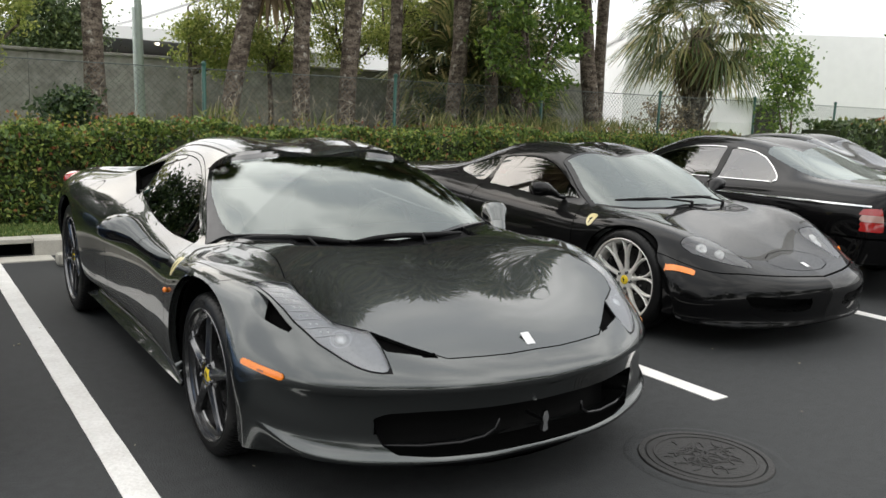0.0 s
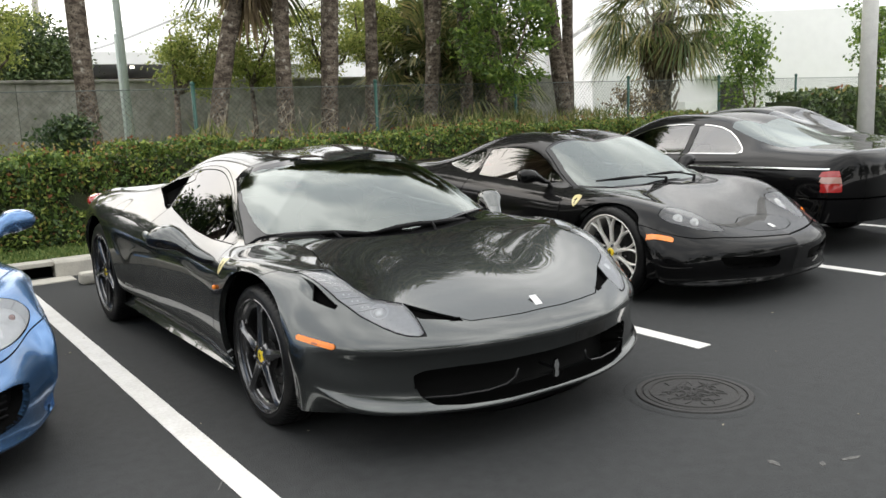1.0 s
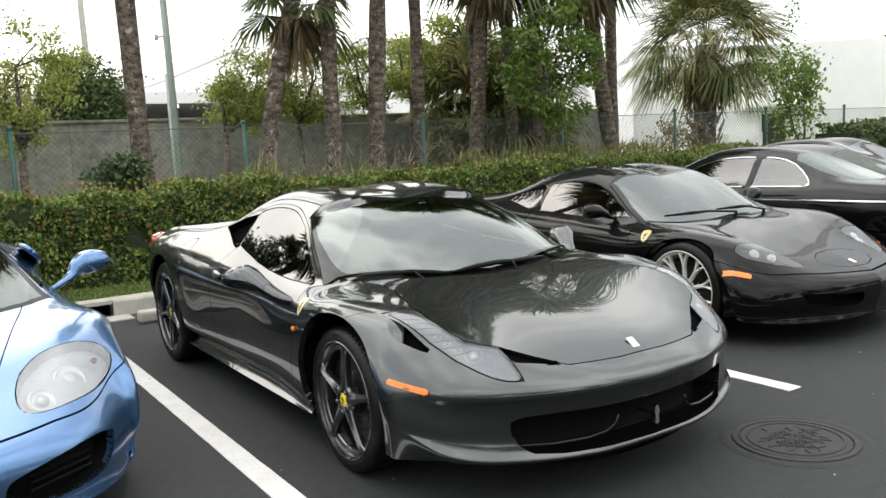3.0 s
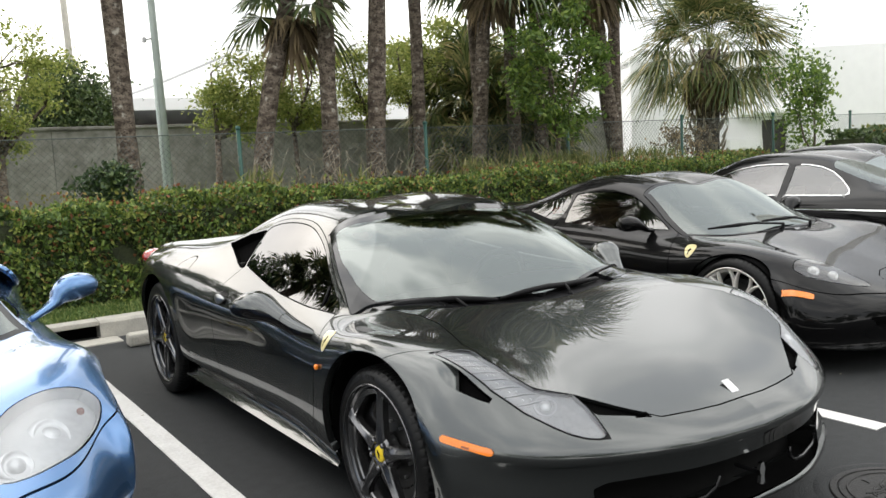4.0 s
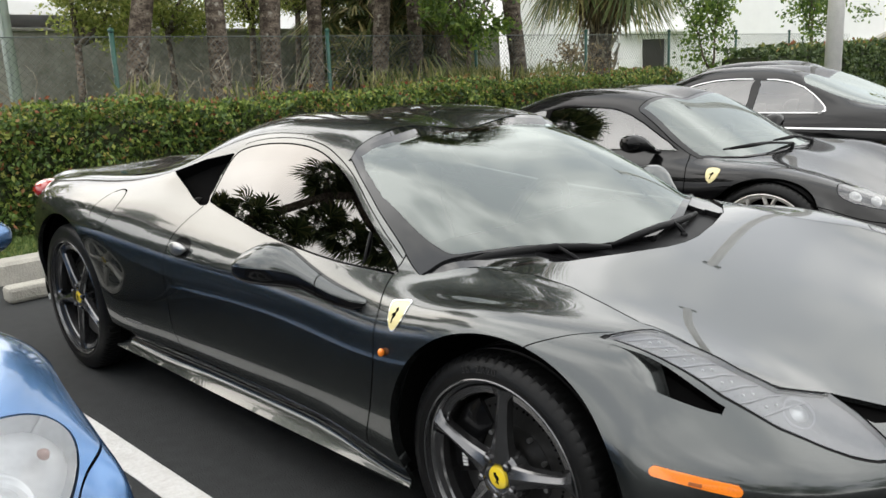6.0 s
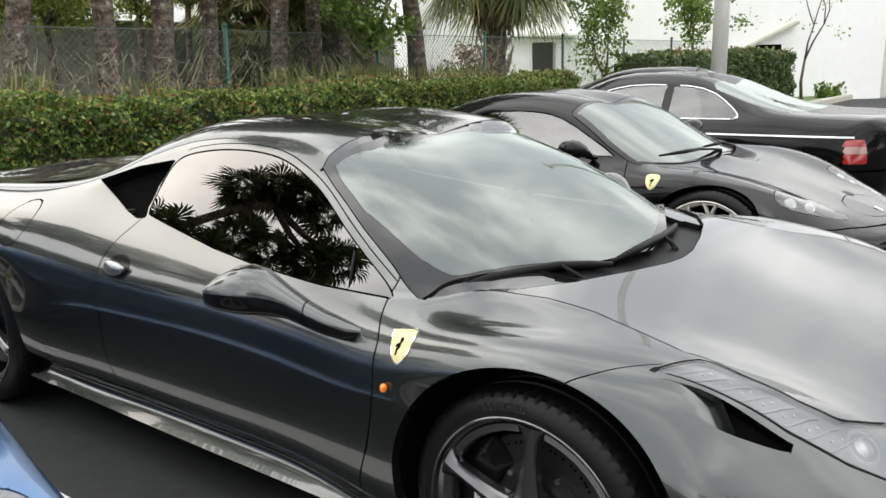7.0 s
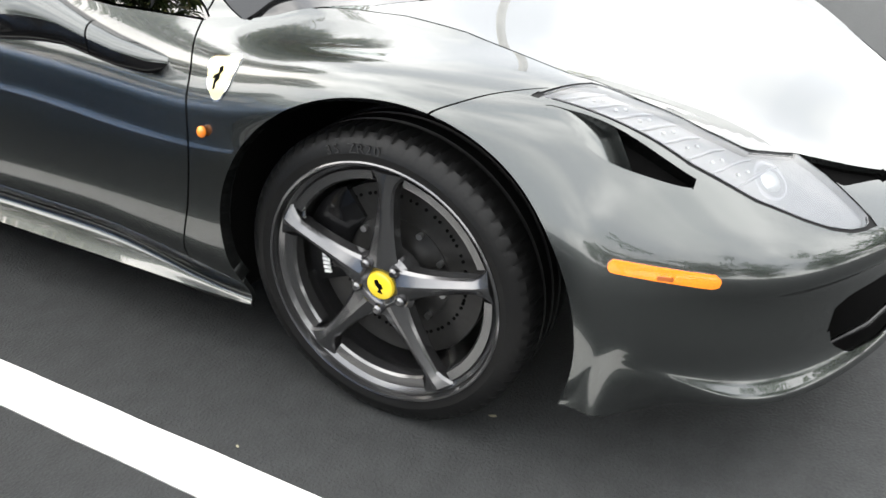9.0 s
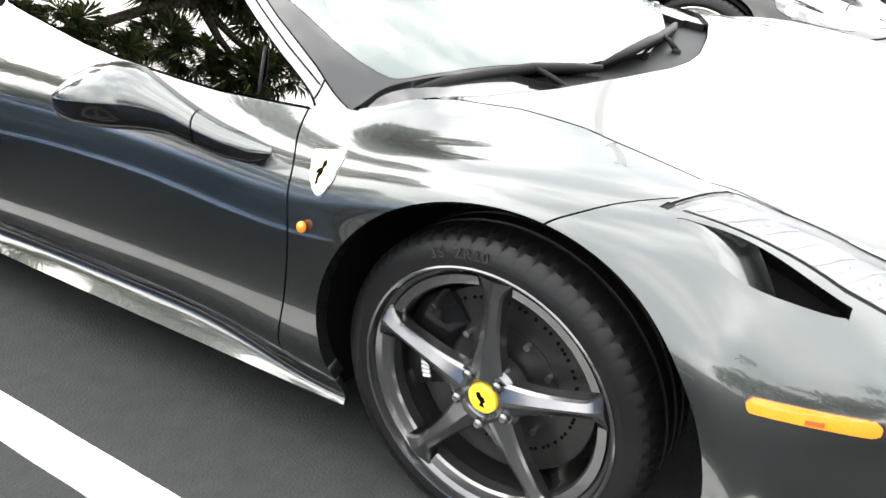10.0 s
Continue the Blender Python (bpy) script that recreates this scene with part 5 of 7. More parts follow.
        Skin.decal(RAILS_CHARCOAL, clip, near, "marker_clip", M_CLIP, marker, s, 0.0082, 0.002, "small dark amber clip", step=0.0025)
        near = [(0.75, 1.0), (-1.05, -0.90), (0.63, 0.77)]
        badge = Skin.decal(RAILS_CHARCOAL, shield, near, "shield_badge", M_CHROME, car, s, 0.0022, 0.003, "yellow shield badge with dark emblem")
        Skin.decal(RAILS_CHARCOAL, lambda p: shield(p) + 0.0026, near, "shield_face", M_CREAM, badge, s, 0.0028, 0.0015)
        emb = poly([(-0.9687, 0.6741), (-0.9747, 0.6760), (-0.9730, 0.6851), (-0.9807, 0.6943), (-0.9782, 0.6998), (-0.9825, 0.7070), (-0.9773, 0.7143), (-0.9713, 0.7098), (-0.9739, 0.7015), (-0.9653, 0.6979), (-0.9627, 0.6906), (-0.9678, 0.6924), (-0.9687, 0.6851)], "yz")
        Skin.decal(RAILS_CHARCOAL, emb, near, "shield_emblem", M_DARK, badge, s, 0.0036, 0.001, step=0.003)
        sk.emit("deck_slot", g_deck, M_DARK, car, sides=s, well=0.05, label="black air intake in the rear deck")
        bm = bmesh.new()
        b = bmesh.ops.create_uvsphere(bm, u_segments=16, v_segments=10, radius=1)
        bmesh.ops.transform(bm, verts=b["verts"], matrix=Matrix.Translation((sg * 0.957, -0.948, 0.593)) @ Matrix.Diagonal((0.010, 0.009, 0.012, 1)))
        part("side_repeater", bm, M_AMBER, car, "small round amber repeater lamp", smooth=True)
        bm = bmesh.new()
        b = bmesh.ops.create_uvsphere(bm, u_segments=24, v_segments=14, radius=1)
        bmesh.ops.transform(bm, verts=b["verts"], matrix=Matrix.Translation((sg * 0.80, 1.82, 0.815)) @ Matrix.Diagonal((0.085, 0.10, 0.055, 1)))
        part("tail_lamp", bm, M_RED, car, "round red tail lamp", smooth=True)
        script = poly([(0.645, 0.346), (0.645, 0.355), (0.775, 0.358), (0.775, 0.349)], "yz")
        Skin.decal(RAILS_CHARCOAL, script, [(0.8, 1.0), (0.6, 0.82), (0.3, 0.4)], "side_script", M_STEEL, car, s, 0.0012, 0.002, "thin bright script bar", step=0.004)
        # door handle: a dished plate with a rounded grip
        dish = poly([(0.24, 0.705), (0.25, 0.735), (0.29, 0.75), (0.34, 0.745), (0.355, 0.715), (0.34, 0.685), (0.29, 0.675), (0.25, 0.685)], "yz", 3)
        Skin.decal(RAILS_CHARCOAL, dish, [(0.8, 1.0), (0.2, 0.4), (0.65, 0.78)], "handle_dish", M_GLOSS, car, s, 0.0008, 0.002)
        bm = oval_path([((sg * 0.893, 0.245, 0.716), 0.006, 0.006), ((sg * 0.903, 0.27, 0.716), 0.012, 0.022), ((sg * 0.905, 0.30, 0.714), 0.014, 0.026), ((sg * 0.903, 0.33, 0.712), 0.012, 0.022), ((sg * 0.893, 0.352, 0.71), 0.006, 0.008)], 16)
        part("door_handle", bm, M_STEEL, car, "rounded metal door handle", smooth=True)
        # mirror: a painted upper shell over a black lower one, on a two-piece stalk; each row is centre, half width, rise, drop
        rows = [(0.893, -0.822, 0.697, 0.014, 0.010, 0.014), (0.915, -0.79, 0.708, 0.032, 0.018, 0.03), (0.943, -0.745, 0.730, 0.040, 0.02, 0.038), (0.966, -0.706, 0.754, 0.043, 0.022, 0.042),
                (0.967, -0.704, 0.7555, 0.043, 0.022, 0.042), (0.988, -0.666, 0.782, 0.048, 0.026, 0.048), (1.002, -0.638, 0.795, 0.058, 0.036, 0.054), (1.016, -0.61, 0.803, 0.07, 0.052, 0.058), (1.034, -0.576, 0.806, 0.076, 0.062, 0.06), (1.052, -0.543, 0.807, 0.074, 0.057, 0.058), (1.07, -0.51, 0.807, 0.066, 0.042, 0.054), (1.083, -0.486, 0.807, 0.054, 0.022, 0.049), (1.088, -0.476, 0.807, 0.046, 0.012, 0.045)]
        def shell(some, lower):
            rings = []
            for i, (x, y, z, w, up, dn) in enumerate(some):
                p, q = some[max(i - 1, 0)], some[min(i + 1, len(some) - 1)]
                d = Vector((q[0] - p[0], q[1] - p[1], 0)).normalized()
                n = Vector((d.y, -d.x, 0))
                ring = []
                for k in range(15):
                    a = math.pi * k / 14
                    c, e = math.cos(a), math.sin(a)
                    if lower:
                        o, h = w * 0.98 * math.copysign(abs(c) ** 0.6, c), -dn * e ** 0.6 - 0.0005
                    else:
                        o, h = w * math.copysign(abs(c) ** 0.85, c), up * e ** 0.9
                    v = Vector((x, y, z + h)) + n * o
                    ring.append((sg * v.x, v.y, v.z))
                rings.append(ring)
            return loft(rings)
        mir = part("door_mirror", shell(rows[4:], False), M_PAINT, car, "charcoal door mirror on a curved stalk", smooth=True, angle=50)
        part("mirror_underside", shell(rows[4:], True), M_GLOSS, mir, smooth=True, angle=50)
        part("mirror_stalk", shell(rows[:4], False), M_PAINT, mir, smooth=True, angle=50)
        part("stalk_underside", shell(rows[:4], True), M_GLOSS, mir, smooth=True, angle=50)
    sk.emit("grille_recess", g_grille, M_MESH, car, well=0.11, label="dark mesh front grille opening")

    # painted panels
    inside = lambda f: (lambda c: f(c) < 0)
    p_hood = sk.take(lambda c: (hood(c) < 0) & top(c) & (c[:, 1] < -1.0))
    sk.even(p_hood, 2, rich=True)
    sk.emit("hood", p_hood, M_PAINT, car, label="charcoal metallic front hood")
    p_door = sk.take(lambda c: (s1(c) > 0) & (s2(c) < 0) & (c[:, 2] > 0.234) & (c[:, 2] < 0.875) & (c[:, 0] > 0.7) & (c[:, 1] > -0.93) & (c[:, 1] < 0.45))
    sk.pair("door", p_door, M_PAINT, car, label="charcoal metallic door")
    p_sill = sk.take(lambda c: (c[:, 2] < 0.234) & (c[:, 1] > -0.99) & (c[:, 1] < 0.98) & (c[:, 0] > 0.5))
    sk.pair("side_skirt", p_sill, M_PAINT, car, label="sloping charcoal side skirt")
    p_bump = sk.take(lambda c: (c[:, 1] < -1.35) & ((c[:, 0] < 0.79) | (s4(c) < 0)) & ((c[:, 2] < 0.745) | (c[:, 1] < -1.62)) & ~((c[:, 0] < 0.79) & (c[:, 1] > -1.6)))
    sk.emit("front_bumper", p_bump, M_PAINT, car, depth=0.03, label="charcoal front bumper with a bright lip")
    p_fend = sk.take(lambda c: (c[:, 1] < -0.75) & (c[:, 2] < 0.80) & ((c[:, 0] > 0.6) | (c[:, 1] < -1.0)) & ((s1(c) < 0) | (c[:, 1] < -1)))
    sk.pair("front_fender", p_fend, M_PAINT, car, depth=0.03, label="charcoal front fender")
    sk.emit("roof_and_rear", sk.faces, M_PAINT, car, depth=0.02, label="charcoal roof and rear body")

    # dark inner shell behind the joints
    sh = Skin(RAILS_CHARCOAL, 0.05, 0.05)
    wheel_arches(sh, [(-1.345, 0.336, 0.41), (1.325, 0.357, 0.42)])
    for f, w in ((lamp, top), (vent, top), (slot, top), (grille, nose), (cowl, cabin_top), (deck, cabin_top)):
        sh.cut(lambda p, f=f: f(p) - 0.012)
        sh.take(lambda c, f=f, w=w: (f(c) < 0.012) & w(c))
    keep = lambda c: (c[:, 2] < 0.762) | (c[:, 1] < -1.3) | (c[:, 1] > 0.9)
    sh.emit("inner_shell", sh.take(keep), M_DARK, car, lift=-0.016, depth=0)
    part("underbody", prism([(-0.4, -2.02), (0.4, -2.02), (0.72, -1.75), (0.42, -1.7), (0.42, -0.95), (0.84, -0.9), (0.84, 0.9), (0.42, 0.95), (0.42, 1.7), (0.75, 1.75), (0.6, 2.0), (-0.6, 2.0), (-0.75, 1.75), (-0.42, 1.7), (-0.42, 0.95), (-0.84, 0.9), (-0.84, -0.9), (-0.42, -0.95), (-0.42, -1.7), (-0.72, -1.75)], "z", 0.19, 0.205), M_DARK, car)
    for sg in (-1, 1):
        arch_liner(car, sg, -1.345, 0.336, 0.405)
        arch_liner(car, sg, 1.325, 0.357, 0.415)
    cabin(car, M_LEATHER)
    # grille winglets, nose emblem, hood badge
    for sg in (-1, 1):
        bm = tube([(sg * x, y, z) for x, y, z in ((0.585, -2.11, 0.262), (0.45, -2.18, 0.258), (0.32, -2.225, 0.262), (0.24, -2.245, 0.275), (0.20, -2.255, 0.30), (0.19, -2.26, 0.335))], [0.004, 0.007, 0.007, 0.007, 0.006, 0.004], 8)
        part("grille_winglet", bm, M_GLOSS, car, "thin dark winglet across the grille", smooth=True)
    emb = [(-0.012, -0.034), (0.0, -0.04), (0.012, -0.034), (0.009, -0.008), (0.015, 0.012), (0.006, 0.038), (-0.008, 0.034), (-0.014, 0.012), (-0.008, -0.008)]
    part("nose_emblem", prism([(x, z + 0.30) for x, z in emb], "y", -2.285, -2.272), M_CHROME, car, "small chrome emblem in the grille")
    part("emblem_stem", tube([(0, -2.275, 0.30), (0, -2.18, 0.30)], 0.008, 8), M_TRIM, car)
    bd = box(-0.019, 0.019, -0.028, 0.028, -0.002, 0.003, 0.003)
    bmesh.ops.transform(bd, verts=bd.verts, matrix=pose(0, -2.162, 0.571, 35, 0, 0))
    part("hood_badge", bd, M_WHITEBAR, car, "small pale rectangular hood badge")
    # wipers
    wiper(car, None, [(-0.69, -0.982, 0.792), (-0.60, -1.02, 0.802), (-0.48, -1.066, 0.804), (-0.389, -1.107, 0.804), (-0.295, -1.158, 0.794), (-0.23, -1.20, 0.788)], (-0.36, -1.20, 0.752))
    wiper(car, None, [(-0.205, -1.185, 0.788), (-0.09, -1.207, 0.803), (0.04, -1.205, 0.808), (0.15, -1.19, 0.80), (0.29, -1.168, 0.796), (0.41, -1.135, 0.79)], (0.14, -1.24, 0.772))
    # wheels
    for sg in (-1, 1):
        car_wheel(car, sg, sg * 0.908, -1.312, 0.322, 0.322, 0.225, 0.251, caliper_at=18, letters="35 ZR20" if sg < 0 else "", hub=0.01)
        car_wheel(car, sg, sg * 0.935, 1.325, 0.35, 0.35, 0.295, 0.262, angle=60, caliper_at=200, hub=0.02)
    return car


charcoal_car()


# ---- rails of the black coupe and the light blue spider, which share a body ----
RB_CENTRE = [(0, -2.12, 0.14), (0, -2.22, 0.15), (0, -2.22, 0.18), (0, -2.25, 0.3), (0, -2.24, 0.4), (0, -2.08, 0.475), (0, -1.7, 0.6), (0, -1.35, 0.7), (0, -1.05, 0.775), (0, -0.62, 0.97), (0, -0.25, 1.085), (0, 0.15, 1.122), (0, 0.6, 1.088), (0, 1.05, 0.985), (0, 1.5, 0.9), (0, 1.85, 0.86), (0, 2.08, 0.85), (0, 2.05, 0.3)]
RB_INNER = [(0.46, -2.07, 0.14), (0.47, -2.16, 0.15), (0.47, -2.15, 0.18), (0.47, -2.17, 0.3), (0.46, -2.15, 0.405), (0.44, -2.0, 0.49), (0.48, -1.66, 0.62), (0.56, -1.32, 0.71), (0.66, -0.95, 0.755), (0.62, -0.55, 0.94), (0.54, -0.27, 1.05), (0.53, 0.15, 1.088), (0.53, 0.55, 1.045), (0.52, 1.0, 0.94), (0.5, 1.5, 0.875), (0.48, 1.85, 0.85), (0.45, 2.06, 0.84), (0.45, 2.03, 0.3)]
RB_CREST = [(0.74, -1.93, 0.145), (0.77, -1.98, 0.155), (0.77, -1.97, 0.18), (0.78, -1.98, 0.30), (0.76, -1.96, 0.41), (0.70, -1.85, 0.52), (0.74, -1.60, 0.655), (0.78, -1.30, 0.735), (0.80, -0.92, 0.745), (0.79, -0.5, 0.775), (0.77, -0.2, 0.80), (0.75, 0.15, 0.825), (0.74, 0.55, 0.855), (0.78, 1.0, 0.875), (0.80, 1.4, 0.87), (0.77, 1.8, 0.84), (0.68, 2.02, 0.81), (0.68, 1.98, 0.3)]
RB_SHOULDER = [(0.85, -1.78, 0.16), (0.875, -1.80, 0.17), (0.875, -1.79, 0.19), (0.895, -1.80, 0.31), (0.88, -1.78, 0.42), (0.86, -1.70, 0.53), (0.895, -1.52, 0.63), (0.94, -1.28, 0.69), (0.925, -0.92, 0.67), (0.915, -0.5, 0.66), (0.905, -0.2, 0.66), (0.905, 0.15, 0.67), (0.92, 0.55, 0.70), (0.95, 1.0, 0.74), (0.955, 1.38, 0.74), (0.89, 1.75, 0.72), (0.79, 1.95, 0.69), (0.79, 1.93, 0.3)]
RB_WAIST = [(0.875, -1.76, 0.187), (0.9, -1.79, 0.202), (0.9, -1.78, 0.232), (0.93, -1.775, 0.32), (0.94, -1.75, 0.42), (0.942, -1.71, 0.5), (0.95, -1.57, 0.54), (0.965, -1.325, 0.56), (0.955, -0.97, 0.52), (0.93, -0.55, 0.48), (0.915, -0.2, 0.46), (0.91, 0.15, 0.46), (0.925, 0.58, 0.48), (0.96, 1, 0.52), (0.966, 1.4, 0.56), (0.93, 1.76, 0.53), (0.85, 1.93, 0.5), (0.85, 1.9, 0.3)]
RB_TUCK = [(0.88, -1.7, 0.18), (0.905, -1.71, 0.195), (0.905, -1.71, 0.215), (0.925, -1.71, 0.26), (0.93, -1.69, 0.29), (0.935, -1.65, 0.3), (0.935, -1.54, 0.29), (0.905, -1.325, 0.27), (0.885, -0.97, 0.225), (0.866, -0.55, 0.219), (0.86, -0.2, 0.217), (0.86, 0.15, 0.217), (0.864, 0.58, 0.218), (0.885, 1, 0.235), (0.93, 1.4, 0.3), (0.91, 1.72, 0.32), (0.86, 1.88, 0.31), (0.86, 1.86, 0.27)]
RB_SILL = [(0.88, -1.66, 0.185), (0.905, -1.66, 0.195), (0.91, -1.66, 0.205), (0.92, -1.66, 0.21), (0.925, -1.64, 0.215), (0.925, -1.61, 0.215), (0.92, -1.52, 0.2), (0.915, -1.325, 0.198), (0.91, -0.97, 0.183), (0.905, -0.55, 0.178), (0.902, -0.2, 0.176), (0.9, 0.15, 0.176), (0.895, 0.58, 0.176), (0.91, 1, 0.188), (0.92, 1.4, 0.2), (0.9, 1.69, 0.23), (0.86, 1.84, 0.25), (0.86, 1.83, 0.24)]
RAILS_BLACK = [RB_CENTRE, RB_INNER, RB_CREST, RB_SHOULDER, RB_WAIST, RB_TUCK, RB_SILL]


BK_LAMP = [(0.735, -1.666), (0.648, -1.642), (0.53, -1.645), (0.462, -1.735), (0.452, -1.88), (0.446, -1.975), (0.518, -1.973), (0.631, -1.89), (0.727, -1.77), (0.756, -1.694)]
BK_SCREEN = [(-0.1, -1.115), (0, -1.115), (0.2, -1.105), (0.50, -1.04), (0.66, -0.965), (0.765, -0.88), (0.686, -0.635), (0.565, -0.345), (0.54, -0.33), (0.375, -0.345), (0, -0.34), (-0.1, -0.34)]
BK_WINDOW = [(-0.71, 0.80), (-0.4, 0.795), (-0.2, 0.79), (0.30, 0.815), (0.34, 0.90), (0.335, 1.015), (0.25, 1.03), (0.1, 1.038), (-0.05, 1.036), (-0.17, 1.025), (-0.29, 0.995), (-0.42, 0.945), (-0.63, 0.845)]
BK_QUARTER = [(0.395, 0.835), (0.60, 0.855), (0.78, 0.895), (0.72, 0.935), (0.56, 0.985), (0.395, 1.012)]
BK_GRILLE = [(0.20, 0.245), (0.42, 0.25), (0.58, 0.27), (0.62, 0.33), (0.55, 0.345), (0.34, 0.325), (0.18, 0.315)]
BL_LAMP = [(0.482, -1.845), (0.514, -1.737), (0.579, -1.648), (0.659, -1.603), (0.76, -1.578), (0.835, -1.572), (0.867, -1.604), (0.86, -1.661), (0.822, -1.729), (0.731, -1.851), (0.621, -1.938), (0.528, -1.971), (0.483, -1.94)]
BL_GRILLE = [(0.40, 0.325), (0.50, 0.352), (0.66, 0.378), (0.76, 0.378), (0.79, 0.345), (0.78, 0.29), (0.735, 0.235), (0.61, 0.212), (0.47, 0.215), (0.39, 0.27)]


def coupe(label, at, blue):
    car = thing("sports_car", label, "car", pose(*at))
    paint = M_BLUE_PAINT if blue else M_BLACK_PAINT
    sk = Skin(RAILS_BLACK, 0.016, 0.016, soft=-2.1)
    wy, wz, wr = (-1.30, 0.32, 0.352) if blue else (-1.36, 0.332, 0.358)
    wheel_arches(sk, [(wy, wz, wr), (1.30, 0.33, 0.365)])
    top, side, nose = (lambda c: c[:, 2] > 0.42), (lambda c: c[:, 0] > 0.5), (lambda c: c[:, 1] < -1.7)
    high = lambda c: c[:, 2] > 0.72
    upper = lambda c: (c[:, 2] > 0.74) & (c[:, 0] > 0.4)

    def region(f, where):
        sk.cut(f)
        return sk.take(lambda c: (f(c) < 0) & where(c))

    def rim(f, where, w=0.006):
        sk.cut(lambda p: f(p) - w)
        sk.take(lambda c: (f(c) < w) & where(c))

    lamp = poly(BL_LAMP if blue else BK_LAMP, "xy", 4)
    g_lamp = region(lamp, top)
    rim(lamp, top, 0.005)
    scr = poly(BK_SCREEN, "xy")
    sk.cut(lambda p: scr(p) + 0.035)
    g_clear = sk.take(lambda c: (scr(c) < -0.035) & high(c))
    g_frit = region(scr, high)
    rim(scr, high, 0.006)
    win, quarter = poly(BK_WINDOW, "yz"), poly(BK_QUARTER, "yz", 3)
    g_win = region(win, upper)
    rim(win, upper, 0.006)
    g_quarter = region(quarter, upper)
    grille = poly(BL_GRILLE if blue else BK_GRILLE, "xz", 3)
    g_grille = region(grille, nose)
    amber = poly([(-1.715, 0.497), (-1.835, 0.47), (-1.848, 0.44), (-1.722, 0.467)], "yz")
    g_amber = None if blue else region(amber, side)
    s_bump = seam([(0, 0.436), (0.34, 0.45), (0.558, 0.463), (0.778, 0.484), (0.871, 0.535), (0.93, 0.56)], "xz")
    sk.gap(s_bump, 0.006)
    sk.take(lambda c: (np.abs(s_bump(c)) < 0.003) & (c[:, 1] < -1.5))
    s_hood = seam([(-2.2, 0.33), (-2.1, 0.34), (-1.888, 0.379), (-1.68, 0.441), (-1.39, 0.523), (-0.941, 0.631), (-0.9, 0.64)], "yx")
    if blue:
        sk.gap(s_hood, 0.006)
        sk.take(lambda c: (np.abs(s_hood(c)) < 0.003) & (c[:, 1] < -0.95) & top(c))
    else:
        oval = poly([(-0.1, -1.87), (0, -1.865), (0.15, -1.88), (0.25, -1.93), (0.28, -1.99), (0.22, -2.06), (0.1, -2.105), (0, -2.115), (-0.1, -2.11)], "xy")
        sk.gap(oval, 0.006)
        sk.take(lambda c: (np.abs(oval(c)) < 0.003) & top(c))
    d1 = seam([(0.2, -0.80), (0.3, -0.82), (0.55, -0.88), (0.7, -0.86), (0.79, -0.80)])
    d2 = seam([(0.2, 0.28), (0.4, 0.36), (0.6, 0.40), (0.8, 0.37)])
    for s in (d1, d2):
        sk.gap(s, 0.006)
        sk.take(lambda c, s=s: (np.abs(s(c)) < 0.003) & (c[:, 0] > 0.7) & (c[:, 2] > 0.27) & (c[:, 2] < 0.82))

    sk.even(np.vstack([g_clear, g_frit]), 2)
    sk.even(g_win, 0)
    sk.even(g_quarter, 0)
    sk.emit("windscreen", g_clear, M_GLASS, car, depth=0, label="clear raked windscreen")
    sk.emit("windscreen_border", g_frit, M_GLOSS, car, depth=0.004)
    for s in "lr":
        sg = 1 if s == "l" else -1
        sk.emit("side_window", g_win, M_CLEARGLASS, car, sides=s, depth=0, lift=-0.003)
        sk.emit("quarter_window", g_quarter, M_GLOSS if blue else M_CLEARGLASS, car, sides=s, depth=0.004, lift=-0.003)
        tray = sk.emit("headlamp", g_lamp, M_LAMPIN if blue else M_LAMPBLACK, car, sides=s, well=0.05, label="clear faired-in headlamp")
        sk.emit("lens", g_lamp, M_LENS, tray, sides=s, depth=0)
        spots = ((0.565, -1.855, 0.505, 0.05), (0.69, -1.715, 0.535, 0.062)) if blue else ((0.60, -1.715, 0.574, 0.03), (0.53, -1.80, 0.547, 0.026))
        for x, y, z, r in spots:
            bm = lathe([(r * 1.2, -0.01), (r, 0.008), (r * 0.9, 0.006), (r * 0.62, -0.012), (r * 0.55, 0.004), (r * 0.3, 0.014), (0.0001, 0.016)], 28, "z")
            bmesh.ops.transform(bm, verts=bm.verts, matrix=Matrix.Translation((sg * x, y, z)) @ Euler((radians(50), 0, radians(22 * sg))).to_matrix().to_4x4())
            part("lamp_unit", bm, M_LAMPIN if blue else M_WHITE, tray, "round chromed lamp unit", smooth=True)
        if blue:
            bm = lathe([(0.0001, 0.012), (0.010, 0.009), (0.014, 0.0)], 20, "z")
            bmesh.ops.transform(bm, verts=bm.verts, matrix=Matrix.Translation((sg * 0.80, -1.64, 0.578)) @ Euler((radians(50), 0, radians(22 * sg))).to_matrix().to_4x4())
            part("indicator_bulb", bm, M_LAMPWHITE, tray, "pinkish indicator bulb", smooth=True)
        sk.emit("front_intake", g_grille, M_MESH, car, sides=s, well=0.08, label="black slatted front air intake")
        if blue:
            for k in range(4):
                z = 0.25 + 0.028 * k
                part("intake_slat", tube([(sg * 0.47, -2.10, z), (sg * 0.70, -1.97, z + 0.008)], 0.006, 6), M_TRIM, car)
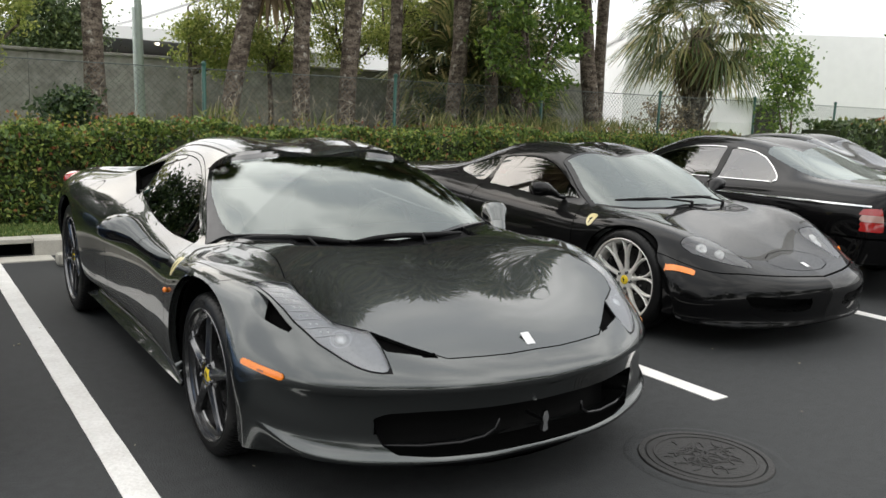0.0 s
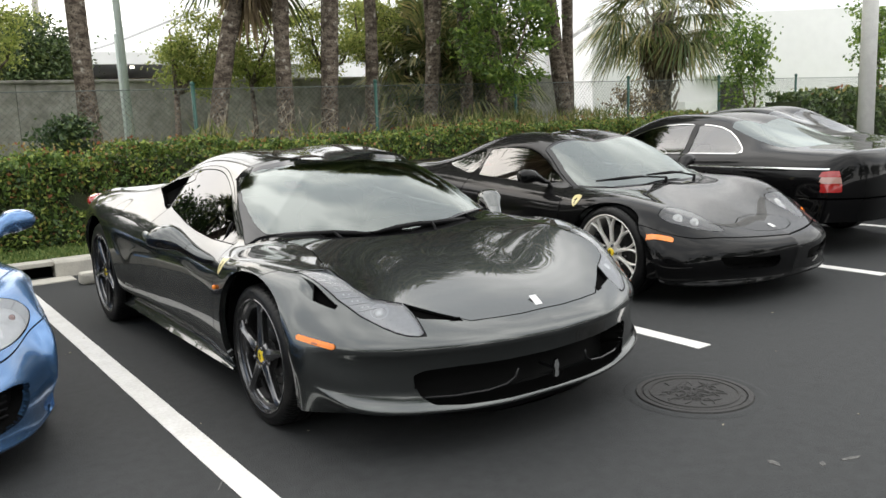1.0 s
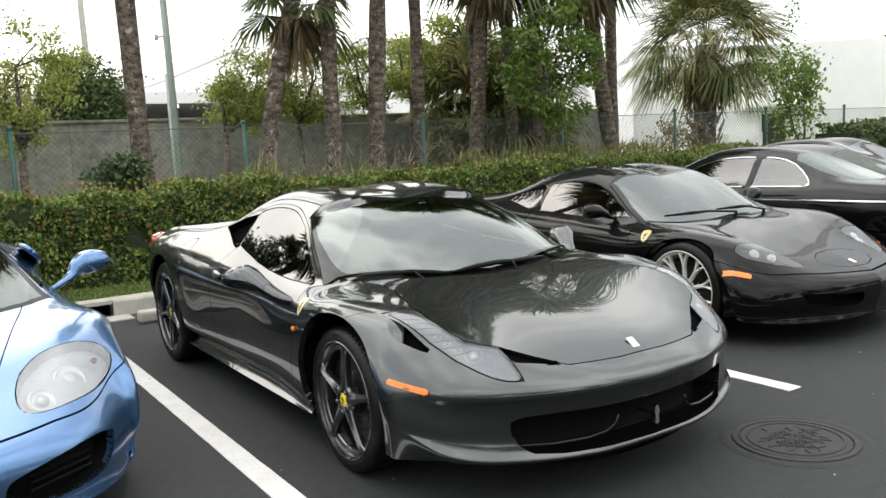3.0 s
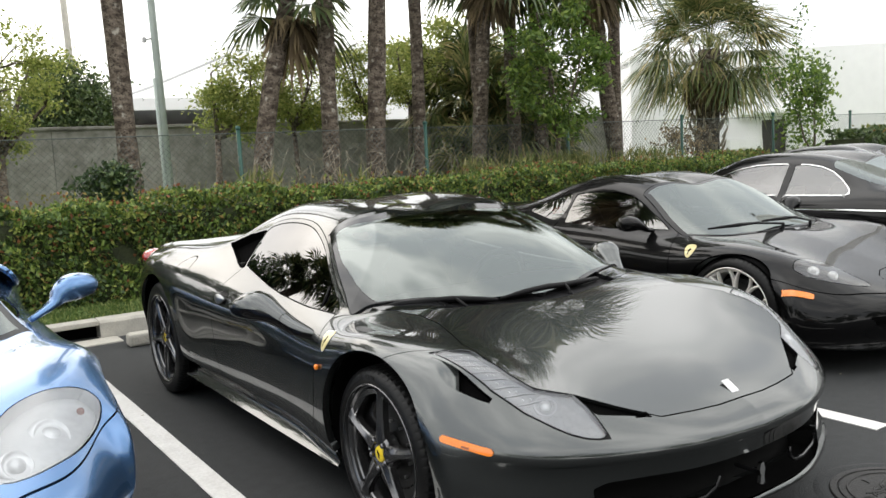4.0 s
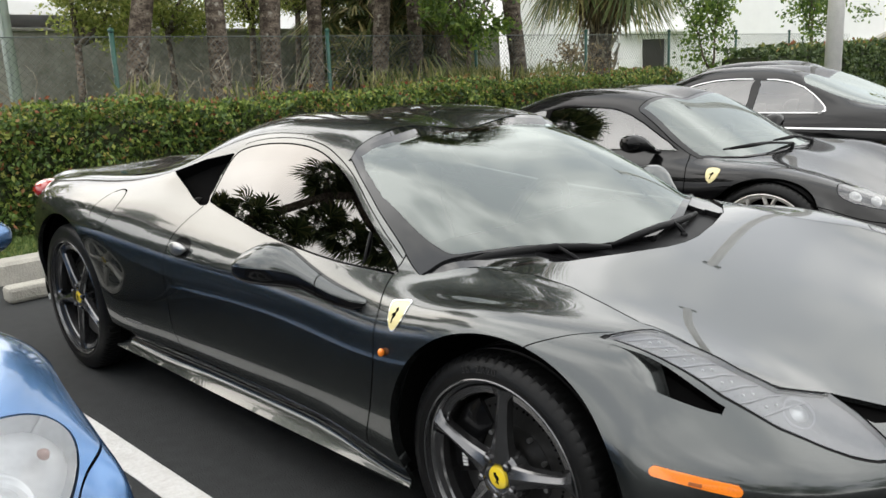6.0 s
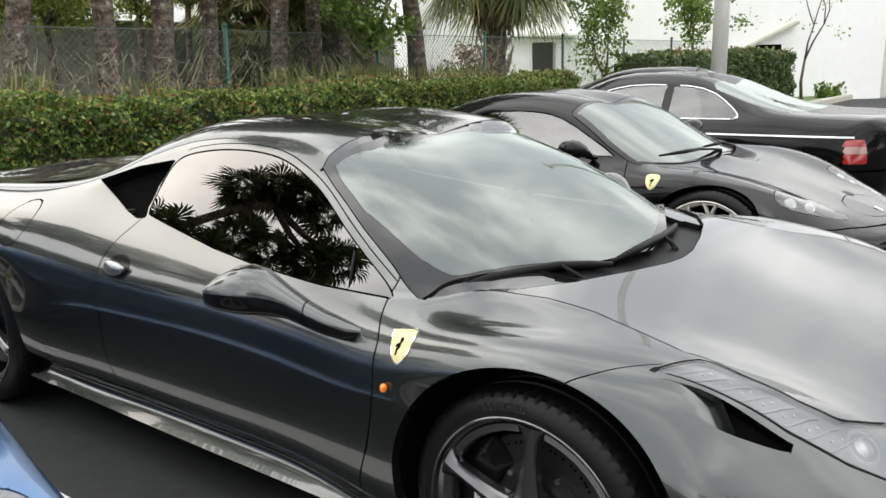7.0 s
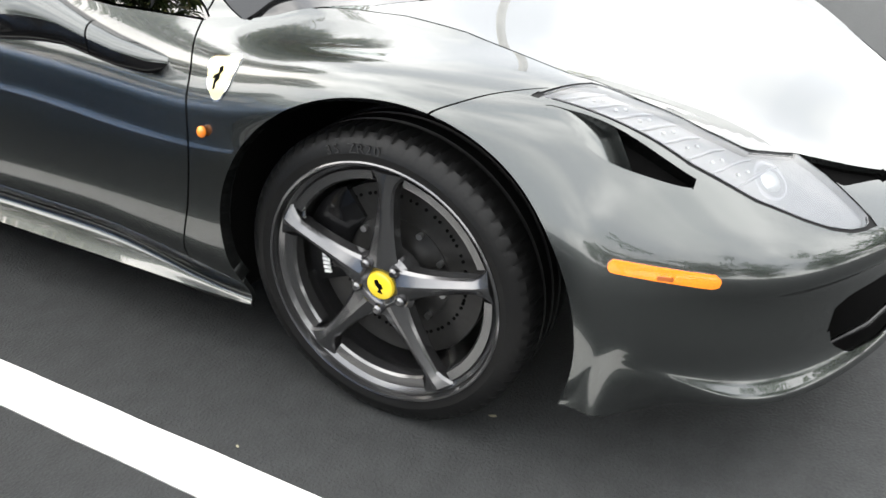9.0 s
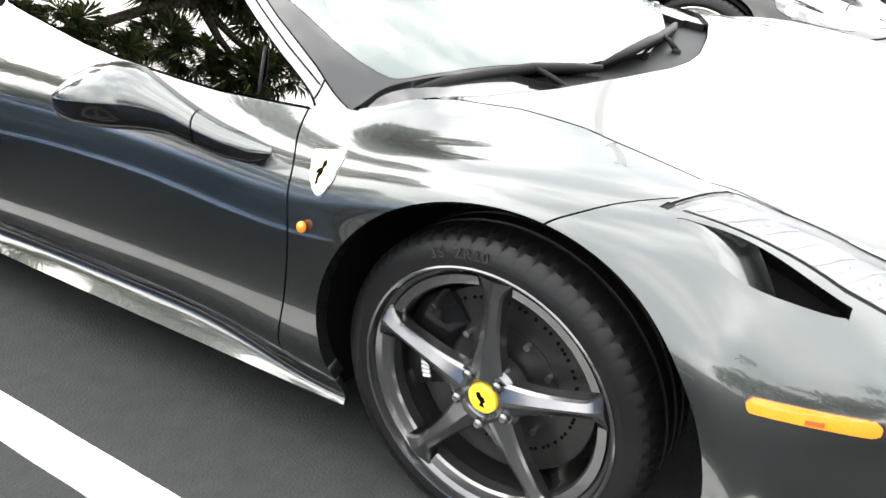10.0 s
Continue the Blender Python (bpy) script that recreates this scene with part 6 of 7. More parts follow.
        if not blue:
            sk.emit("side_marker", g_amber, M_AMBER, car, sides=s, lift=0.006, depth=0.01, label="amber side marker lamp")
            sh_ = poly([(-1.0, 0.716), (-1.04, 0.722), (-1.08, 0.716), (-1.082, 0.69), (-1.068, 0.662), (-1.043, 0.645), (-1.018, 0.66), (-1.003, 0.688)], "yz", 3)
            near = [(0.75, 1.0), (-1.1, -0.98), (0.62, 0.74)]
            bd_ = Skin.decal(RAILS_BLACK, sh_, near, "shield_badge", M_CREAM, car, s, 0.004, 0.004, "small yellow shield badge")
            Skin.decal(RAILS_BLACK, poly([(-1.036, 0.668), (-1.042, 0.668), (-1.044, 0.682), (-1.055, 0.694), (-1.047, 0.704), (-1.038, 0.696), (-1.03, 0.69), (-1.038, 0.684)], "yz"), near, "shield_emblem", M_DARK, bd_, s, 0.005, 0.001)
        # mirror pod on a slim arm
        if blue:
            path = [(0.79, -0.72, 0.775, 0.018, 0.012), (0.86, -0.70, 0.81, 0.03, 0.017), (0.90, -0.685, 0.835, 0.038, 0.022), (0.935, -0.67, 0.866, 0.06, 0.046), (0.975, -0.655, 0.886, 0.078, 0.06), (1.02, -0.638, 0.893, 0.08, 0.058), (1.065, -0.622, 0.89, 0.066, 0.044), (1.1, -0.61, 0.884, 0.012, 0.01)]
        else:
            path = [(0.79, -0.62, 0.79, 0.03, 0.015), (0.84, -0.60, 0.80, 0.04, 0.018), (0.88, -0.59, 0.825, 0.05, 0.03), (0.93, -0.57, 0.845, 0.07, 0.05), (0.99, -0.55, 0.85, 0.072, 0.055), (1.03, -0.54, 0.848, 0.05, 0.04)]
        path = hermite(np.arange(len(path)), np.array(path), np.linspace(0, len(path) - 1, 26))
        bm = oval_path([((sg * a, b, c), w, h) for a, b, c, w, h in path], 24, 2.2)
        part("door_mirror", bm, paint, car, "light blue teardrop door mirror" if blue else "black door mirror", smooth=True)
        bm = bmesh.new()
        b = bmesh.ops.create_uvsphere(bm, u_segments=20, v_segments=12, radius=1)
        bmesh.ops.transform(bm, verts=b["verts"], matrix=Matrix.Translation((sg * 0.70, 2.0, 0.72)) @ Matrix.Diagonal((0.07, 0.03, 0.07, 1)))
        part("tail_lamp", bm, M_RED, car, smooth=True)
        car_wheel(car, sg, sg * 0.935, wy, wz, wz, 0.225, 0.252 if blue else 0.262, angle=93.5, style="star" if blue else "net", metal=M_RIM_SILVER)
        car_wheel(car, sg, sg * 0.95, 1.30, 0.33, 0.33, 0.285, 0.252, angle=70, style="star" if blue else "net", metal=M_RIM_SILVER, caliper_at=180)
        arch_liner(car, sg, wy, wz, wz + 0.012, 0.62)
        arch_liner(car, sg, 1.30, 0.33, 0.375)
    p_hood = sk.take(lambda c: (s_bump(c) > 0) & (c[:, 1] < -1.0) & (c[:, 0] < 0.7) & top(c) & ((s_hood(c) < 0) | (not blue)))
    sk.emit("hood", p_hood, paint, car)
    p_bump = sk.take(lambda c: (s_bump(c) < 0) & (c[:, 1] < -1.45))
    sk.emit("front_bumper", p_bump, paint, car, depth=0.03)
    p_door = sk.take(lambda c: (d1(c) > 0) & (d2(c) < 0) & (c[:, 0] > 0.7) & (c[:, 2] > 0.27) & (c[:, 2] < 0.82))
    sk.pair("door", p_door, paint, car)
    if blue:
        p_top = sk.take(lambda c: (c[:, 2] > 0.86) & (c[:, 1] > -0.30) & (c[:, 1] < 0.95))
        sk.emit("soft_top", p_top, M_SOFTTOP, car, label="navy cloth soft top, closed")
    sk.emit("body_shell", sk.faces, paint, car, depth=0.02)
    sh = Skin(RAILS_BLACK, 0.06, 0.06)
    wheel_arches(sh, [(wy, wz, wr + 0.043), (1.30, 0.33, 0.405)])
    for f, w in ((lamp, top), (grille, nose)):
        sh.cut(lambda p, f=f: f(p) - 0.012)
        sh.take(lambda c, f=f, w=w: (f(c) < 0.012) & w(c))
    sh.emit("inner_shell", sh.take(lambda c: (c[:, 2] < 0.75) | (c[:, 1] < -1.2) | (c[:, 1] > 0.95)), M_DARK, car, lift=-0.018, depth=0)
    part("underbody", box(-0.42, 0.42, -2.0, 1.9, 0.185, 0.2), M_DARK, car)
    cabin(car, M_TAN if blue else M_LEATHER, 0.70, -0.92, 0.5)
    for pts, piv in (([(-0.62, -0.955, 0.80), (-0.4, -1.03, 0.808), (-0.2, -1.06, 0.81)], (0.02, -1.10, 0.785)), ([(-0.15, -1.05, 0.815), (0.1, -1.055, 0.815), (0.32, -1.02, 0.805)], (0.42, -1.06, 0.77))):
        wiper(car, None, pts, piv)
    if blue:
        for sg in (-1, 1):
            # shoulder intake: a rounded blue lip round a dark mouth
            loop = [(sg * (0.86 - 0.05 * math.sin(t)), 0.66 - 0.16 * math.cos(t), 0.84 + 0.055 * math.sin(t) + 0.03 * math.cos(t)) for t in [2 * math.pi * k / 24 for k in range(25)]]
            scoop = part("shoulder_intake", tube(loop, 0.018, 10), paint, car, "light blue rounded lip of the shoulder air intake", smooth=True)
            bm = bmesh.new()
            bm.faces.new([bm.verts.new(p) for p in loop[:-1]])
            part("intake_mouth", bm, M_DARK, scoop)
    if not blue:
        bd = box(-0.018, 0.018, -0.026, 0.026, -0.002, 0.003, 0.003)
        bmesh.ops.transform(bd, verts=bd.verts, matrix=pose(0, -2.05, 0.487, 22, 0, 0))
        part("hood_badge", bd, M_WHITEBAR, car, "small pale hood badge")
    return car


coupe("gloss black mid-engined coupe with silver multi-spoke wheels", (2.95, 0.69, 0), False)
coupe("light metallic blue open-top sports car with navy soft top", (-2.61, 0.8, 0), True)


# ---- rails of the two-door saloon ----
RS_CENTRE = [(0, -2.2, 0.2), (0, -2.3, 0.22), (0, -2.32, 0.3), (0, -2.33, 0.45), (0, -2.3, 0.62), (0, -2.1, 0.72), (0, -1.6, 0.83), (0, -1.2, 0.89), (0, -0.85, 0.94), (0, -0.4, 1.11), (0, -0.1, 1.21), (0, 0.35, 1.237), (0, 0.8, 1.208), (0, 1.35, 1.045), (0, 1.6, 0.985), (0, 2.1, 0.96), (0, 2.31, 0.92), (0, 2.36, 0.6), (0, 2.3, 0.3)]
RS_INNER = [(0.5, -2.15, 0.2), (0.5, -2.25, 0.22), (0.5, -2.27, 0.3), (0.5, -2.28, 0.45), (0.5, -2.25, 0.62), (0.5, -2.05, 0.72), (0.55, -1.55, 0.83), (0.6, -1.15, 0.88), (0.68, -0.75, 0.93), (0.64, -0.35, 1.08), (0.57, -0.08, 1.178), (0.55, 0.35, 1.21), (0.56, 0.78, 1.175), (0.62, 1.25, 1.035), (0.62, 1.55, 0.975), (0.6, 2.08, 0.95), (0.6, 2.27, 0.91), (0.6, 2.32, 0.6), (0.6, 2.26, 0.3)]
RS_BELT = [(0.74, -1.95, 0.2), (0.76, -2.05, 0.22), (0.77, -2.07, 0.3), (0.77, -2.08, 0.45), (0.77, -2.05, 0.62), (0.76, -1.9, 0.72), (0.77, -1.5, 0.81), (0.78, -1.1, 0.86), (0.79, -0.7, 0.89), (0.78, -0.3, 0.905), (0.775, -0.05, 0.91), (0.77, 0.35, 0.915), (0.77, 0.75, 0.92), (0.77, 1.2, 0.93), (0.77, 1.52, 0.925), (0.75, 2.02, 0.90), (0.74, 2.17, 0.87), (0.74, 2.22, 0.6), (0.74, 2.16, 0.3)]
RS_SHOULDER = [(0.83, -1.8, 0.22), (0.85, -1.85, 0.24), (0.86, -1.86, 0.3), (0.865, -1.86, 0.45), (0.865, -1.84, 0.60), (0.865, -1.75, 0.68), (0.87, -1.45, 0.75), (0.875, -1.1, 0.79), (0.88, -0.7, 0.80), (0.88, -0.3, 0.80), (0.88, -0.05, 0.80), (0.88, 0.35, 0.80), (0.88, 0.75, 0.80), (0.88, 1.2, 0.80), (0.875, 1.5, 0.79), (0.86, 1.9, 0.78), (0.84, 2.06, 0.75), (0.84, 2.12, 0.58), (0.84, 2.08, 0.3)]
RS_WAIST = [(0.85, -1.75, 0.25), (0.87, -1.8, 0.27), (0.88, -1.8, 0.32), (0.885, -1.8, 0.42), (0.888, -1.78, 0.5), (0.89, -1.7, 0.52), (0.89, -1.4, 0.54), (0.89, -1.1, 0.54), (0.89, -0.7, 0.53), (0.89, -0.3, 0.53), (0.89, -0.05, 0.53), (0.89, 0.35, 0.53), (0.89, 0.75, 0.53), (0.89, 1.2, 0.54), (0.885, 1.5, 0.54), (0.875, 1.82, 0.53), (0.86, 1.98, 0.52), (0.86, 2.02, 0.46), (0.86, 2.0, 0.3)]
RS_SILL = [(0.85, -1.7, 0.25), (0.865, -1.72, 0.26), (0.87, -1.72, 0.28), (0.87, -1.72, 0.28), (0.87, -1.7, 0.28), (0.87, -1.65, 0.28), (0.87, -1.38, 0.26), (0.87, -1.1, 0.24), (0.87, -0.7, 0.22), (0.87, -0.3, 0.22), (0.87, -0.05, 0.22), (0.87, 0.35, 0.22), (0.87, 0.75, 0.22), (0.87, 1.2, 0.24), (0.87, 1.5, 0.27), (0.865, 1.78, 0.28), (0.86, 1.9, 0.28), (0.86, 1.92, 0.28), (0.86, 1.92, 0.27)]
RAILS_SEDAN = [RS_CENTRE, RS_INNER, RS_BELT, RS_SHOULDER, RS_WAIST, RS_SILL]


SD_FRONT = [(-0.42, 0.879), (-0.3, 0.963), (-0.15, 1.043), (0.0, 1.093), (0.165, 1.124), (0.35, 1.133), (0.5, 1.131), (0.525, 0.862), (0.17, 0.854), (-0.2, 0.854)]
SD_REAR = [(0.59, 0.862), (0.575, 1.127), (0.7, 1.122), (0.83, 1.101), (0.95, 1.059), (1.06, 0.996), (1.15, 0.933), (1.188, 0.902), (1.192, 0.883), (1.17, 0.868)]
SD_BACK = [(-0.1, 0.92), (0, 0.92), (0.45, 0.89), (0.53, 0.93), (0.58, 1.2), (0.62, 1.5), (0.55, 1.60), (0.3, 1.64), (0, 1.66), (-0.1, 1.66)]
SD_LAMP = [(0.90, 0.555), (0.90, 0.67), (0.86, 0.725), (0.80, 0.74), (0.775, 0.73), (0.772, 0.555)]


def saloon(name, label, at, squash=0.94):
    car = thing(name, label, "car", pose(*at))
    sk = Skin([[(x, y, z * squash if z > 0.3 else z) for x, y, z in r] for r in RAILS_SEDAN], 0.025, 0.025)
    wheel_arches(sk, [(-1.36, 0.31, 0.36), (1.36, 0.31, 0.36)])
    upper = lambda c: (c[:, 2] > 0.80) & (c[:, 0] > 0.4)
    high = lambda c: c[:, 2] > 0.85

    def region(f, where):
        sk.cut(f)
        return sk.take(lambda c: (f(c) < 0) & where(c))

    wf, wr, back = poly(SD_FRONT, "yz"), poly(SD_REAR, "yz"), poly(SD_BACK, "xy")
    both = lambda p: np.minimum(wf(p), wr(p))
    g_f, g_r = region(wf, upper), region(wr, upper)
    pill = poly([(0.5, 0.86), (0.5, 1.22), (0.62, 1.22), (0.62, 0.86)], "yz")
    sk.cut(lambda p: both(p) - 0.0055)
    g_trim = sk.take(lambda c: (both(c) < 0.0055) & upper(c) & (pill(c) > -0.002))
    g_b = region(back, high)
    screen = poly([(-0.1, -0.83), (0, -0.83), (0.5, -0.78), (0.66, -0.70), (0.60, -0.36), (0.54, -0.14), (0.3, -0.15), (0, -0.15), (-0.1, -0.15)], "xy")
    g_s = region(screen, high)
    rear = lambda c: c[:, 1] > 2.05
    lamp = poly(SD_LAMP, "xz")
    for h in (0.632, 0.684):
        sk.cut(lambda p, h=h: p[:, 2] - h)
    g_lamp = region(lamp, rear)
    strip = lambda p: np.abs(p[:, 2] - 0.745 - 0.004 * p[:, 1]) - 0.006
    sk.cut(lambda p: p[:, 2] - 0.751 - 0.004 * p[:, 1])
    sk.cut(lambda p: p[:, 2] - 0.739 - 0.004 * p[:, 1])
    g_strip = sk.take(lambda c: (strip(c) < 0) & (c[:, 0] > 0.7) & (c[:, 1] > -1.9) & (c[:, 1] < 2.1))
    bump = lambda p: p[:, 2] - 0.50
    sk.gap(bump, 0.012)
    sk.take(lambda c: (np.abs(bump(c)) < 0.006) & ((c[:, 1] > 1.75) | (c[:, 1] < -1.75)))
    d1 = seam([(0.2, -0.55), (0.5, -0.58), (0.8, -0.50), (0.9, -0.45)])
    d2 = seam([(0.2, 0.62), (0.5, 0.66), (0.8, 0.60), (0.9, 0.565)])
    for s in (d1, d2):
        sk.gap(s, 0.007)
        sk.take(lambda c, s=s: (np.abs(s(c)) < 0.0035) & (c[:, 0] > 0.7) & (c[:, 2] > 0.27) & (c[:, 2] < 0.86))
    sk.even(g_f, 0)
    sk.even(g_r, 0)
    sk.even(g_b, 2)
    sk.emit("windscreen", g_s, M_CLEARGLASS, car, depth=0)
    sk.emit("rear_window", g_b, M_GLASS, car, depth=0, label="sloping rear window")
    for s in "lr":
        sg = 1 if s == "l" else -1
        sk.emit("front_side_window", g_f, M_CLEARGLASS, car, sides=s, depth=0, lift=-0.004)
        sk.emit("rear_side_window", g_r, M_CLEARGLASS, car, sides=s, depth=0, lift=-0.004)
        sk.emit("window_trim", g_trim, M_CHROME, car, sides=s, lift=0.004, depth=0.006, label="bright chrome window surround")
        sk.emit("side_strip", g_strip, M_CHROME, car, sides=s, lift=0.002, depth=0.004, label="thin chrome strip along the flank")
        tl = sk.emit("tail_lamp", g_lamp, M_RED, car, sides=s, lift=0.004, depth=0.01, label="red and clear tail lamp")
        mid = np.array(sk.p)[g_lamp].mean(1)[:, 2]
        low = (mid > 0.632) & (mid < 0.684)
        sk.emit("reversing_lens", g_lamp[low], M_LAMPWHITE, tl, sides=s, lift=0.007, depth=0.003)
        part("rear_marker", box(sg * 0.872 - 0.01, sg * 0.872 + 0.01, 1.80, 1.93, 0.40, 0.435, 0.004), M_RED, car, "small red side marker")
        bm = oval_path([((sg * 0.80, -0.42, 0.90), 0.03, 0.02), ((sg * 0.88, -0.42, 0.92), 0.06, 0.05), ((sg * 0.98, -0.40, 0.92), 0.06, 0.055), ((sg * 1.02, -0.39, 0.92), 0.035, 0.03)], 16, 3)
        part("door_mirror", bm, M_BLACK_PAINT, car, smooth=True)
        car_wheel(car, sg, sg * 0.86, -1.36, 0.31, 0.31, 0.195, 0.2, style="star", metal=M_RIM_SILVER)
        car_wheel(car, sg, sg * 0.86, 1.36, 0.31, 0.31, 0.195, 0.2, style="star", metal=M_RIM_SILVER, caliper_at=180)
        arch_liner(car, sg, -1.36, 0.31, 0.37, 0.45, 0.84)
        arch_liner(car, sg, 1.36, 0.31, 0.37, 0.45, 0.84)
    p_door = sk.take(lambda c: (d1(c) > 0) & (d2(c) < 0) & (c[:, 0] > 0.7) & (c[:, 2] > 0.27) & (c[:, 2] < 0.86))
    sk.pair("door", p_door, M_BLACK_PAINT, car)
    p_bump = sk.take(lambda c: (c[:, 2] < 0.5) & (c[:, 1] > 1.74))
    sk.emit("rear_bumper", p_bump, M_BLACK_PAINT, car, depth=0.03, lift=0.02)
    sk.emit("body_shell", sk.faces, M_BLACK_PAINT, car, depth=0.02)
    part("number_plate", box(-0.16, 0.16, 2.325, 2.34, 0.62, 0.77, 0.004), M_WHITE, car, "white number plate")
    for k in range(6):
        part("plate_bar", box(-0.12 + 0.042 * k, -0.09 + 0.042 * k, 2.34, 2.345, 0.66, 0.72), M_DARK, car)
    part("underbody", box(-0.45, 0.45, -2.0, 2.0, 0.22, 0.26), M_DARK, car)
    part("floor_pan", box(-0.80, 0.80, -0.9, 1.0, 0.27, 0.3), M_LEATHER, car)
    seat(car, 0.36, 0.0, M_TAN)
    seat(car, -0.36, 0.0, M_TAN)
    part("rear_bench", oval_path([((-0.6, 0.85, 0.5), 0.2, 0.22), ((-0.5, 0.9, 0.55), 0.25, 0.28), ((0.5, 0.9, 0.55), 0.25, 0.28), ((0.6, 0.85, 0.5), 0.2, 0.22)], 16, 3), M_TAN, car, smooth=True)
    return car


saloon("saloon_car", "black two-door saloon with chrome window trim, parked tail out", (5.31, 1.2, 0, 0, 0, 180))
saloon("saloon_car", "dark grey saloon parked beyond the black saloon, nose out", (7.75, 1.65, 0), 0.955)


# ---- ground, bays and kerb ----
tagged(part("ground", box(-120, 140, -120, 160, -0.5, 0), M_ASPHALT), "dark sealed asphalt car park surface", "ground", kind="structure")
for x, y0 in ((-3.95, -1.9), (-1.22, -2.08), (1.508, -1.89), (4.06, -1.62), (6.4, -1.3), (8.9, -1.2)):
    bm = bmesh.new()
    n = 60
    rows = []
    for i in range(n + 1):
        y = y0 + (3.38 - y0) * i / n
        e = [0.055 + 0.0025 * noise.noise((x * 3, y * 9, s)) for s in (1, 7)]
        rows.append([bm.verts.new((x - e[0], y, 0.0)), bm.verts.new((x - e[0], y, 0.004)), bm.verts.new((x + e[1], y, 0.004)), bm.verts.new((x + e[1], y, 0.0))])
    for a, b in zip(rows, rows[1:]):
        for k in range(3):
            bm.faces.new((a[k], a[k + 1], b[k + 1], b[k]))
    bm.faces.new(rows[0])
    bm.faces.new(rows[-1][::-1])
    tagged(part("parking_line", bm, M_LINE), "white painted parking bay line", "road marking", kind="structure")


def kerb_piece(bm, x0, x1, z0=-0.1):
    prof = [(3.43, z0), (3.45, 0.13), (3.47, 0.152), (3.62, 0.158), (3.62, z0)]
    prism(prof, "x", x0, x1, bm)


kerb = tagged(new("kerb"), "pale concrete kerb with a storm drain slot", "kerb", kind="structure")
x = -18.0
while x < 38:
    x1 = x + 3.0
    if x <= -1.2 < x1:
        cut = [(x, -1.62), (-0.88, x1)]
    else:
        cut = [(x, x1)]
    for a, b in cut:
        bm = bmesh.new()
        kerb_piece(bm, a + 0.006, b - 0.006)
        part("kerb_stone", bm, M_CONC, kerb)
    x = x1
bm = box(-1.62, -0.88, 3.44, 3.62, 0.115, 0.157, 0.008)
part("drain_lintel", bm, M_CONC, kerb)
part("drain_pit", box(-1.62, -0.88, 3.58, 3.64, -0.1, 0.115), M_DARK, kerb)
part("drain_apron", box(-1.75, -0.75, 3.18, 3.43, -0.02, 0.012, 0.01), M_CONC, kerb)
stop = part("wheel_stop", box(-0.78, 0.9, 2.86, 3.0, 0.0, 0.105, 0.025), M_CONC)
tagged(stop, "low pale concrete wheel stop behind the car", "wheel stop")
for xx in (-3.4, 2.2):
    o = copy_thing(stop, pose(xx - 0.1, 0.1, 0))

# manhole cover
cover = thing("manhole_cover", "round cast-iron manhole cover set flush in asphalt", "manhole cover", pose(0.838, -2.335, 0))
M_IRON = mat("cast_iron", (0.03, 0.029, 0.028), rough=0.6, metal=0.3, bump=0.3, scale=120, vary=0.2)
part("lid", lathe([(0.0001, 0.008), (0.235, 0.008), (0.238, 0.002)], 64, "z"), M_IRON, cover, smooth=True, angle=30)
part("frame_ring", lathe([(0.242, 0.002), (0.244, 0.009), (0.268, 0.009), (0.272, 0.001)], 64, "z"), M_IRON, cover, smooth=True, angle=30)
part("asphalt_collar", lathe([(0.273, 0.002), (0.30, 0.007), (0.33, 0.001)], 64, "z"), M_ASPHALT, cover, smooth=True)
part("inner_ring", lathe([(0.198, 0.008), (0.2, 0.0125), (0.208, 0.0125), (0.21, 0.008)], 64, "z"), M_IRON, cover, smooth=True, angle=30)
rngm = random.Random(5)
for k in range(54):
    a0, q0 = rngm.uniform(0, 6.28), rngm.uniform(0.02, 0.14)
    turn, span = rngm.choice((-1, 1)) * rngm.uniform(4, 9), rngm.uniform(0.06, 0.12)
    x0, y0 = q0 * math.cos(a0), q0 * math.sin(a0)
    pts, way = [], rngm.uniform(0, 6.28)
    for i in range(7):
        if math.hypot(x0, y0) > 0.188:
            break
        pts.append((x0, y0, 0.0085))
        x0, y0 = x0 + span / 6 * math.cos(way), y0 + span / 6 * math.sin(way)
        way += turn * span / 6 * 2
    if len(pts) > 2:
        part("raised_rib", tube(pts, [0.0025] + [0.0042] * (len(pts) - 2) + [0.0025], 6), M_IRON, cover, smooth=True)

# pale scuffs worn into the asphalt
M_SCUFF = mat("pale_scuffed_asphalt", (0.14, 0.138, 0.13), rough=0.9, bump=0.3, scale=90, second=(0.05, 0.05, 0.049))
rngs = random.Random(3)
for px, py, w, h, turn in ((0.12, -3.25, 0.05, 0.02, 20), (0.43, -3.02, 0.03, 0.014, 80), (0.68, -3.18, 0.05, 0.012, -15), (0.56, -3.14, 0.02, 0.012, 40), (-1.3, -1.80, 0.05, 0.004, 60), (-0.2, -3.6, 0.04, 0.012, 10)):
    bm = bmesh.new()
    ring = [(w * math.cos(t) * rngs.uniform(0.6, 1.2), h * math.sin(t) * rngs.uniform(0.6, 1.2)) for t in [2 * math.pi * k / 14 for k in range(14)]]
    o = part("asphalt_scuff", prism(ring, "z", -0.002, 0.0025, bm), M_SCUFF)
    o.matrix_basis = pose(px, py, 0, 0, 0, turn)
    tagged(o, "small pale scuff worn into the asphalt", "scuff", group="scuffs on the asphalt")

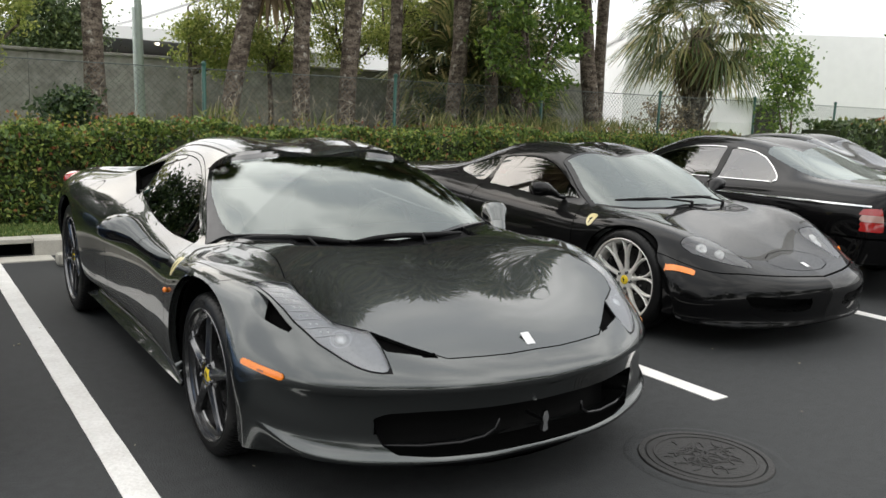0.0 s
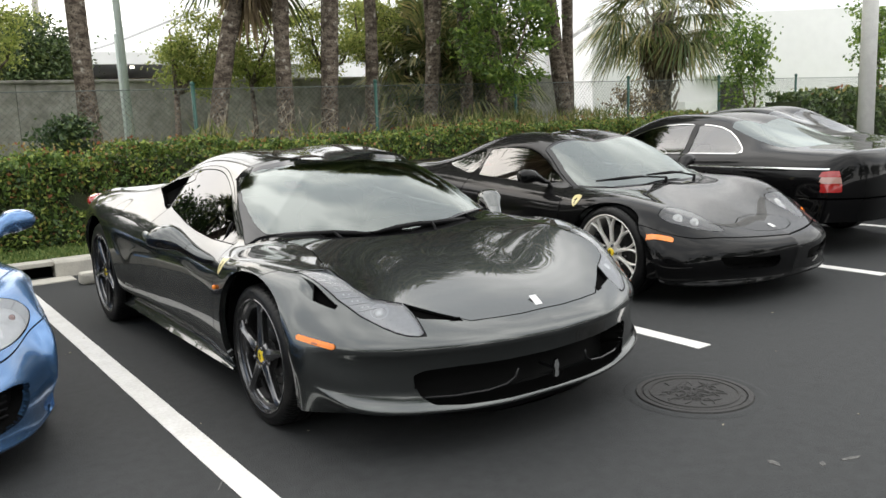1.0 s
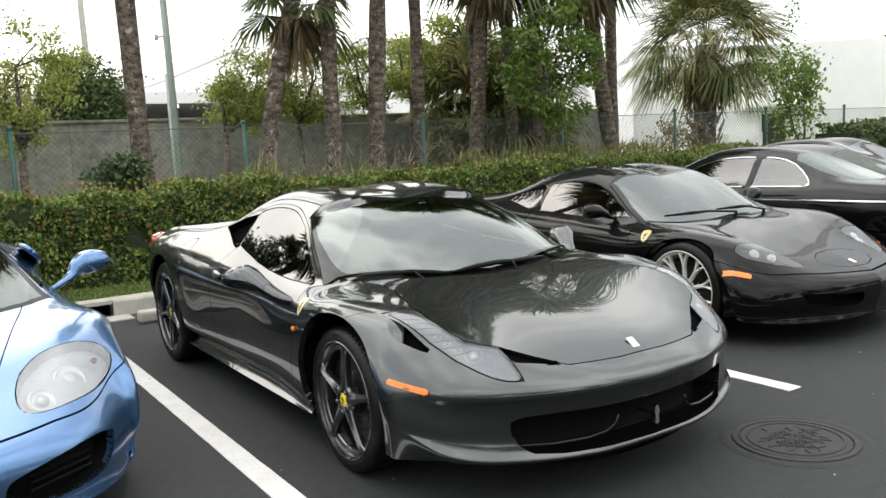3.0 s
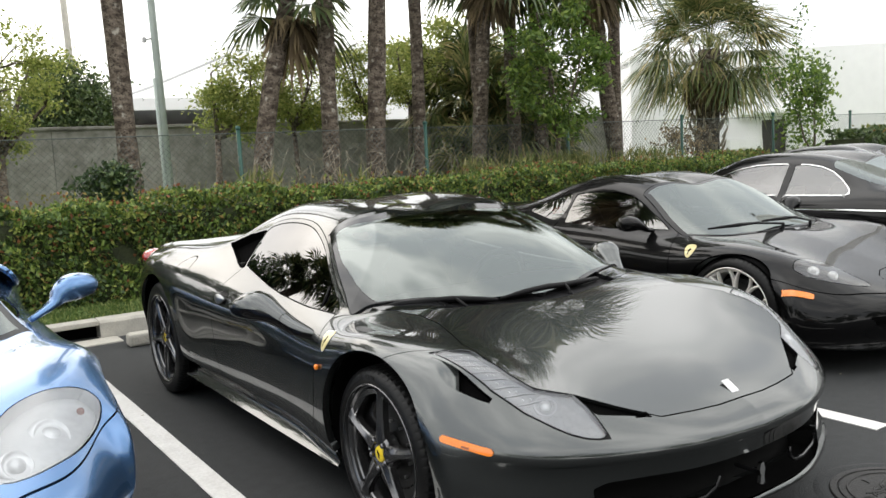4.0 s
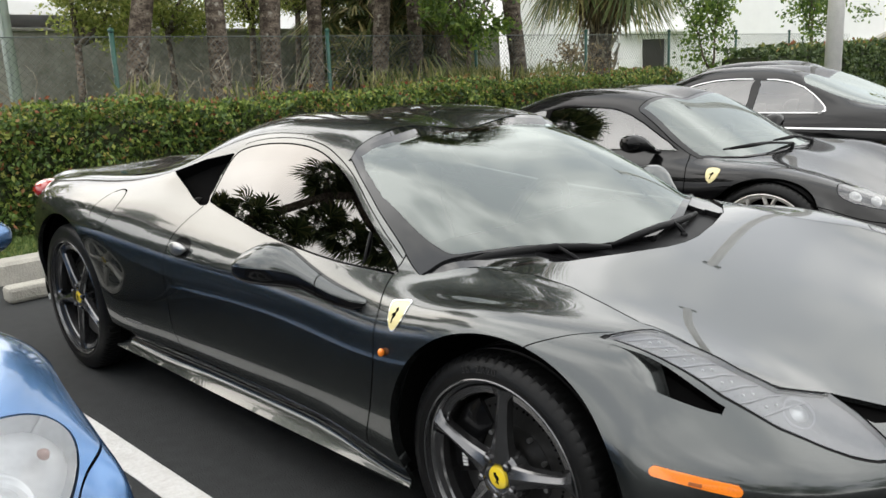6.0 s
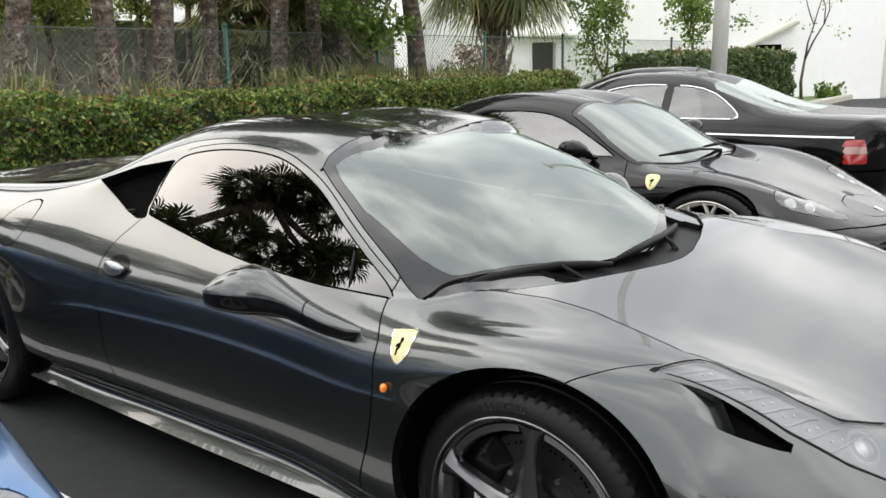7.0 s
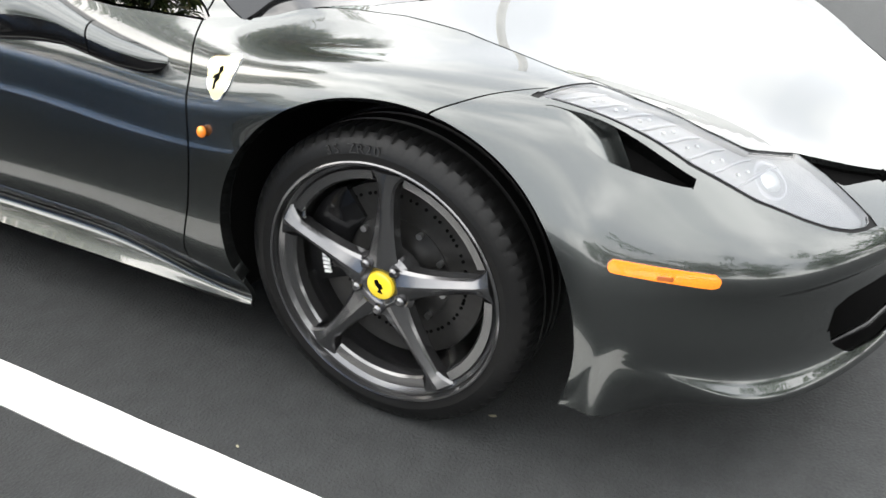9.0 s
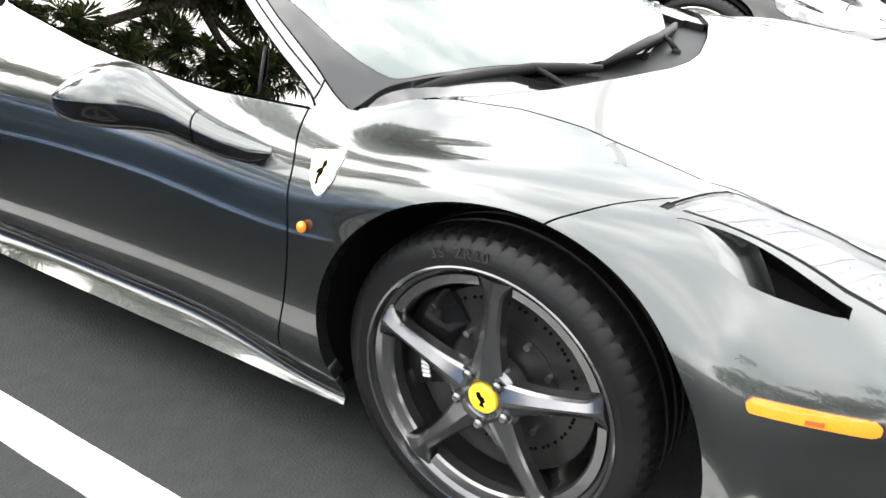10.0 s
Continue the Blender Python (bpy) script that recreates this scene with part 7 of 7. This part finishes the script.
# small litter on the asphalt
M_LITTER = mat("dry_leaf_litter", (0.35, 0.32, 0.22), rough=0.8, vary=0.3, scale=60)
rngl = random.Random(8)
for k in range(46):
    px, py = rngl.uniform(-3.2, 3.2), rngl.uniform(-4.0, -2.3) if k % 2 else rngl.uniform(-2.3, 1.0)
    if -1.0 < px < 1.0 and py > -2.3:
        px -= 0.45 if px < 0 else -0.45
    s_ = rngl.uniform(0.004, 0.012)
    bm = bmesh.new()
    ring = [bm.verts.new((s_ * math.cos(t) * rngl.uniform(0.7, 1.3), 0.55 * s_ * math.sin(t) * rngl.uniform(0.7, 1.3), 0.002 + 0.003 * rngl.random())) for t in [k2 * 1.047 for k2 in range(6)]]
    tip = bm.verts.new((0, 0, 0.0045))
    low = bm.verts.new((0, 0, 0.0))
    for i in range(6):
        bm.faces.new((ring[i], ring[(i + 1) % 6], tip))
        bm.faces.new((ring[(i + 1) % 6], ring[i], low))
    o = part("leaf_scrap", bm, M_LITTER)
    o.matrix_basis = pose(px, py, 0.0005, 0, 0, rngl.uniform(0, 360))
    tagged(o, "tiny dry leaf scrap lying on the asphalt", "leaf", group="scraps on the asphalt")

# lawn strip
tagged(part("lawn", box(-22, 40, 3.62, 11, -0.2, 0.135), M_GRASS), "green lawn strip behind the kerb", "lawn", kind="structure")
gr = np.random.default_rng(11)
n = 26000
c = np.stack([gr.uniform(-6, 6, n), gr.uniform(3.62, 4.6, n), np.full(n, 0.15)], 1)
L_GRASS = leaf_material("grass_blades", [(0.0, (0.06, 0.11, 0.02)), (0.7, (0.14, 0.20, 0.05)), (1.0, (0.28, 0.30, 0.10))], 0.6, 0.3)
tagged(leaves("grass", c, 0.018, L_GRASS, up=2.2, rng=gr, long=3.2), "short green grass with dry blades", "grass", kind="stuff")

# hedge: a box coloured dark for the shade within, wrapped in thousands of leaves
M_CORE = mat("hedge_inner_shade", (0.016, 0.022, 0.008), rough=0.9, bump=0.6, scale=45, second=(0.04, 0.05, 0.016))


def hedge(name, x0, x1, y0, y1, h, count, label, size=0.031, material=None, seed=2):
    ob = tagged(new(name), label, "hedge", kind="stuff")
    nr = np.random.default_rng(seed)
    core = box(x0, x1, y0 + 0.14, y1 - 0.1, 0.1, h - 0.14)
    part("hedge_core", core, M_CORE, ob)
    k = count
    x = nr.uniform(x0, x1, k)
    u = nr.uniform(0, 1, k)
    top_h = h + 0.06 * np.sin(x * 2.1) * np.sin(x * 0.7 + 1) + 0.04 * np.sin(x * 7.3)
    depth = nr.exponential(0.05, k)
    front = u < 0.6
    z_row = nr.uniform(0, 1, k)
    bulge = 0.06 * np.sin(x * 3.3) + 0.05 * np.sin(x * 9.1 + 2) + 0.04 * np.sin(x * 17.0 + z_row * 9)
    z = np.where(front, (0.14 + 0.86 * z_row) * top_h, top_h - depth + nr.normal(0, 0.02, k))
    y = np.where(front, y0 + 0.04 + bulge * np.sin(z * 8) + depth + 0.25 * np.maximum(0, z / top_h - 0.85), nr.uniform(y0 + 0.05, y1, k))
    leaves("hedge_leaves", np.stack([x, y, z], 1), size, material or L_HEDGE, ob, rng=nr, up=0.5)
    sprig = int(k * 0.016)
    xs = nr.uniform(x0, x1, sprig)
    leaves("new_shoots", np.stack([xs, nr.uniform(y0, y0 + 0.6, sprig), h + nr.uniform(-0.05, 0.13, sprig)], 1), size * 0.9, L_SHOOT, ob, rng=nr, up=1.2)
    return ob


L_SHOOT = leaf_material("reddish_new_leaves", [(0.0, (0.16, 0.22, 0.045)), (0.55, (0.26, 0.22, 0.06)), (0.85, (0.26, 0.12, 0.05)), (1.0, (0.26, 0.06, 0.035))], 0.45, 0.35)
hedge("hedge", -7.0, 10.2, 4.35, 5.35, 1.10, 92000, "clipped green hedge with reddish new leaves")

# ---- chain-link fence with green posts ----
M_GREEN = mat("green_coated_metal", (0.008, 0.06, 0.043), rough=0.45, vary=0.15)
M_WIRE = mat("galvanised_wire", (0.10, 0.115, 0.11), rough=0.6, metal=0.3, vary=0.1)
FENCE_Y = 6.0
fence = thing("chain_link_fence", "chain-link fence on dark green metal posts behind the hedge", "fence")
for k in range(9):
    xx = -4.03 + 2.74 * k
    part("post", tube([(xx, FENCE_Y, 0.05), (xx + 0.02 * math.sin(k * 3), FENCE_Y, 1.84)], 0.026, 12), M_GREEN, fence, smooth=True)
    part("post_cap", lathe([(0.034, 0.0), (0.034, 0.02), (0.02, 0.04), (0.0001, 0.046)], 12, "z"), M_GREEN, fence).location = (xx + 0.02 * math.sin(k * 3), FENCE_Y, 1.83)
part("top_wire", tube([(-4.1, FENCE_Y, 1.78), (20.6, FENCE_Y, 1.78)], 0.006, 6), M_WIRE, fence)
v, f = [], []
step, h, wd = 0.075, 1.66, 0.0016
for sgn in (1, -1):
    for k in range(int(24 / step)):
        xx = -3.8 + step * k
        a, b = (xx, 0.12), (xx + sgn * h, 0.12 + h)
        i = len(v)
        v += [(a[0] - wd, FENCE_Y + 0.002 * sgn, a[1]), (a[0] + wd, FENCE_Y + 0.002 * sgn, a[1]), (b[0] + wd, FENCE_Y + 0.002 * sgn, b[1]), (b[0] - wd, FENCE_Y + 0.002 * sgn, b[1])]
        v += [(p[0], p[1] + 0.004, p[2]) for p in v[i:i + 4]]
        f += [(i, i + 1, i + 2, i + 3), (i + 4, i + 7, i + 6, i + 5), (i, i + 3, i + 7, i + 4), (i + 1, i + 5, i + 6, i + 2)]
tagged(link("wire_mesh", v, f, M_WIRE, fence, smooth=False), kind="stuff")

M_VINE = mat("dry_vine", (0.30, 0.26, 0.20), rough=0.9, vary=0.3, scale=30)
rngv = random.Random(31)
bm = bmesh.new()
for k in range(150):
    x0, z0 = rngv.gauss(3.3, 1.3) if k % 3 else rngv.uniform(-3, 11), rngv.uniform(1.0, 1.6)
    way, pts = rngv.uniform(-2.4, -0.7), []
    for i in range(8):
        pts.append((x0, FENCE_Y + rngv.uniform(-0.03, 0.03), z0))
        x0, z0 = x0 + 0.09 * math.cos(way), max(0.3, z0 + 0.09 * math.sin(way))
        way += rngv.uniform(-0.5, 0.5)
    tube(pts, 0.0035, 4, bm)
tagged(part("dry_vines", bm, M_VINE), "tangle of dry vines hanging in the wire fence", "vines", kind="stuff")
gv = np.random.default_rng(77)
n = 2600
clump = gv.normal(0, 1, (n, 2)) * (0.16, 0.12) + np.stack([gv.choice(np.concatenate([gv.uniform(5.4, 9.4, 22), gv.uniform(1.5, 5, 6)]), n), np.full(n, 5.62)], 1)
L_STRAW = leaf_material("straw_and_green_blades", [(0.0, (0.08, 0.12, 0.03)), (0.6, (0.20, 0.215, 0.075)), (1.0, (0.40, 0.35, 0.18))], 0.7, 0.35)
tagged(leaves("tall_grass", np.column_stack([clump, gv.uniform(0.75, 1.28, n)]), 0.02, L_STRAW, up=2.6, rng=gv, long=13), "straw-coloured tall grass behind the hedge", "grass", kind="stuff")

# ---- grey boundary wall, buildings ----
wall = tagged(new("wall_boundary"), "weathered grey concrete block boundary wall", "wall", kind="structure")
M_STAIN = mat("stained_grey_render", (0.40, 0.385, 0.35), rough=0.9, bump=0.3, scale=7, second=(0.15, 0.143, 0.125))
for k in range(9):
    a = -24 + 4.0 * k
    part("wall_panel", box(a + 0.004, a + 3.996, 10.0, 10.2, 0, 2.06), M_STAIN, wall)
part("wall_coping", box(-24, 12, 9.96, 10.24, 2.06, 2.11, 0.01), M_STAIN, wall)

hall = thing("white_hall", "white low building with flat canopy beyond the wall", "building")
M_SOFFIT = mat("brown_shaded_soffit", (0.26, 0.19, 0.14), rough=0.9, vary=0.2, scale=6)
part("canopy", box(-20, 11, 19, 27, 2.95, 3.3, 0.02), M_WHITE, hall)
part("back_wall", box(-20, 30, 26, 26.3, 0, 3.0), M_SOFFIT, hall)
part("upper_block", box(7.4, 40, 21, 34, 0, 5.05), M_WHITE, hall)
part("parapet", box(7.3, 40, 20.9, 21.05, 5.05, 5.2), M_WHITE, hall)
part("sloping_roof", prism([(-2, 3.3), (7.4, 3.3), (7.4, 4.95), (3.2, 3.75)], "y", 22, 33), M_WHITE, hall)
part("roof_gutter", tube([(3.0, 21.85, 3.22), (4.87, 21.85, 3.84), (8.4, 21.85, 5.28)], 0.035, 6), M_STEEL, hall)
M_BULB = bpy.data.materials.new("lamp_glow")
M_BULB.use_nodes = True
M_BULB.node_tree.nodes["Principled BSDF"].inputs["Emission Color"].default_value = (1, 0.9, 0.75, 1)
M_BULB.node_tree.nodes["Principled BSDF"].inputs["Emission Strength"].default_value = 3
for xx in (-3.0, 4.5):
    part("soffit_lamp", box(xx - 0.05, xx + 0.05, 19.5, 19.6, 2.88, 2.95, 0.01), M_BULB, hall)

M_SHUTTER = mat("pale_shutter_metal", (0.62, 0.62, 0.6), rough=0.5, vary=0.06, scale=8)
shop = thing("white_shop", "white rendered shop building with a dark doorway", "building", pose(14.9, 12.0, 0, 0, 0, math.degrees(math.atan2(-0.6, 0.8))))
part("facade_left", box(0, 3.5, 0, 0.3, 0, 3.72), M_WHITE, shop)
part("facade_right", box(4.2, 46, 0, 0.3, 0, 3.72), M_WHITE, shop)
part("facade_over_door", box(3.5, 4.2, 0, 0.3, 1.85, 3.72), M_WHITE, shop)
part("side_wall", box(0, 0.3, 0.3, 14, 0, 3.72), M_WHITE, shop)
part("flat_roof", box(0, 46, 0.3, 14, 3.5, 3.65), M_WHITE, shop)
part("doorway", box(3.5, 4.2, 0.2, 0.25, 0, 1.85), mat("dark_brown_door", (0.03, 0.022, 0.018), rough=0.6), shop)
part("door_canopy", box(2.9, 4.8, -0.4, 0.0, 2.0, 2.1, 0.02), M_WHITE, shop)
part("window_opening", box(10.45, 11.5, -0.02, 0.05, 1.3, 1.7), M_DARK, shop)
part("stair_slope", prism([(9.8, 1.4), (11.9, 2.28), (11.9, 2.36), (9.8, 1.48)], "y", -0.25, -0.02), M_CONC, shop)
shutter = part("roller_shutter", box(15.3, 18.2, -0.03, 0.02, 0, 2.0), M_SHUTTER, shop, "pale grey roller shutter")
for k in range(16):
    part("shutter_slat", box(15.33, 18.17, -0.05, -0.028, 0.03 + 0.122 * k, 0.135 + 0.122 * k, 0.008, 1), M_SHUTTER, shutter)
lowwall = tagged(part("low_wall", box(0, 0.2, 0, 9, 0, 1.35), M_WHITE), "low white garden wall", "wall")
lowwall.matrix_basis = pose(15.6, 9.6, 0, 0, 0, -75)
for a, b, hh, k in ((12.2, 15.4, 1.42, 3600), (16.1, 21.7, 1.46, 9000)):
    hedge("clipped_hedge", a, b, 4.0, 4.9, hh, k, "square clipped dark green hedge before the white building", 0.06, L_BUSH, int(a))
gs = np.random.default_rng(5)
n = 3000
low = np.stack([24.0 + 9.0 * gs.uniform(0, 1, n), gs.normal(3.85, 0.1, n), 0.14 + 0.42 * gs.uniform(0, 1, n) ** 1.4], 1)
low[:, 2] *= 0.7 + 0.4 * np.sin(low[:, 0] * 2.7)
tagged(leaves("low_shrubs", low, 0.09, L_TREE, rng=gs, up=0.8), "row of low green shrubs along the white wall", "shrubs", kind="stuff")

# ---- poles ----
M_POLE = mat("grey_green_painted_pole", (0.42, 0.47, 0.44), rough=0.6, vary=0.12, scale=8)
pole = thing("utility_pole", "tall grey-green utility pole beyond the fence", "pole", pose(1.45, 9.0, 0))
part("pole_shaft", tube([(0, 0, 0), (-0.05, 0, 3.3), (-0.1, 0, 7)], [0.06, 0.056, 0.05], 14), M_POLE, pole, smooth=True)
part("conduit", tube([(-0.085, -0.02, 0), (-0.11, -0.02, 2.75)], 0.03, 8), M_POLE, pole, smooth=True)
part("bracket", tube([(-0.05, 0, 3.35), (-0.2, 0, 3.32)], 0.012, 6), M_STEEL, pole)
part("fitting", box(-0.24, -0.18, -0.03, 0.03, 3.28, 3.36, 0.012), M_STEEL, pole)
lamp_post = thing("street_pole", "slim pale round pole beyond the wall", "pole", pose(1.6, 16.0, 0))
part("post", tube([(0, 0, 0), (-0.1, 0, 6.4)], [0.09, 0.065], 10), M_CONC, lamp_post, smooth=True)
M_POST = mat("pale_concrete_post", (0.72, 0.71, 0.68), rough=0.85, bump=0.2, scale=60, vary=0.1)
lp = thing("lamp_post", "round concrete post by the white building", "pole", pose(12.13, 2.8, 0))
part("post", tube([(0, 0, 0), (0, 0, 6.6)], [0.14, 0.115], 14), M_POST, lp, smooth=True)
part("lamp_head", box(-0.07, 0.07, -0.22, 0.22, 6.59, 6.65, 0.02), M_STEEL, lp, "flat grey lamp head")

# ---- palms and trees ----
palm((0.34, 7.0), 8.4, (-0.02, 0), 0.17, 1.4, seed=1)
palm((1.95, 7.0), 3.75, (0.8, 0.1), 0.17, 0.95, seed=2, fronds=18, dead=12, label="leaning fan palm with shaggy drooping fronds")
palm((3.08, 6.7), 5.8, (0.05, 0), 0.16, 1.35, seed=3)
palm((3.72, 6.6), 6.0, (0.28, 0), 0.175, 1.35, seed=4)
palm((4.75, 7.0), 6.2, (0.0, 0), 0.13, 1.35, seed=5)
palm((5.6, 6.8), 4.5, (0.5, 0), 0.16, 1.35, 26, 30, skirt=0.7, seed=6)
palm((6.4, 7.6), 7.6, (-0.1, 0), 0.17, 1.6, seed=7)
palm((8.75, 6.6), 4.65, (-0.72, 0), 0.19, 1.5, 26, 30, skirt=0.7, seed=8, label="leaning fan palm with a thick dark trunk")
palm((6.72, 7.1), 7.6, (0.05, 0), 0.15, 1.6, seed=27, label="tall fan palm with a dark slender trunk")
palm((7.3, 7.0), 4.95, (-0.12, 0), 0.165, 1.3, 26, 26, skirt=0.7, seed=28, label="fan palm with brown fronds hanging over a dark trunk")
palm((9.6, 7.5), 7.9, (0.1, 0), 0.15, 1.8, seed=9)
palm((12.95, 8.0), 3.35, (0.1, 0), 0.34, 1.7, 64, 44, seed=10, boots=0.9, label="stout cabbage palm with a full shaggy crown", spread=(-32, 86), dense=0.6, droop=0.5, blades=34, stalk=0.55, skirt=0.72, leaf=L_SABAL, hang=0.16)
# a forked palm at the end of the row, seen in the cars' glass and paint
forked_palm((-3.6, 8.8), [(-3.65, 8.75, 3.0), (-3.85, 8.55, 5.2), (-4.05, 8.2, 6.8), (-4.35, 8.0, 7.4)], [(-3.55, 8.4, 7.05), (-3.95, 8.15, 7.75), (-4.4, 7.8, 8.1), (-4.95, 7.4, 8.3), (-4.6, 7.95, 6.0), (-5.2, 7.5, 6.4), (-5.9, 6.9, 6.9), (-6.2, 6.6, 7.4), (-3.0, 8.7, 4.0), (-3.5, 8.3, 4.6), (-4.3, 7.8, 5.0)], 0.8, 21, "forked palm with several shaggy heads at the row's end")
# fan palms in the undergrowth
for k, (px, py, hh, cr, fr) in enumerate(((6.75, 8.4, 2.1, 1.2, 30), (7.3, 8.1, 1.7, 1.25, 30), (7.3, 9.0, 2.6, 1.2, 28), (6.3, 7.8, 1.0, 1.05, 22), (7.7, 7.6, 1.1, 1.1, 22), (8.2, 8.6, 2.2, 1.3, 28))):
    palm((px, py), hh, (0, 0), 0.12, cr, fr, 10, seed=40 + k, label="bushy fan palm in the undergrowth", spread=(-30, 86), name="fan_palm", droop=0.55, blades=30, stalk=0.52, dense=0.62, leaf=L_SABAL, hang=0.16)
crown_tree((6.35, 5.65), (0.12, 0, 2.65), (0.8, 0.65, 1.15), 0.048, 6200, L_TREE, "slender young tree with bright green leaves", 3, 0.045, 44, 0.115)
crown_tree((-1.0, 8.3), (0.2, 0, 2.55), (0.8, 0.6, 0.95), 0.032, 6400, L_OLIVE, "small airy tree with yellow-green leaves", 9, 0.07, 30, 0.13)
crown_tree((1.55, 8.0), (0.75, 0, 2.35), (0.72, 0.5, 0.6), 0.032, 7600, L_OLIVE, "crooked small tree with yellow-green leaves", 5, 0.06, 26, 0.12)
crown_tree((3.1, 8.2), (0.2, 0, 2.5), (0.7, 0.5, 0.6), 0.032, 6800, L_OLIVE, "small airy tree with yellow-green leaves", 6, 0.05, 24, 0.12)
crown_tree((4.6, 8.4), (0.1, 0, 2.75), (0.75, 0.5, 0.7), 0.032, 5200, L_OLIVE, "thin forked tree with sparse leaves", 7, 0.06, 22, 0.13)
crown_tree((5.6, 8.7), (0.2, 0, 2.85), (0.75, 0.5, 0.6), 0.032, 4200, L_OLIVE, "small airy tree with yellow-green leaves", 8, 0.06, 26, 0.13)
crown_tree((8.6, 9.4), (0.0, 0, 2.9), (0.9, 0.6, 0.8), 0.05, 4500, L_OLIVE, "small airy tree with yellow-green leaves", 16, 0.06, 28, 0.15)
crown_tree((7.2, 9.7), (0.0, 0, 3.3), (1.3, 0.5, 0.8), 0.055, 6500, L_OLIVE, "spreading tree with yellow-green leaves", 17, 0.08, 34, 0.17)
crown_tree((1.22, 15.0), (0, 0, 2.5), (0.85, 0.7, 1.15), 0.05, 22000, L_BUSH, "dense rounded dark green bush above the wall", 10, 0.1, 110, 0.17, "bush")
crown_tree((-0.15, 6.2), (0.05, -0.05, 1.12), (0.24, 0.15, 0.34), 0.04, 3400, L_DARK, "dark green creeper clump on the fence", 11, 0.02, 22, 0.09, "creeper")
tree((11.75, 4.75), 1.0, 1.25, 2.15, 2.5, 0.05, 2400, L_TREE, "slim upright tree with small green leaves", 12, 0.04, depth=3, spread=0.35)
tree((17.2, 5.2), 1.1, 1.5, 2.6, 2.0, 0.06, 2400, L_TREE, "light green tree in front of the white building", 13, 0.05, depth=3)
tree((22.3, 3.95), 1.25, 2.4, 2.6, 1.7, 0.05, 420, L_OLIVE, "nearly bare slender tree before the white wall", 14, 0.05, depth=4)
tree((11.2, 7.4), 0.6, 1.1, 1.5, 0.9, 0.04, 900, L_DEAD, "dry thin shrub by the fence", 15, 0.03, depth=3, stems=2, name="shrub")

# ---- trees past the fence's end and across the car park, which the glass and paint mirror ----
for k, (px, py, hh) in enumerate(((-2.75, 9.0, 2.5), (-4.3, 9.3, 2.7), (-6.2, 8.8, 2.4), (-8.2, 9.2, 2.8))):
    crown_tree((px, py), (0.1, 0, hh), (0.95, 0.8, 1.3), 0.07, 7000, L_DARK, "dense dark green tree past the end of the fence", 80 + k, 0.09, 60, 0.2)
for k in range(10):
    tree((-28 + 6.0 * k + (k % 2), -14.5 - 1.3 * (k % 3)), 1.6, 5.4, 3.3, 4.4, 0.24, 3400, L_DARK, "tall dark green shade tree across the car park", 60 + k, 0.16, depth=3)
